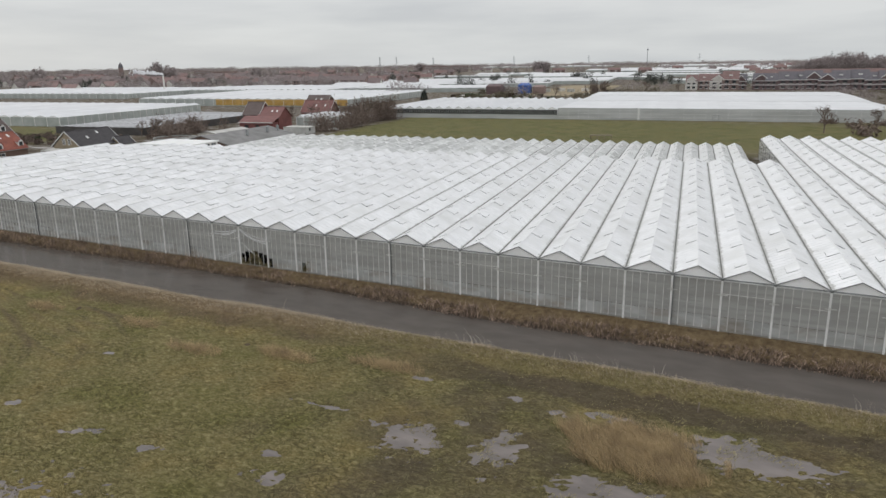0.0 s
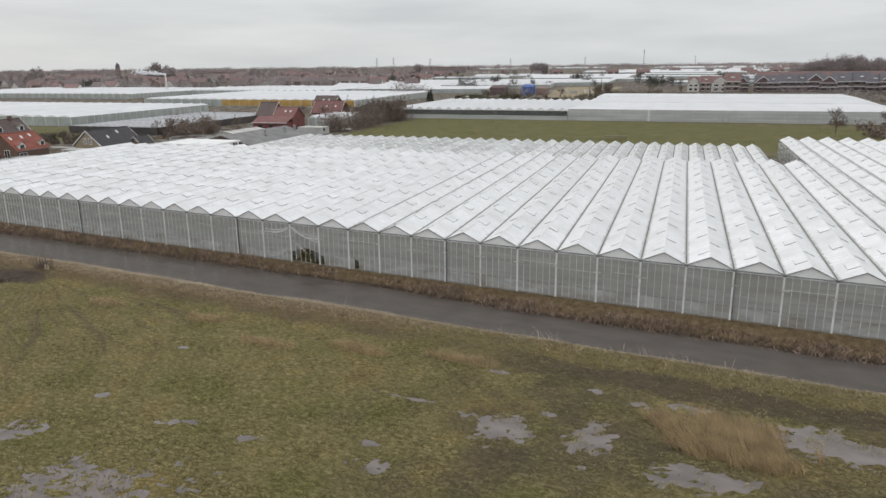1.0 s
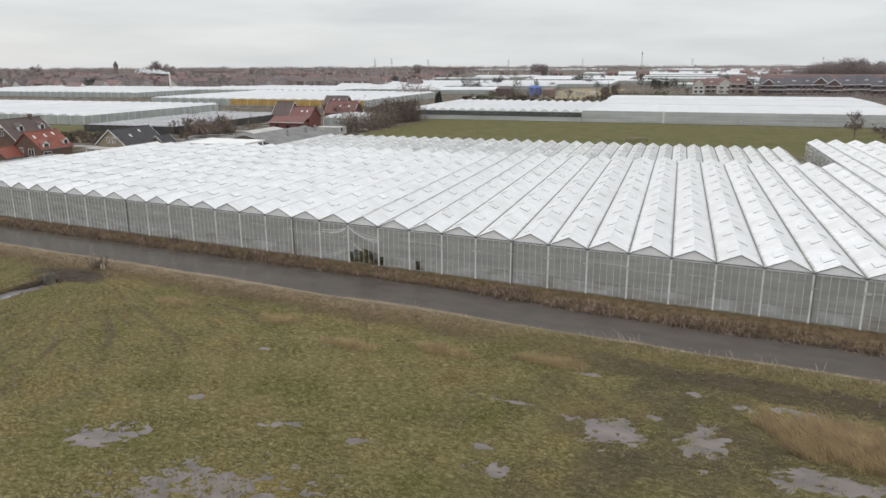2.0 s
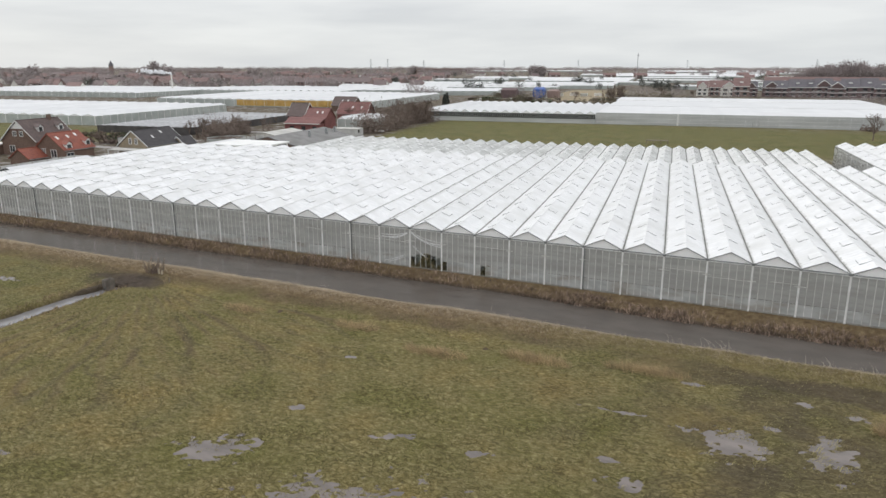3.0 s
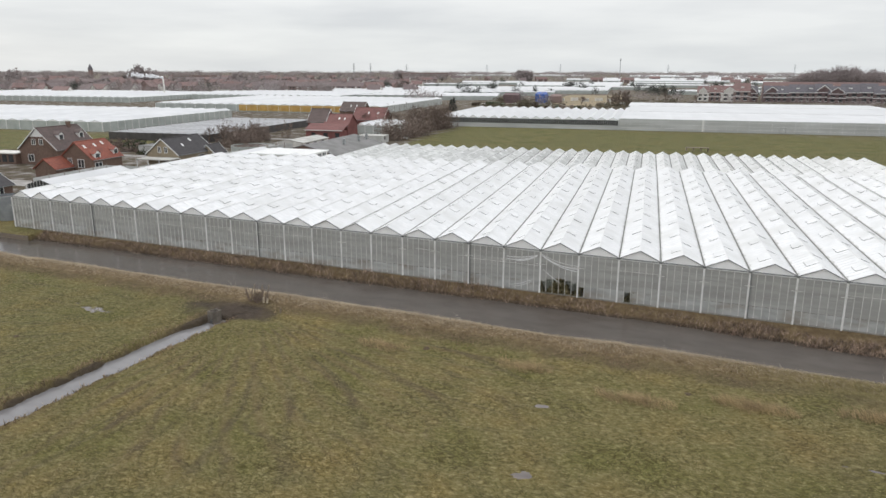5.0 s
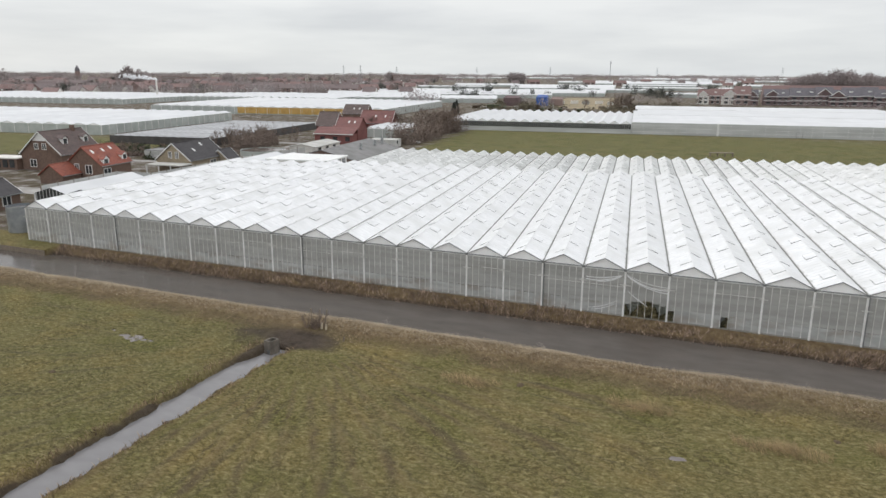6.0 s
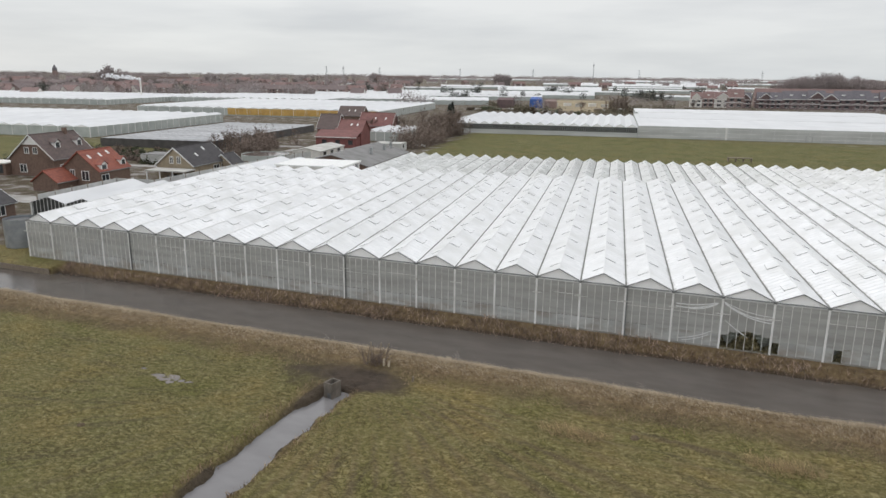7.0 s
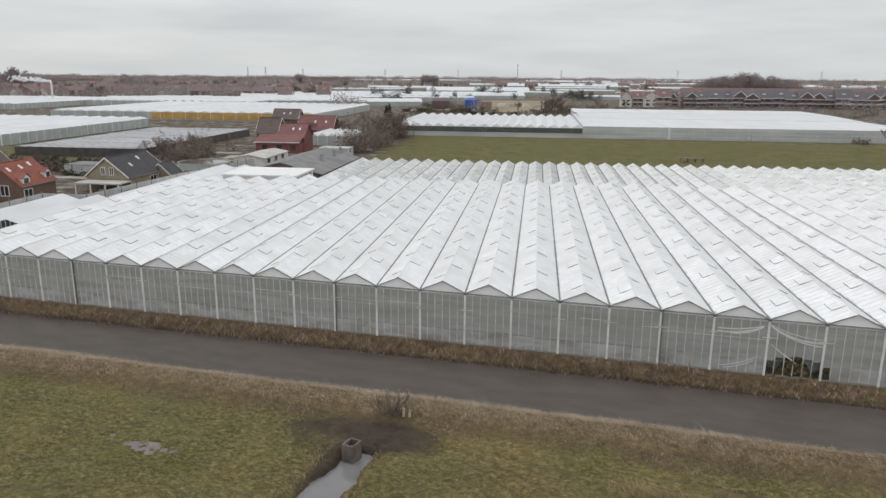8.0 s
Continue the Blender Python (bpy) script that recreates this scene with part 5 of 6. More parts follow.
far_left = glasshouse("greenhouse", "far glasshouse with toothed white roof and dark wall band", -74.6, -1.4, 216.0, 290.0, 3.7, 4.85, 4.3, M_WALL_PALE, M_ROOF_FAR, band=(1.7, 3.6, M_BAND_DARK), posts=False)
for k in range(92):
    Geo().box(-74.3 + 0.79 * k, 215.88, 1.7, -74.2 + 0.79 * k, 215.93, 3.6, W).ob("vent_bar", M_WALL_PALE, far_left)
far_right = glasshouse("greenhouse", "far pale foil-walled greenhouse with flat white roof", -1.2, 118.0, 216.0, 305.0, 4.4, 4.47, 4.0, M_WALL_PALE, M_ROOF_FAR, gables=False, posts=False)
for k in range(3):
    Geo().box(-1.0, 215.86 - 0.02 * k, 1.0 + 1.3 * k, 117.8, 215.93 - 0.02 * k, 1.07 + 1.3 * k, W).ob("wall_rail", M_BAR, far_right)
Geo().box(29.3, 215.6, 0, 30.0, 216.0, 4.6, W).ob("downpipe", M_WHITE, far_right)
for k in range(30):
    Geo().box(3.0 + 3.9 * k, 215.9, 0.05, 3.06 + 3.9 * k, 215.96, 4.35, W).ob("wall_post", M_BAR, far_right)
Geo().slab([W(0.5, 268, 4.5), W(118, 268, 4.5), W(118, 305.5, 5.22), W(0.5, 305.5, 5.22)], 0.05).ob("roof_ramp", M_ROOF_FAR, far_right, "gently rising white roof")
glasshouse("greenhouse", "taller white-roofed hall behind the foil-walled greenhouse", -0.4, 118.0, 306.0, 344.0, 5.2, 5.27, 4.0, M_WALL_PALE, M_ROOF_FAR, gables=False, posts=False)
gate = thing("gate_frame", "small pale metal gate frame against the foil wall", "gate", W(57.2, 214.6), turn=7.33)
for gx0, gz0, gx1, gz1 in ((-1.1, 0, -0.98, 2.2), (0.98, 0, 1.1, 2.2), (-0.98, 2.08, 0.98, 2.2), (-0.98, 0.25, 0.98, 0.35)):
    Geo().box(gx0, -0.05, gz0, gx1, 0.05, gz1).ob("bar", M_ALU, gate)
glasshouse("greenhouse", "wide white-roofed glasshouse with greenish glass walls", -350.0, -184.5, 149.5, 236.0, 3.5, 4.3, 6.4, M_WALL_GREEN, M_ROOF_FAR)
lit_house = glasshouse("greenhouse", "glasshouse with orange lit wall screens and white roof", -262.0, -125.0, 281.0, 397.0, 3.8, 4.6, 6.4, M_WALL_GREEN, M_ROOF_FAR)
for k in range(13):
    Geo().box(-208.0 + 6.4 * k, 280.86, 0.5, -201.75 + 6.4 * k, 280.94, 3.7, W).ob("wall_screen", M_ORANGE, lit_house, "orange lit wall screen")
glasshouse("greenhouse", "distant grey-walled glasshouse with white roof", -540.0, -338.0, 352.0, 470.0, 3.4, 4.3, 6.4, M_WALL_GREEN, M_ROOF_FAR)
glasshouse("greenhouse", "distant glasshouse with long white roof", -335.0, -215.0, 420.0, 520.0, 3.4, 4.3, 6.4, M_WALL_GREEN, M_ROOF_FAR)
glasshouse("greenhouse", "low dark foil-covered greenhouse with sky-reflection streaks in its roof colour", -162.0, -124.5, 126.5, 201.0, 2.5, 2.62, 3.1, M_DARK_FOIL, M_ROOF_DARK, gables=False, posts=False)
low_house = glasshouse("greenhouse", "low white-roofed greenhouse with dark gable glass", -98.8, -79.8, 31.5, 52.4, 2.2, 3.2, 6.3, M_BAND_DARK, M_ROOF_FAR, gable_m=M_BAND_DARK)
glasshouse("greenhouse", "narrow low white-roofed greenhouse along the windbreak", -89.6, -79.8, 52.6, 96.0, 2.2, 3.0, 4.9, M_BAND_DARK, M_ROOF_FAR)
glasshouse("greenhouse", "low white greenhouse behind the long glasshouse", -79.6, -66.5, 62.4, 84.0, 2.2, 3.1, 6.5, M_BAND_DARK, M_ROOF_FAR)
glasshouse("greenhouse", "small toothed glasshouse among bare trees", -92.0, -79.5, 171.0, 192.0, 3.0, 4.0, 3.1, M_WALL_GREEN, M_ROOF_FAR)

for k in range(27):
    pk = -98.5 + 0.7 * k
    zt = 2.2 + 1.0 * (1 - abs(((pk + 98.8) % 6.333) - 3.167) / 3.167) - 0.05
    Geo().box(pk - 0.03, 31.42, 0.1, pk + 0.03, 31.47, zt, W).ob("gable_bar", M_POST, low_house)
barn = thing("barn", "long barn with plain grey felt roof", "barn")
Geo().slab([W(-61.6, 86, 2.6), W(-70.5, 86, 4.9), W(-70.5, 118, 4.9), W(-61.6, 118, 2.6)], 0.15).ob("roof", M_ROOFING, barn)
Geo().slab([W(-79.4, 86, 2.6), W(-70.5, 86, 4.9), W(-70.5, 118, 4.9), W(-79.4, 118, 2.6)], 0.15).ob("roof", M_ROOFING, barn)
Geo().hexa([W(-62.0, 86.3, 0), W(-79.0, 86.3, 0), W(-79.0, 86.3, 2.5), W(-70.5, 86.3, 4.7), W(-62.0, 86.3, 2.5)],
           [W(-62.0, 117.7, 0), W(-79.0, 117.7, 0), W(-79.0, 117.7, 2.5), W(-70.5, 117.7, 4.7), W(-62.0, 117.7, 2.5)]).ob("wall", M_BRICK_BROWN, barn)
for cq in (100.0, 110.0, 115.5):
    Geo().box(-66.2, cq - 0.3, 3.8, -65.6, cq + 0.3, 5.3, W).ob("vent_pipe", M_ALU, barn, "grey roof vent pipe")
shed = thing("shed", "flat white-roofed shed with dark windows behind the glasshouse", "shed", W(-69.2, 76.4), turn=ALONG)
Geo().box(-7.3, -5.6, 4.15, 7.3, 5.6, 4.4).ob("roof", M_WHITE, shed)
Geo().box(-7.0, -5.3, 0, 7.0, 5.3, 4.15).ob("wall", M_RENDER, shed)
for cy in (-3.8, -1.3, 1.2, 3.7):
    pane = Geo().box(7.0, cy - 0.85, 2.7, 7.05, cy + 0.85, 3.95).ob("window", M_WINDOW, shed)
    Geo().box(7.05, cy - 0.05, 2.7, 7.09, cy + 0.05, 3.95).ob("window_bar", M_WHITE, pane)
long_shed = thing("shed", "long low shed with pale sheet roof and small windows", "shed", W(-88.6, 113.5), turn=ALONG)
Geo().hexa([(-3.9, 0, 0), (3.9, 0, 0), (3.9, 0, 2.3), (0, 0, 3.0), (-3.9, 0, 2.3)], [(-3.9, 17, 0), (3.9, 17, 0), (3.9, 17, 2.3), (0, 17, 3.0), (-3.9, 17, 2.3)]).ob("wall", M_RENDER, long_shed)
for sg in (-1, 1):
    Geo().slab([(0, -0.3, 3.12), (0, 17.3, 3.12), (sg * 4.2, 17.3, 2.36), (sg * 4.2, -0.3, 2.36)], 0.08).ob("roof", M_PALE_ROOF, long_shed)
for cy in (3.0, 8.0, 13.0):
    Geo().box(3.9, cy - 0.9, 0.9, 3.96, cy + 0.9, 2.0).ob("window", M_WINDOW, long_shed)
house("annex", "low dark-roofed annex beside the bungalow", W(-95.4, 83.0), ALONG, 4.6, 5.0, 2.3, 4.4, M_BRICK_BEIGE, M_TILE_GREY, category="shed", over=0.25)
M_PAVING = mat("pale_worn_paving", (0.40, 0.385, 0.365), (0.27, 0.255, 0.24), 0.4, 0.8, stain=(0.16, 0.145, 0.125), stain_scale=0.15, stain_amount=0.7)
for pv0, qv0, pv1, qv1 in ((-126.0, 40.5, -100.2, 46.5), (-105.6, 47.0, -100.2, 67.0), (-132.0, 88.0, -106.0, 91.0), (-103.0, 92.0, -89.0, 100.0), (-104.0, 131.0, -80.0, 138.0), (-124.0, 142.0, -104.0, 145.5)):
    tagged(Geo().box(pv0, qv0, -0.1, pv1, qv1, 0.05, W).ob("pavement", M_PAVING), "pale worn concrete yard and drive", "pavement", kind="structure")
fence = thing("windbreak_fence", "translucent windbreak fence on thin posts", "fence")
M_NET = mat("weathered_windbreak_net", (0.55, 0.55, 0.53), (0.43, 0.43, 0.41), 0.8, 0.8)
route = [(-99.9, 34.0), (-99.9, 53.2), (-92.0, 53.4), (-89.9, 75.0), (-86.6, 97.0), (-85.0, 108.0)]
for (pa, qa), (pb, qb) in zip(route, route[1:]):
    bays = max(1, round(math.hypot(pb - pa, qb - qa) / 4.0))
    for k in range(bays):
        a = Vector(W(pa + (pb - pa) * k / bays, qa + (qb - qa) * k / bays))
        b = Vector(W(pa + (pb - pa) * (k + 1) / bays, qa + (qb - qa) * (k + 1) / bays))
        Geo().beam(a + Vector((0, 0, 1.65)), b + Vector((0, 0, 1.65)), 0.04, 2.6).ob("panel", M_NET, fence)
        Geo().beam(a, a + Vector((0, 0, 3.3)), 0.14).ob("post", M_WOOD, fence)
for bp, bq, br in ((-99.4, 111.4, 6.2),):
    basin = thing("water_basin", "round rainwater basin with grey sheet wall", "basin", W(bp, bq))
    g = Geo()
    for a in range(36):
        a0, a1 = a * math.tau / 36, (a + 1) * math.tau / 36
        g.hexa([(br * math.cos(a0), br * math.sin(a0), 0), (br * math.cos(a1), br * math.sin(a1), 0), ((br - .1) * math.cos(a1), (br - .1) * math.sin(a1), 0), ((br - .1) * math.cos(a0), (br - .1) * math.sin(a0), 0)],
               [(br * math.cos(a0), br * math.sin(a0), 1.5), (br * math.cos(a1), br * math.sin(a1), 1.5), ((br - .1) * math.cos(a1), (br - .1) * math.sin(a1), 1.5), ((br - .1) * math.cos(a0), (br - .1) * math.sin(a0), 1.5)])
    g.ob("wall", M_WALL_GREEN, basin)
    Geo().face(*[((br - 0.1) * math.cos(a * math.tau / 36), (br - 0.1) * math.sin(a * math.tau / 36), 1.35) for a in range(36)]).ob("water", M_PUDDLE, basin)

house("house", "dull red house with long tiled roof and skylights", W(-95.0, 154.0), ACROSS, 8.5, 8.5, 4.6, 8.0, M_BRICK_RED, M_TILE_DULL,
      skylights=((1, 4.6, 0.35), (1, 6.6, 0.35)), verge=False)
house("house", "tall brown-roofed house joined to the red house", W(-101.5, 155.0), ACROSS, 8.0, 6.4, 5.6, 9.6, M_BRICK_RED, M_TILE_BROWN, windows=(("b", 0.0, 6.0, 1.0, 1.3),))
lean_to = thing("house_extension", "low red brick extension with white eaves and tiled roof", "house", W(-100.0, 146.1), turn=ALONG)
Geo().box(0, 0, 0, 13.2, 4.0, 3.1).ob("wall", M_BRICK_RED, lean_to)
lt_roof = Geo().slab([(-0.3, -0.4, 3.15), (13.5, -0.4, 3.15), (13.5, 4.2, 5.1), (-0.3, 4.2, 5.1)], 0.16).ob("roof", M_TILE_DULL, lean_to)
Geo().box(-0.3, -0.5, 2.98, 13.5, -0.38, 3.2).ob("gutter", M_WHITE, lt_roof, "white eaves gutter")
for wx in (2.0, 6.4, 10.6):
    Geo().box(wx, -0.06, 0.9, wx + 1.5, 0.0, 2.3).ob("window", M_WINDOW, lean_to)
house("house", "red-roofed house among bare trees", W(-104.0, 200.0), ACROSS, 9.0, 13.0, 3.4, 7.8, M_BRICK_RED, M_TILE_DULL, skylights=((1, 6.0, 0.4), (1, 10.0, 0.4)))
house("house", "brown-roofed house beyond the glasshouses", W(-137.0, 262.0), ACROSS, 10.0, 12.0, 3.0, 7.0, M_BRICK_BROWN, M_TILE_BROWN, skylights=((1, 5.0, 0.4), (1, 8.0, 0.4)))
for sp, sq, sw, sl, sh, ml in ((-75.0, 140.5, 8.5, 6.0, 2.2, M_PALE_ROOF), 
                               (-120.0, 94.0, 9.0, 6.0, 2.2, M_ROOFING)):
    e = thing("outbuilding", "low flat-roofed outbuilding with weathered walls", "outbuilding", W(sp, sq), "outbuildings in the yards", turn=ALONG)
    Geo().box(-sw / 2, 0, 0, sw / 2, sl, sh).ob("wall", M_NET, e)
    Geo().box(-sw / 2 - 0.06, -0.06, sh, sw / 2 + 0.06, sl + 0.06, sh + 0.12).ob("roof", ml, e)
    Geo().box(sw / 2, sl * 0.4 - 0.5, 1.0, sw / 2 + 0.05, sl * 0.4 + 0.5, 2.0).ob("window", M_WINDOW, e)
feeder = thing("hay_feeder", "low wooden hay rack standing in the field", "feeder", (5.0, 148.0, 0), turn=12)
Geo().box(-3.2, -0.7, 0.9, 3.2, 0.7, 1.1).ob("rack", M_WOOD, feeder)
for cx in (-3, -1, 1, 3):
    Geo().box(cx - 0.1, -0.6, 0, cx + 0.1, 0.6, 0.9).ob("leg", M_WOOD, feeder)
tagged(Geo().box(-1.8, -0.7, 0.0, 1.8, 0.7, 0.6).ob("boat", M_WHITE), "small pale upturned boat at the field edge", "boat").matrix_basis = pose(-89, 147, 0, 0, 0, 15)

car = thing("car", "dark parked car under the carport", "car", W(-98.2, 69.0, 0.0), turn=ALONG + 90)
M_CAR = mat("dark_blue_car_paint", (0.03, 0.035, 0.05), (0.025, 0.03, 0.04), 1.0, 0.25)
prof = [(-2.1, 0.3), (2.1, 0.3), (2.15, 0.75), (1.2, 0.92), (-2.0, 0.95), (-2.15, 0.6)]
Geo().hexa([(x, -0.85, z) for x, z in prof], [(x, 0.85, z) for x, z in prof]).ob("body", M_CAR, car)
cab = [(-1.9, 0.94), (1.1, 0.92), (0.4, 1.45), (-1.5, 1.48)]
Geo().hexa([(x, -0.74, z) for x, z in cab], [(x, 0.74, z) for x, z in cab]).ob("cabin", M_WINDOW, car, "dark glazed cabin")
Geo().box(-1.45, -0.7, 1.47, 0.38, 0.7, 1.52).ob("roof", M_CAR, car)
for wx in (-1.35, 1.35):
    for wy in (-0.82, 0.82):
        tyre = Geo().hexa([(wx + 0.32 * math.cos(a * math.tau / 16), wy - 0.1, 0.32 + 0.32 * math.sin(a * math.tau / 16)) for a in range(16)],
                          [(wx + 0.32 * math.cos(a * math.tau / 16), wy + 0.1, 0.32 + 0.32 * math.sin(a * math.tau / 16)) for a in range(16)]).ob("tyre", M_RUBBER_SHADE, car)
        Geo().hexa([(wx + 0.2 * math.cos(a * math.tau / 12), wy - 0.11, 0.32 + 0.2 * math.sin(a * math.tau / 12)) for a in range(12)],
                   [(wx + 0.2 * math.cos(a * math.tau / 12), wy + 0.11, 0.32 + 0.2 * math.sin(a * math.tau / 12)) for a in range(12)]).ob("rim", M_ALU, tyre)

# ---- trees ----
def bare_tree_mesh(seed, height, spread=0.5, depth=5, name="bare_tree"):
    """A leafless tree: a tapered trunk, limbs and twigs as three-sided sticks."""
    r = random.Random(seed)
    tv, tf, cv, cf = [], [], [], []

    def stick(V, F, a, b, ra, rb):
        d = (b - a).normalized()
        s = d.orthogonal().normalized()
        t = d.cross(s)
        k = len(V)
        for base, rad in ((a, ra), (b, rb)):
            for j in range(3):
                an = j * math.tau / 3
                V.append(tuple(base + (s * math.cos(an) + t * math.sin(an)) * rad))
        for j in range(3):
            F.append((k + j, k + (j + 1) % 3, k + 3 + (j + 1) % 3, k + 3 + j))

    def grow(a, d, length, rad, level):
        b = a + d * length
        stick(tv if level < 2 else cv, tf if level < 2 else cf, a, b, rad, rad * 0.62)
        if level >= depth:
            return
        n = 3 if level > 0 else 4
        for _ in range(n):
            nd = (d + Vector((r.gauss(0, spread), r.gauss(0, spread), r.gauss(0.12, spread * 0.55)))).normalized()
            grow(a + d * length * r.uniform(0.45, 1.0), nd, length * r.uniform(0.58, 0.82), max(rad * 0.58, 0.022), level + 1)

    grow(Vector((0, 0, -0.1)), Vector((0, 0, 1)), height * 0.34, height * 0.02 + 0.04, 0)
    return tv, tf, cv, cf


def make_tree(seed, height, spread, depth, label):
    e = thing("tree", label, "tree")
    tv, tf, cv, cf = bare_tree_mesh(seed, height, spread, depth)
    raw("trunk", tv, tf, M_BARK, e)
    raw("crown", cv, cf, M_BARK, e)
    return e


TREE_LABEL = "leafless brown tree with a fine twiggy crown"
proto = [make_tree(31, 8.0, 0.45, 5, TREE_LABEL), make_tree(32, 9.5, 0.38, 5, TREE_LABEL), make_tree(33, 6.0, 0.6, 5, TREE_LABEL)]
spots = [(-69, 174, 0, 1.45), (-68, 182, 1, 1.3), (-72, 188, 2, 1.9), (-68, 194, 0, 1.5), (-73, 180, 2, 1.6), (-68, 202, 1, 1.3), (-73, 202, 2, 1.8), (-84, 212, 1, 1.2), (-70, 210, 0, 1.4),
         (-120, 128, 1, .8), (-121, 136, 0, .9), (-115, 130, 1, .75), (-116, 140, 2, 1.0), (-119, 146, 0, 1.0), (-98, 196, 0, 1.1), (-90, 200, 1, 1.0), (-84, 197, 2, 1.3), (-106, 192, 1, .9), (-110, 128, 2, .9), (-117, 124, 1, .8), (-121, 122, 1, .75), (-113, 136, 1, .7), (-121, 156, 2, .6), (-121, 166, 2, .6), (-121, 176, 2, .6),
         (-148, 84, 2, 1.0), (-141, 92, 2, .9), (-133, 96, 2, .9), (-150, 100, 0, .6), (87, 176, 1, 1.15), (104, 190, 2, 1.4), (110, 172, 0, .9), (-100, 208, 2, 1.2), (-92, 214, 0, .9),
         (-4, 402, 1, 1.3), (-8, 408, 0, 1.4), (-11, 404, 1, 1.2), (-6, 414, 1, 1.35), (-14, 410, 0, 1.2), (-30, 372, 2, 1.6), (40, 440, 0, 1.3), (20, 430, 1, 1.2)]
for k, (tp, tq, kind_i, sc) in enumerate(spots):
    m = Matrix.Translation(W(tp, tq)) @ pose(0, 0, 0, 0, 0, 57 * k) @ Matrix.Scale(sc, 4)
    if k < 3:
        proto[k].matrix_basis = Matrix.Translation(W(*spots[k][:2])) @ Matrix.Scale(spots[k][3], 4)
    else:
        src = proto[kind_i]
        made = copy_thing(src, Matrix.Identity(4))
        made.matrix_basis = m


def polar(bearing, dist):
    """A place by bearing (degrees right of north) and distance from the meadow."""
    a = radians(bearing)
    return -2 + dist * math.sin(a), -62 + dist * math.cos(a)


def shrub(name, label, cx, cy, rx, ry, h, n, seed, material=M_BARK, size=0.35, category="bush"):
    o = leaf_heap(name, 0, 0, rx, ry, h, n, seed, material, size)
    o.matrix_basis = pose(cx, cy, 0)
    return tagged(o, label, category)


HEDGE = mat("dull_green_hedge", (0.075, 0.085, 0.04), (0.035, 0.04, 0.02), 1.0, 0.8, island=0.4)
CONIFER = mat("dark_conifer", (0.025, 0.035, 0.025), (0.012, 0.016, 0.012), 1.0, 0.8, island=0.3)
M_THICKET = mat("pale_thicket_twigs", (0.25, 0.195, 0.16), (0.15, 0.115, 0.095), 0.6, 0.9, island=0.35)
rr = random.Random(9)
for k in range(150):
    tp, tq = rr.uniform(-158, -104), rr.uniform(76, 118)
    if (-150 < tp < -90 and 50 < tq < 93) or (-105 < tp < -92 and tq < 92) or (-111 < tp < -88 and 97 < tq < 116):
        continue
    cx, cy, _ = W(tp, tq)
    shrub("bush", "low tangled winter bush in the yards", cx, cy, rr.uniform(1.2, 3.2), rr.uniform(1.0, 2.4), rr.uniform(1.0, 2.2), 160, 60 + k, M_BARK if rr.random() < 0.6 else HEDGE)
for k in range(26):
    cx, cy, _ = W(rr.uniform(-121, -107), rr.uniform(122, 150))
    shrub("bush", "dense brown thicket between the yards", cx, cy, rr.uniform(1.5, 2.6), rr.uniform(1.5, 2.6), rr.uniform(4.0, 8.5), 460, 330 + k, M_THICKET, 0.2)
for k in range(14):
    cx, cy, _ = W(rr.uniform(-110, -103), rr.uniform(114, 123))
    shrub("bush", "tall bare brown hedge beside the basin", cx, cy, rr.uniform(0.9, 1.6), rr.uniform(0.9, 1.6), rr.uniform(5.0, 8.0), 380, 500 + k, M_THICKET, 0.2)
for k in range(34):
    tp, tq = rr.uniform(-76, -65), rr.uniform(150, 213)
    cx, cy, _ = W(tp, tq)
    shrub("bush", "dense brown thicket along the field edge", cx, cy, rr.uniform(1.8, 3.4), rr.uniform(1.8, 3.4), rr.uniform(6.0, 13.0), 620, 160 + k, M_THICKET, 0.26)
for k in range(12):
    cx, cy, _ = W(rr.uniform(92, 118), rr.uniform(165, 212))
    shrub("bush", "dense brown thicket along the field edge", cx, cy, 3.0, 3.0, rr.uniform(2.5, 4.5), 240, 200 + k, M_BARK, 0.4)
for cx, cy, h in ((-137.2, 308.6, 7.4), (-139.5, 310.0, 6.2)):
    n = 500
    r = np.random.RandomState(int(h * 10))
    t = r.rand(n)
    a = r.rand(n) * math.tau
    rad = 2.0 * (1 - t) ** 0.8 * (0.5 + 0.5 * r.rand(n))
    c = np.stack([rad * np.cos(a), rad * np.sin(a), t * h], -1)
    d = r.normal(size=(n, 2, 3)) * 0.35
    v = np.stack([c, c + d[:, 0], c + d[:, 1] - [0, 0, 0.2]], 1).reshape(-1, 3)
    o = raw("conifer", v, np.arange(3 * n).reshape(n, 3), CONIFER)
    o.matrix_basis = pose(cx, cy, 0)
    tagged(o, "dark clipped conifer standing by a hedge", "tree")


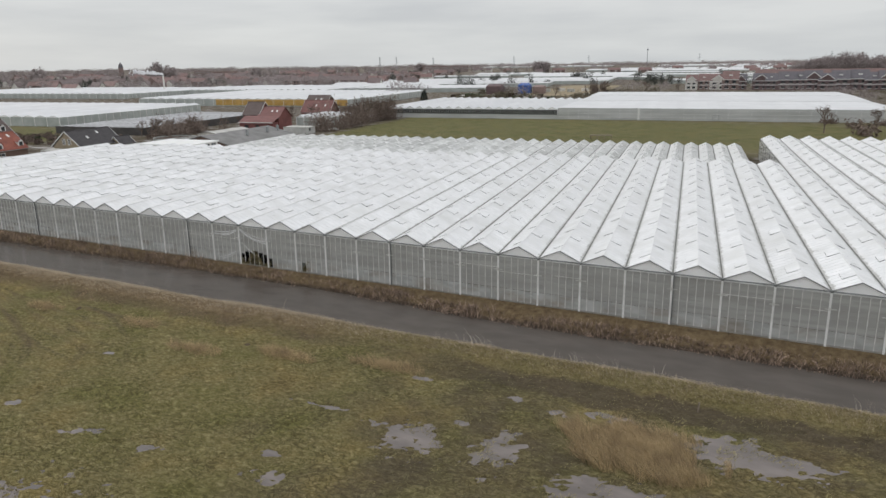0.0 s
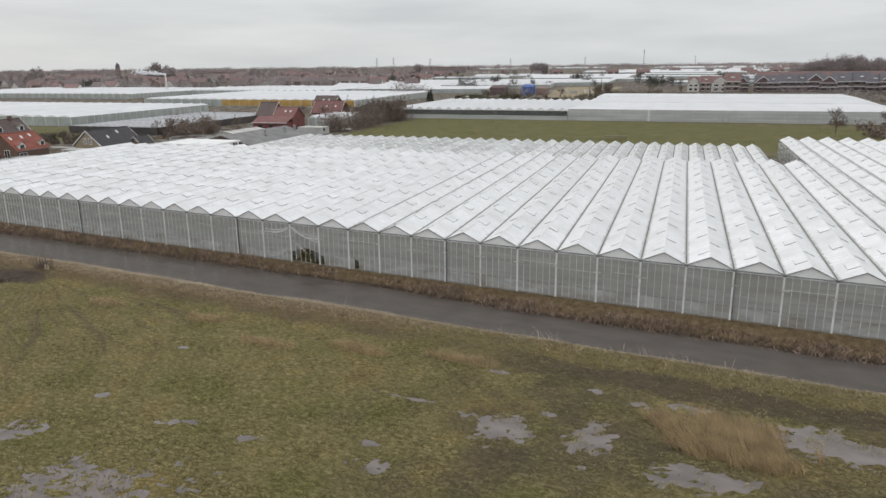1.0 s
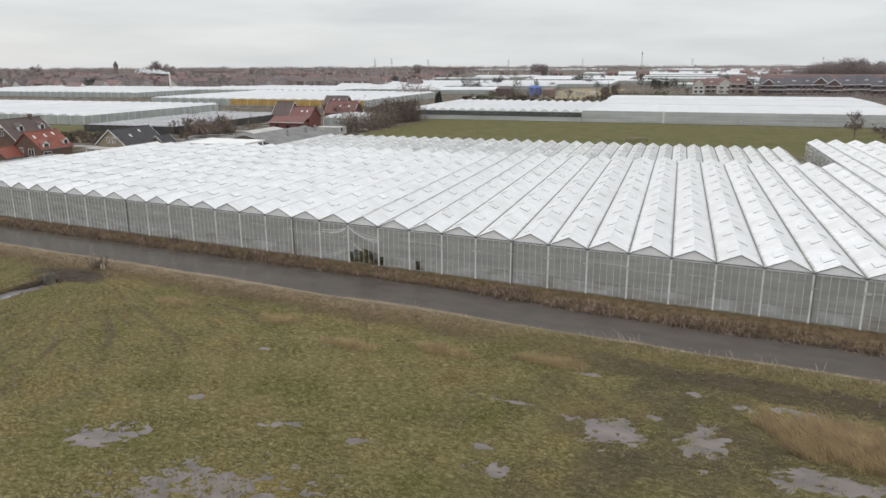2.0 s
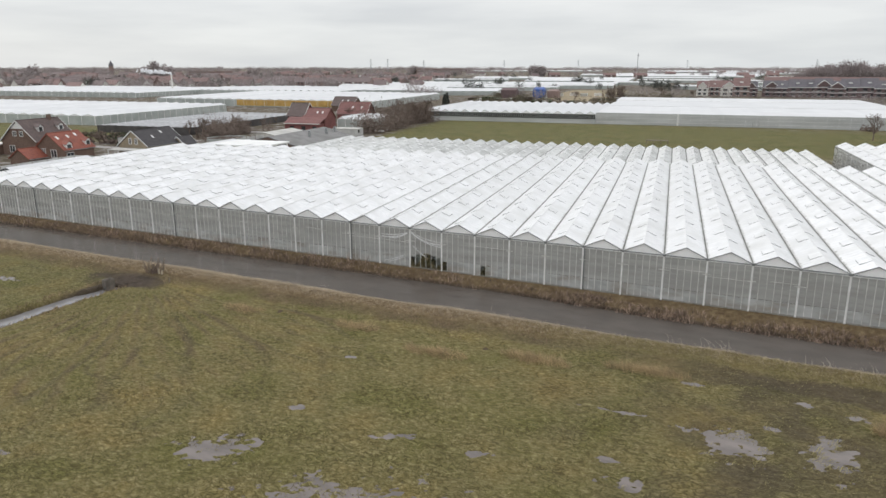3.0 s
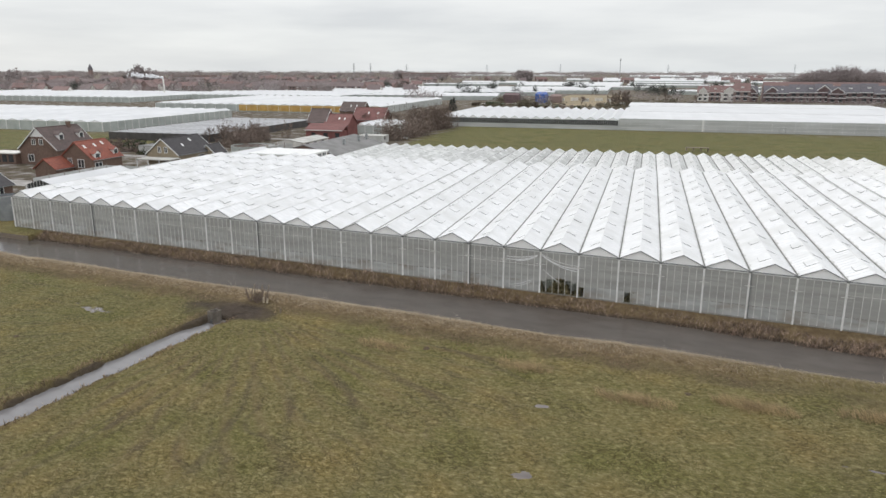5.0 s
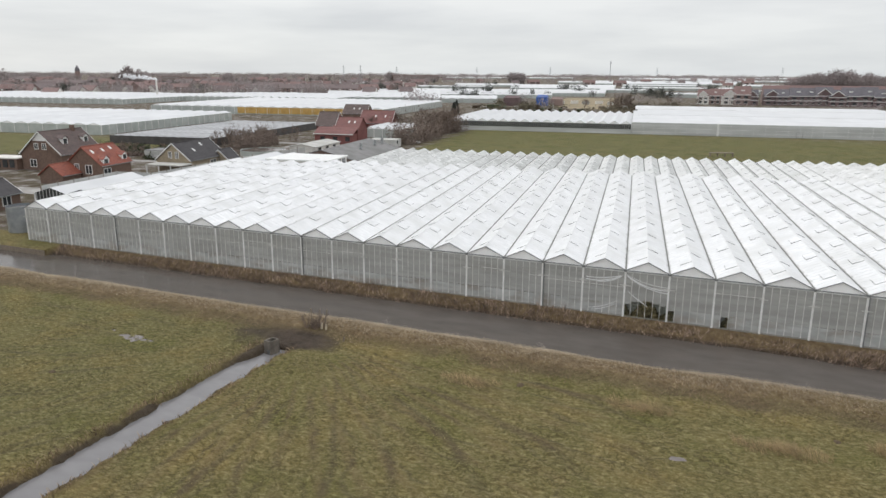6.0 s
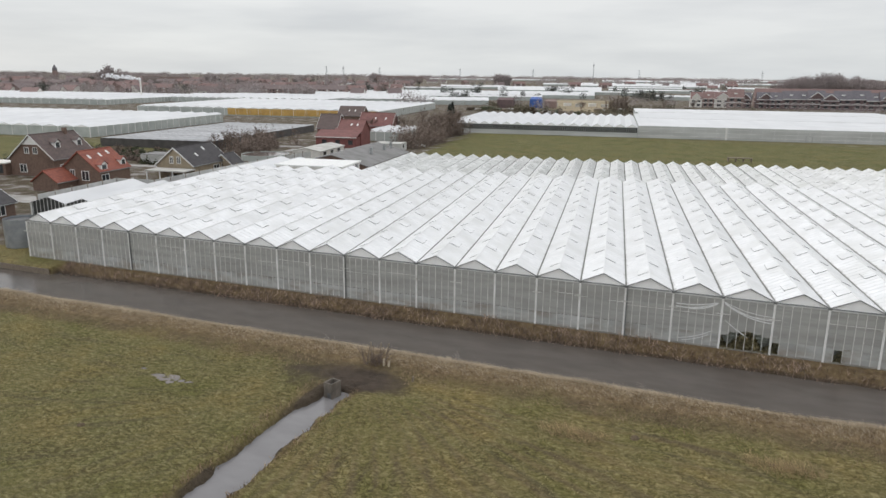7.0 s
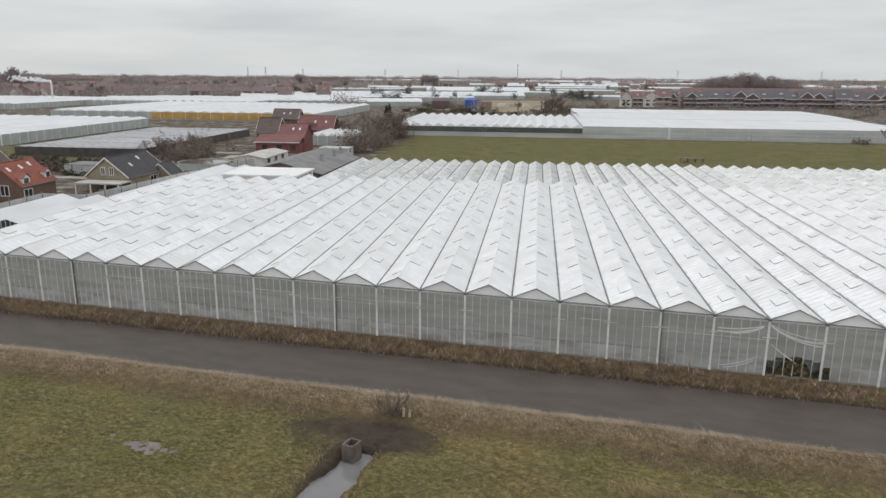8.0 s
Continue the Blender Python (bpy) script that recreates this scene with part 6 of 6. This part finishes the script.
# ---- distance: town, glasshouses, woods ----
def woods(name, label, items, seed, material, dense=1.6, fine=1.0):
    """Far bare woods: many small twig faces in uneven clumps; items are (x, y, half width, height)."""
    r = np.random.RandomState(seed)
    vs = []
    for x, y, w, h in items:
        n = int(dense * (70 + 10 * h))
        u = r.normal(size=(n, 3))
        u /= np.linalg.norm(u, axis=1)[:, None]
        rad = r.rand(n, 1) ** 0.4
        c = u * rad * [w, w * 0.7, h * 0.5] * (0.8 + 0.4 * r.rand(n, 1)) + [x, y, h * 0.5]
        c[:, 2] = np.maximum(c[:, 2], 0.2)
        s = (0.055 * h + 0.3) * fine
        d = r.normal(size=(n, 2, 3)) * s * [0.7, 0.7, 1.0]
        vs.append(np.stack([c, c + d[:, 0], c + d[:, 1]], 1).reshape(-1, 3))
    v = np.concatenate(vs)
    return tagged(raw(name, v, np.arange(len(v)).reshape(-1, 3), material), label, "trees", kind="stuff")


# twigs far off: distance haze painted in as a paler, greyer base colour
HAZY_TWIGS = mat("hazed_bare_twigs", (0.37, 0.325, 0.315), (0.27, 0.235, 0.23), 0.05, 0.9, island=0.25)
M_GROVE = mat("hazed_grove_twigs", (0.30, 0.255, 0.245), (0.235, 0.20, 0.195), 0.05, 0.9, island=0.2)
rr = random.Random(4)
belt = []
for k in range(2300):
    b = rr.uniform(-62, 22)
    d = 430 * math.exp(rr.random() * 2.0)
    if b > -23 and d < 1500 and rr.random() < 0.9:
        continue
    if b < -24 and d < 660:
        continue
    if -34 < b < 4 and rr.random() < 0.45:
        continue
    if -31 < b < -8 and 540 < d < 905:
        continue
    x, y = polar(b, d)
    if abs(-x * ST + y * CT - 390) < 90 and -560 < x * CT + y * ST < -150:
        continue
    belt.append((x, y, rr.uniform(4, 12), rr.uniform(6, 13 if b < -22 else 9) + (3 if d > 1500 else 0)))
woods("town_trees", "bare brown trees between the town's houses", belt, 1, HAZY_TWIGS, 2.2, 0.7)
evergreen = []
for k in range(120):
    b = rr.uniform(-60, -22) if k % 4 else rr.uniform(-22, 8)
    x, y = polar(b, (760 if b < -22 else 620) * math.exp(rr.random() * 0.7))
    for j in range(rr.choice((1, 2, 4))):
        evergreen.append((x + rr.uniform(-9, 9), y + rr.uniform(-6, 6), rr.uniform(2.5, 6.0), rr.uniform(5, 11)))
woods("evergreens", "dark evergreen trees between the houses", evergreen, 5, mat("far_evergreen", (0.085, 0.09, 0.075), (0.05, 0.055, 0.046), 0.1, 0.9, island=0.25), 2.0, 0.7)
grove = []
for k in range(95):
    b = rr.uniform(3.6, 10.6)
    x, y = polar(b, rr.uniform(760, 830))
    grove.append((x, y, rr.uniform(6, 10), rr.uniform(17, 27) * (1 - 0.3 * abs(b - 7.2) / 4)))
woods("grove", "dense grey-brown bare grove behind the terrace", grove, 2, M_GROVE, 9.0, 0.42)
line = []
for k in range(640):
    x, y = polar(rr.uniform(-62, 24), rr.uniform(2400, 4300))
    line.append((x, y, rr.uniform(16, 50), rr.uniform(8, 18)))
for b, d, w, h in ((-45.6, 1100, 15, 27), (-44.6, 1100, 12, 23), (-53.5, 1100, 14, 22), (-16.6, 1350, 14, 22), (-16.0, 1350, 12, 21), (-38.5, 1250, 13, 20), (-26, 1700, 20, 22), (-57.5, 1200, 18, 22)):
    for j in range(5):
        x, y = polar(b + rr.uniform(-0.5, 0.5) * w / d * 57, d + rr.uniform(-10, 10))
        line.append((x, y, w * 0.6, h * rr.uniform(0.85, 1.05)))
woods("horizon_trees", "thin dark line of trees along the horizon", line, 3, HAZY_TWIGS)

# far tiles and brick, paled and dulled by haze put into their colour
M_FAR_TILE = tiles("hazed_far_tiles", (0.25, 0.155, 0.14), (0.19, 0.12, 0.11))
M_FAR_TILE_BROWN = tiles("hazed_brown_tiles", (0.21, 0.16, 0.155), (0.155, 0.12, 0.115))
M_FAR_BRICK = brick("hazed_far_brick", (0.285, 0.205, 0.185), (0.22, 0.16, 0.145))


def town_house(label, w, l, eave, ridge, wall_m, roof_m):
    e = thing("house", label, "house", group="houses of the town")
    h = w / 2
    Geo().hexa([(-h, 0, 0), (h, 0, 0), (h, 0, eave), (0, 0, ridge), (-h, 0, eave)], [(-h, l, 0), (h, l, 0), (h, l, eave), (0, l, ridge), (-h, l, eave)]).ob("wall", wall_m, e)
    s = (ridge - eave) / h
    g = Geo()
    for sg in (-1, 1):
        g.slab([(0, -0.3, ridge + 0.2), (0, l + 0.3, ridge + 0.2), (sg * (h + 0.4), l + 0.3, eave - 0.4 * s + 0.2), (sg * (h + 0.4), -0.3, eave - 0.4 * s + 0.2)], 0.25)
    g.ob("roof", roof_m, e)
    for k in range(int(l // 4)):
        for z in (0.9, 3.4):
            if z + 1.2 < eave:
                Geo().box(h, 1.2 + 4 * k, z, h + 0.08, 3.0 + 4 * k, z + 1.3).ob("window", M_WHITE if k % 3 == 0 else M_WINDOW, e)
    return e


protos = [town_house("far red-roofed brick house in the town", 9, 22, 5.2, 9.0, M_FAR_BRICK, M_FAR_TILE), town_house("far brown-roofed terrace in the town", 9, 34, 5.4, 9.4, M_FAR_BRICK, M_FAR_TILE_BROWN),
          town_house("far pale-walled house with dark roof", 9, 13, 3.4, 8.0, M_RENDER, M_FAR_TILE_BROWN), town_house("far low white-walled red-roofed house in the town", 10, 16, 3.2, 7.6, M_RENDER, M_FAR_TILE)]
rr = random.Random(12)
town = []
for k in range(300):
    b = rr.uniform(-60, -22) if rr.random() < 0.8 else rr.uniform(-22, 20)
    d = (700 if b < -24 else 1250) * math.exp(rr.random() * 0.95)
    town.append((b, d))
for k, (b, d) in enumerate(town):
    x, y = polar(b, d)
    turn = rr.choice((7, -83, -60, 30, -83)) + rr.uniform(-6, 6)
    m = pose(x, y, 0, 0, 0, turn)
    if k < 4:
        protos[k].matrix_basis = m
    else:
        copy_thing(protos[rr.choice((0, 0, 1, 2, 2, 3))], m)

# the new terrace on the right, with front gables
def terrace_unit(label, wall_m, roof_m, gable):
    e = thing("terrace_house", label, "house", group="terrace beyond the greenhouse")
    Geo().hexa([(0, 0, 0), (0, 9, 0), (0, 9, 5.6), (0, 4.5, 9.6), (0, 0, 5.6)], [(6, 0, 0), (6, 9, 0), (6, 9, 5.6), (6, 4.5, 9.6), (6, 0, 5.6)]).ob("wall", wall_m, e)
    g = Geo()
    g.slab([(0, -0.4, 5.4), (6, -0.4, 5.4), (6, 4.5, 9.8), (0, 4.5, 9.8)], 0.2)
    g.slab([(0, 9.4, 5.4), (6, 9.4, 5.4), (6, 4.5, 9.8), (0, 4.5, 9.8)], 0.2)
    roof = g.ob("roof", roof_m, e)
    if gable:
        gb = Geo().hexa([(1.0, -0.3, 4.5), (5.0, -0.3, 4.5), (5.0, -0.3, 6.6), (3.0, -0.3, 8.9), (1.0, -0.3, 6.6)], [(1.0, 3.5, 4.5), (5.0, 3.5, 4.5), (5.0, 3.5, 6.6), (3.0, 3.5, 8.9), (1.0, 3.5, 6.6)]).ob("front_gable", wall_m, e)
        for sg in (-1, 1):
            Geo().beam((3, -0.68, 9.0), (3 + sg * 2.4, -0.68, 6.2), 0.12, 0.3).ob("verge_board", M_WHITE, gb, "white verge board")
            Geo().slab([(3, -0.6, 9.1), (3, 4.2, 9.1), (3 + sg * 2.4, 4.2, 6.3), (3 + sg * 2.4, -0.6, 6.3)], 0.2).ob("gable_roof", roof_m, gb)
    else:
        Geo().box(2.4, 1.2, 7.3, 3.6, 1.5, 7.9).ob("skylight", M_WHITE, roof)
    for wx in (1.0, 3.6):
        for z in (0.8, 3.5):
            wdw = Geo().box(wx, -0.08, z, wx + 1.4, 0.0, z + 1.4).ob("window", M_WINDOW, e)
            Geo().box(wx - 0.12, -0.12, z - 0.15, wx + 1.52, -0.08, z).ob("window_sill", M_WHITE, wdw)
    Geo().box(0, -0.5, 5.15, 6, -0.42, 5.45).ob("gutter", M_WHITE, e)
    Geo().box(0, -0.15, 2.7, 6, -0.02, 3.0).ob("string_course", M_WHITE, e)
    return e


M_TERR_BRICK = brick("plum_brick", (0.18, 0.125, 0.125), (0.13, 0.09, 0.09))
M_TERR_ROOF = tiles("slate_grey_tiles", (0.155, 0.145, 0.16), (0.115, 0.108, 0.12))
units = [terrace_unit("dark brick terrace house with slate roof", M_TERR_BRICK, M_TERR_ROOF, False), terrace_unit("dark brick terrace house with front gable", M_TERR_BRICK, M_TERR_ROOF, True),
         terrace_unit("white terrace house with red roof and gable", M_RENDER, M_FAR_TILE, True), terrace_unit("red brick terrace house with red roof", M_FAR_BRICK, M_FAR_TILE, False)]
used = set()
x = -21.5
for k in range(30):
    kind_i = (2, 3, 2, 3, 1)[k] if k < 5 else (1 if k % 5 in (0, 4) else 0)
    if k in (5, 12, 19, 26):
        x += 3.5
    y = 510 + 0.1 * x + 1.6 * math.sin(1.7 * k)
    m = pose(x, y, 0, 0, 0, 4) @ Matrix.Diagonal((1.4, 1.1, 1.12 + 0.08 * math.sin(2.3 * k), 1))
    if kind_i not in used:
        units[kind_i].matrix_basis = m
        used.add(kind_i)
    else:
        copy_thing(units[kind_i], m)
    x += 8.45
for k in range(26):                            # second, red-roofed row behind
    copy_thing(units[3], pose(24 + 8.45 * k, 546 + 0.85 * k, 0, 0, 0, 5) @ Matrix.Diagonal((1.4, 1.1, 1.2, 1)))

# hedges and scrub on the waste ground before the terrace
rr = random.Random(33)
scrub = []
for k in range(210):
    x = rr.uniform(-150, 150) if k % 3 else rr.uniform(-150, -30)
    y = rr.choice((rr.uniform(368, 392), rr.uniform(405, 480), rr.uniform(405, 480))) + 0.14 * x
    if -62 < x * CT + y * ST < -12 and y > 395:
        continue
    scrub.append((x, y, rr.uniform(2, 7), rr.uniform(1.2, 4.6) if x < -28 else rr.uniform(0.8, 1.8)))
woods("scrub", "dull scrub and hedges on waste ground", scrub, 6, mat("scrub_twigs", (0.17, 0.145, 0.10), (0.09, 0.08, 0.05), 0.1, 0.9, island=0.3), 0.9)

tagged(Geo().box(-62, 398, -0.2, -12, 610, 0.12, W).ob("ground", mat("ochre_waste_ground", (0.33, 0.265, 0.165), (0.21, 0.165, 0.10), 0.06, 0.95, stain=(0.13, 0.12, 0.06), stain_scale=0.03, stain_amount=0.6)), "bare ochre waste ground behind the greenhouses", "ground", kind="structure")
for k in range(7):                             # dark trees at the corner of the waste ground
    cx, cy, _ = W(-3 - 2.1 * k, 402 + 5 * (k % 3))
    shrub("tree", "tall dark bare tree on the waste ground", cx, cy, 0.9, 0.9, 9.0 + 3.0 * (k % 2), 200, 400 + k, M_BARK, 0.5, "tree")
for k in range(5):
    e = thing("container", "pale sheeted container on the waste ground", "container", W(-54 + 9 * k, 470 + 11 * (k % 2)), turn=7.33 + 25 * (k % 2))
    Geo().box(-2.6, -1.2, 0.1, 2.6, 1.2, 2.1).box(-2.7, -1.3, 2.1, 2.7, 1.3, 2.25).ob("body", M_RENDER if k % 2 else M_PALE_ROOF, e)

# strips of glasshouse roofs towards the horizon
rr = random.Random(21)
strips = [(-23.5, -17.2, 540, 620), (-22.0, -13.0, 645, 700), (-15.5, -10.5, 760, 840), (-9.5, -5.5, 860, 930), (-8.0, 1.0, 1000, 1080), (-4.5, 2.0, 720, 780), (-21.0, -16.0, 1120, 1300), (0.5, 6.0, 1250, 1420), (-2.0, 4.0, 900, 950), (13.0, 22.0, 900, 1000), (-8.0, -2.5, 1180, 1290),
          (-30.8, -21.8, 560, 790), (-27.3, -9.0, 715, 880), (-16.5, -8.5, 930, 1220), (-11.0, 0.0, 1380, 1900), (-8.5, 0.5, 2350, 3100), (8.0, 16, 1150, 1330), (-50, -43, 640, 700),
          (-13.0, -9.0, 1500, 1750), (-34, -26, 1250, 1400), (9.5, 20.0, 1700, 2100), (-3.0, 5.0, 1950, 2250), (-40, -33, 640, 690), (-24, -18, 1000, 1080), (1, 9, 3000, 3800), (-22, -12, 2600, 3100)]
for b0, b1, d0, d1 in strips:
    e = thing("greenhouse", "distant glasshouse roofs, a pale strip on the horizon", "greenhouse", group="distant glasshouses")
    a, b, c, d = polar(b0, d0), polar(b1, d0), polar(b1, d1), polar(b0, d1)
    Geo().hexa([(*a, 0), (*b, 0), (*c, 0), (*d, 0)], [(*a, 2.95), (*b, 2.95), (*c, 2.95), (*d, 2.95)]).ob("wall", M_WALL_GREEN, e)
    n = max(8, round(math.hypot(b[0] - a[0], b[1] - a[1]) / 8))
    L = lambda s, t, f: (s[0] + (t[0] - s[0]) * f, s[1] + (t[1] - s[1]) * f)
    g = Geo()
    for k in range(2 * n + 1):
        z = 3.0 + 0.35 * (k % 2)
        g.v += [(*L(a, b, k / (2 * n)), z), (*L(d, c, k / (2 * n)), z)]
        if k:
            g.f.append((2 * k - 2, 2 * k, 2 * k + 1, 2 * k - 1))
    g.ob("roof", M_ROOF_FAR, e)
M_BLUE = mat("blue_tarpaulin", (0.05, 0.13, 0.42), (0.035, 0.09, 0.30), 0.5, 0.5)
for bx, by, w, h, ml, label, cat in ((-118.0, 421, 8.0, 7.6, M_BLUE, "bright blue sheeted store beyond the greenhouses", "store"), (-137, 412, 11.0, 7.0, M_TERR_BRICK, "dark brick block beside the blue store", "building"),
                                    (-109, 426, 8.0, 6.0, M_FAR_BRICK, "brown shed beside the blue store", "shed")):
    e = thing("store", label, cat, (bx, by, 0), turn=8)
    Geo().box(-w / 2, 0, 0, w / 2, 9, h * 0.8).ob("wall", ml, e)
    Geo().hexa([(-w / 2, 0, h * 0.8), (w / 2, 0, h * 0.8), (w / 2 - 1, 4.5, h)][0:3] + [(-w / 2 + 1, 4.5, h)], [(-w / 2, 9, h * 0.8), (w / 2, 9, h * 0.8), (w / 2 - 1, 4.6, h), (-w / 2 + 1, 4.6, h)]).ob("roof", ml, e)
for cx, cy, w, d in ((-120, 372, 60, 14), (-90, 352, 30, 8), (-40, 400, 70, 18)):
    e = thing("storage_yard", "low rows of pallets and sheeted heaps on bare soil", "yard", (cx, cy, 0), turn=8)
    rr2 = random.Random(int(cx))
    for k in range(14):
        u = -w / 2 + w * k / 14
        hh = rr2.uniform(0.8, 2.6)
        Geo().box(u, rr2.uniform(0, d * 0.5), 0, u + w / 14 * 0.8, d, hh).ob("pallet_load", rr2.choice((M_WOOD, M_PALE_ROOF, HEDGE, M_DARKIN)), e)
# chimney with steam, church, masts and pylons
stack = thing("chimney", "thin pale boiler chimney of a glasshouse", "chimney", (-420.6, 381.0, 0))
Geo().beam((0, 0, 0), (0, 0, 14.7), 0.9).ob("flue", M_RENDER, stack)
r = np.random.RandomState(8)
g = Geo()
for k in range(130):
    t = r.rand()
    c = Vector((-34 * t + r.normal() * (0.4 + 1.2 * t), r.normal() * (0.4 + 1.5 * t), 15.6 + 2.6 * t ** 0.6 + r.normal() * (0.3 + 0.9 * t)))
    s = 0.5 + 0.8 * r.rand()
    ax = [Vector((s, 0, 0)), Vector((0, s, 0)), Vector((0, 0, s * 0.8))]
    k0 = len(g.v)
    g.v += [tuple(c + a) for a in ax] + [tuple(c - a) for a in ax]
    for a, b_, d in ((0, 1, 2), (1, 3, 2), (3, 4, 2), (4, 0, 2), (1, 0, 5), (3, 1, 5), (4, 3, 5), (0, 4, 5)):
        g.f.append((k0 + a, k0 + b_, k0 + d))
g.ob("steam", mat("white_steam", (0.85, 0.85, 0.86), (0.8, 0.8, 0.82), 0.5, 1.0, spec=0.0), stack, "drifting white steam", smooth=True)
x, y = polar(-48.8, 1900)
church = thing("church", "small dark church tower over the town", "church", (x, y, 0))
church.scale = (0.75, 0.75, 0.92)
Geo().box(-5, -5, 0, 5, 5, 22).ob("tower", M_FAR_BRICK, church)
Geo().hexa([(-5.4, -5.4, 22), (5.4, -5.4, 22), (5.4, 5.4, 22), (-5.4, 5.4, 22)], [(-4.4, -4.4, 28), (4.4, -4.4, 28), (4.4, 4.4, 28), (-4.4, 4.4, 28)]).ob("lantern", M_TERR_ROOF, church)
Geo().hexa([(-4.4, -4.4, 28), (4.4, -4.4, 28), (4.4, 4.4, 28), (-4.4, 4.4, 28)], [(-0.4, -0.4, 36), (0.4, -0.4, 36), (0.4, 0.4, 36), (-0.4, 0.4, 36)]).ob("spire", M_TERR_ROOF, church)
for b, d, w, h in ((-42.6, 1350, 30, 13), (-41.0, 1360, 46, 12), (-24.2, 1700, 110, 15)):
    x, y = polar(b, d)
    e = thing("apartment_block", "distant flat-roofed apartment block", "building", (x, y, 0), turn=40)
    Geo().box(-w / 2, 0, 0, w / 2, 12, h).ob("wall", M_FAR_BRICK, e)
    for fl in range(int(h // 3.2)):
        Geo().box(-w / 2 + 1, -0.1, 1.2 + 3.1 * fl, w / 2 - 1, 0, 2.2 + 3.1 * fl).ob("window_band", M_ALU, e)
mast_m = mat("distant_steel", (0.33, 0.34, 0.36), (0.28, 0.29, 0.31), 1.0, 0.6)
x, y = polar(-9.2, 2300)
mast = thing("mast", "tall thin transmitter mast on the horizon", "mast", (x, y, 0))
Geo().beam((0, 0, 0), (0, 0, 58), 1.4).ob("pole", mast_m, mast)
Geo().box(-2, -2, 50, 2, 2, 53).ob("antenna_ring", mast_m, mast)


def pylon(bearing, d, h):
    x, y = polar(bearing, d)
    e = thing("pylon", "far lattice power pylon on the horizon", "pylon", (x, y, 0), "power line")
    g = Geo()
    for sx in (-1, 1):
        g.beam((sx * 3.2, 0, 0), (sx * 0.5, 0, h), 0.55)
        for k in range(6):
            z0, z1 = h * k / 6, h * (k + 1) / 6
            g.beam((sx * (3.2 - 2.7 * k / 6), 0, z0), (-sx * (3.2 - 2.7 * (k + 1) / 6), 0, z1), 0.3)
    g.ob("lattice_tower", mast_m, e)
    for k, z in enumerate((0.62, 0.78, 0.92)):
        Geo().beam((-7 + k, 0, h * z), (7 - k, 0, h * z), 0.5).ob("cross_arm", mast_m, e)


for b, d, h in ((-29.9, 2400, 42), (-28.6, 2400, 42), (-25.8, 2600, 40), (-19.5, 2700, 40), (-13.8, 2800, 42), (-5.8, 2900, 42), (2.8, 3000, 44), (12.4, 3000, 44)):
    pylon(b, d, h)
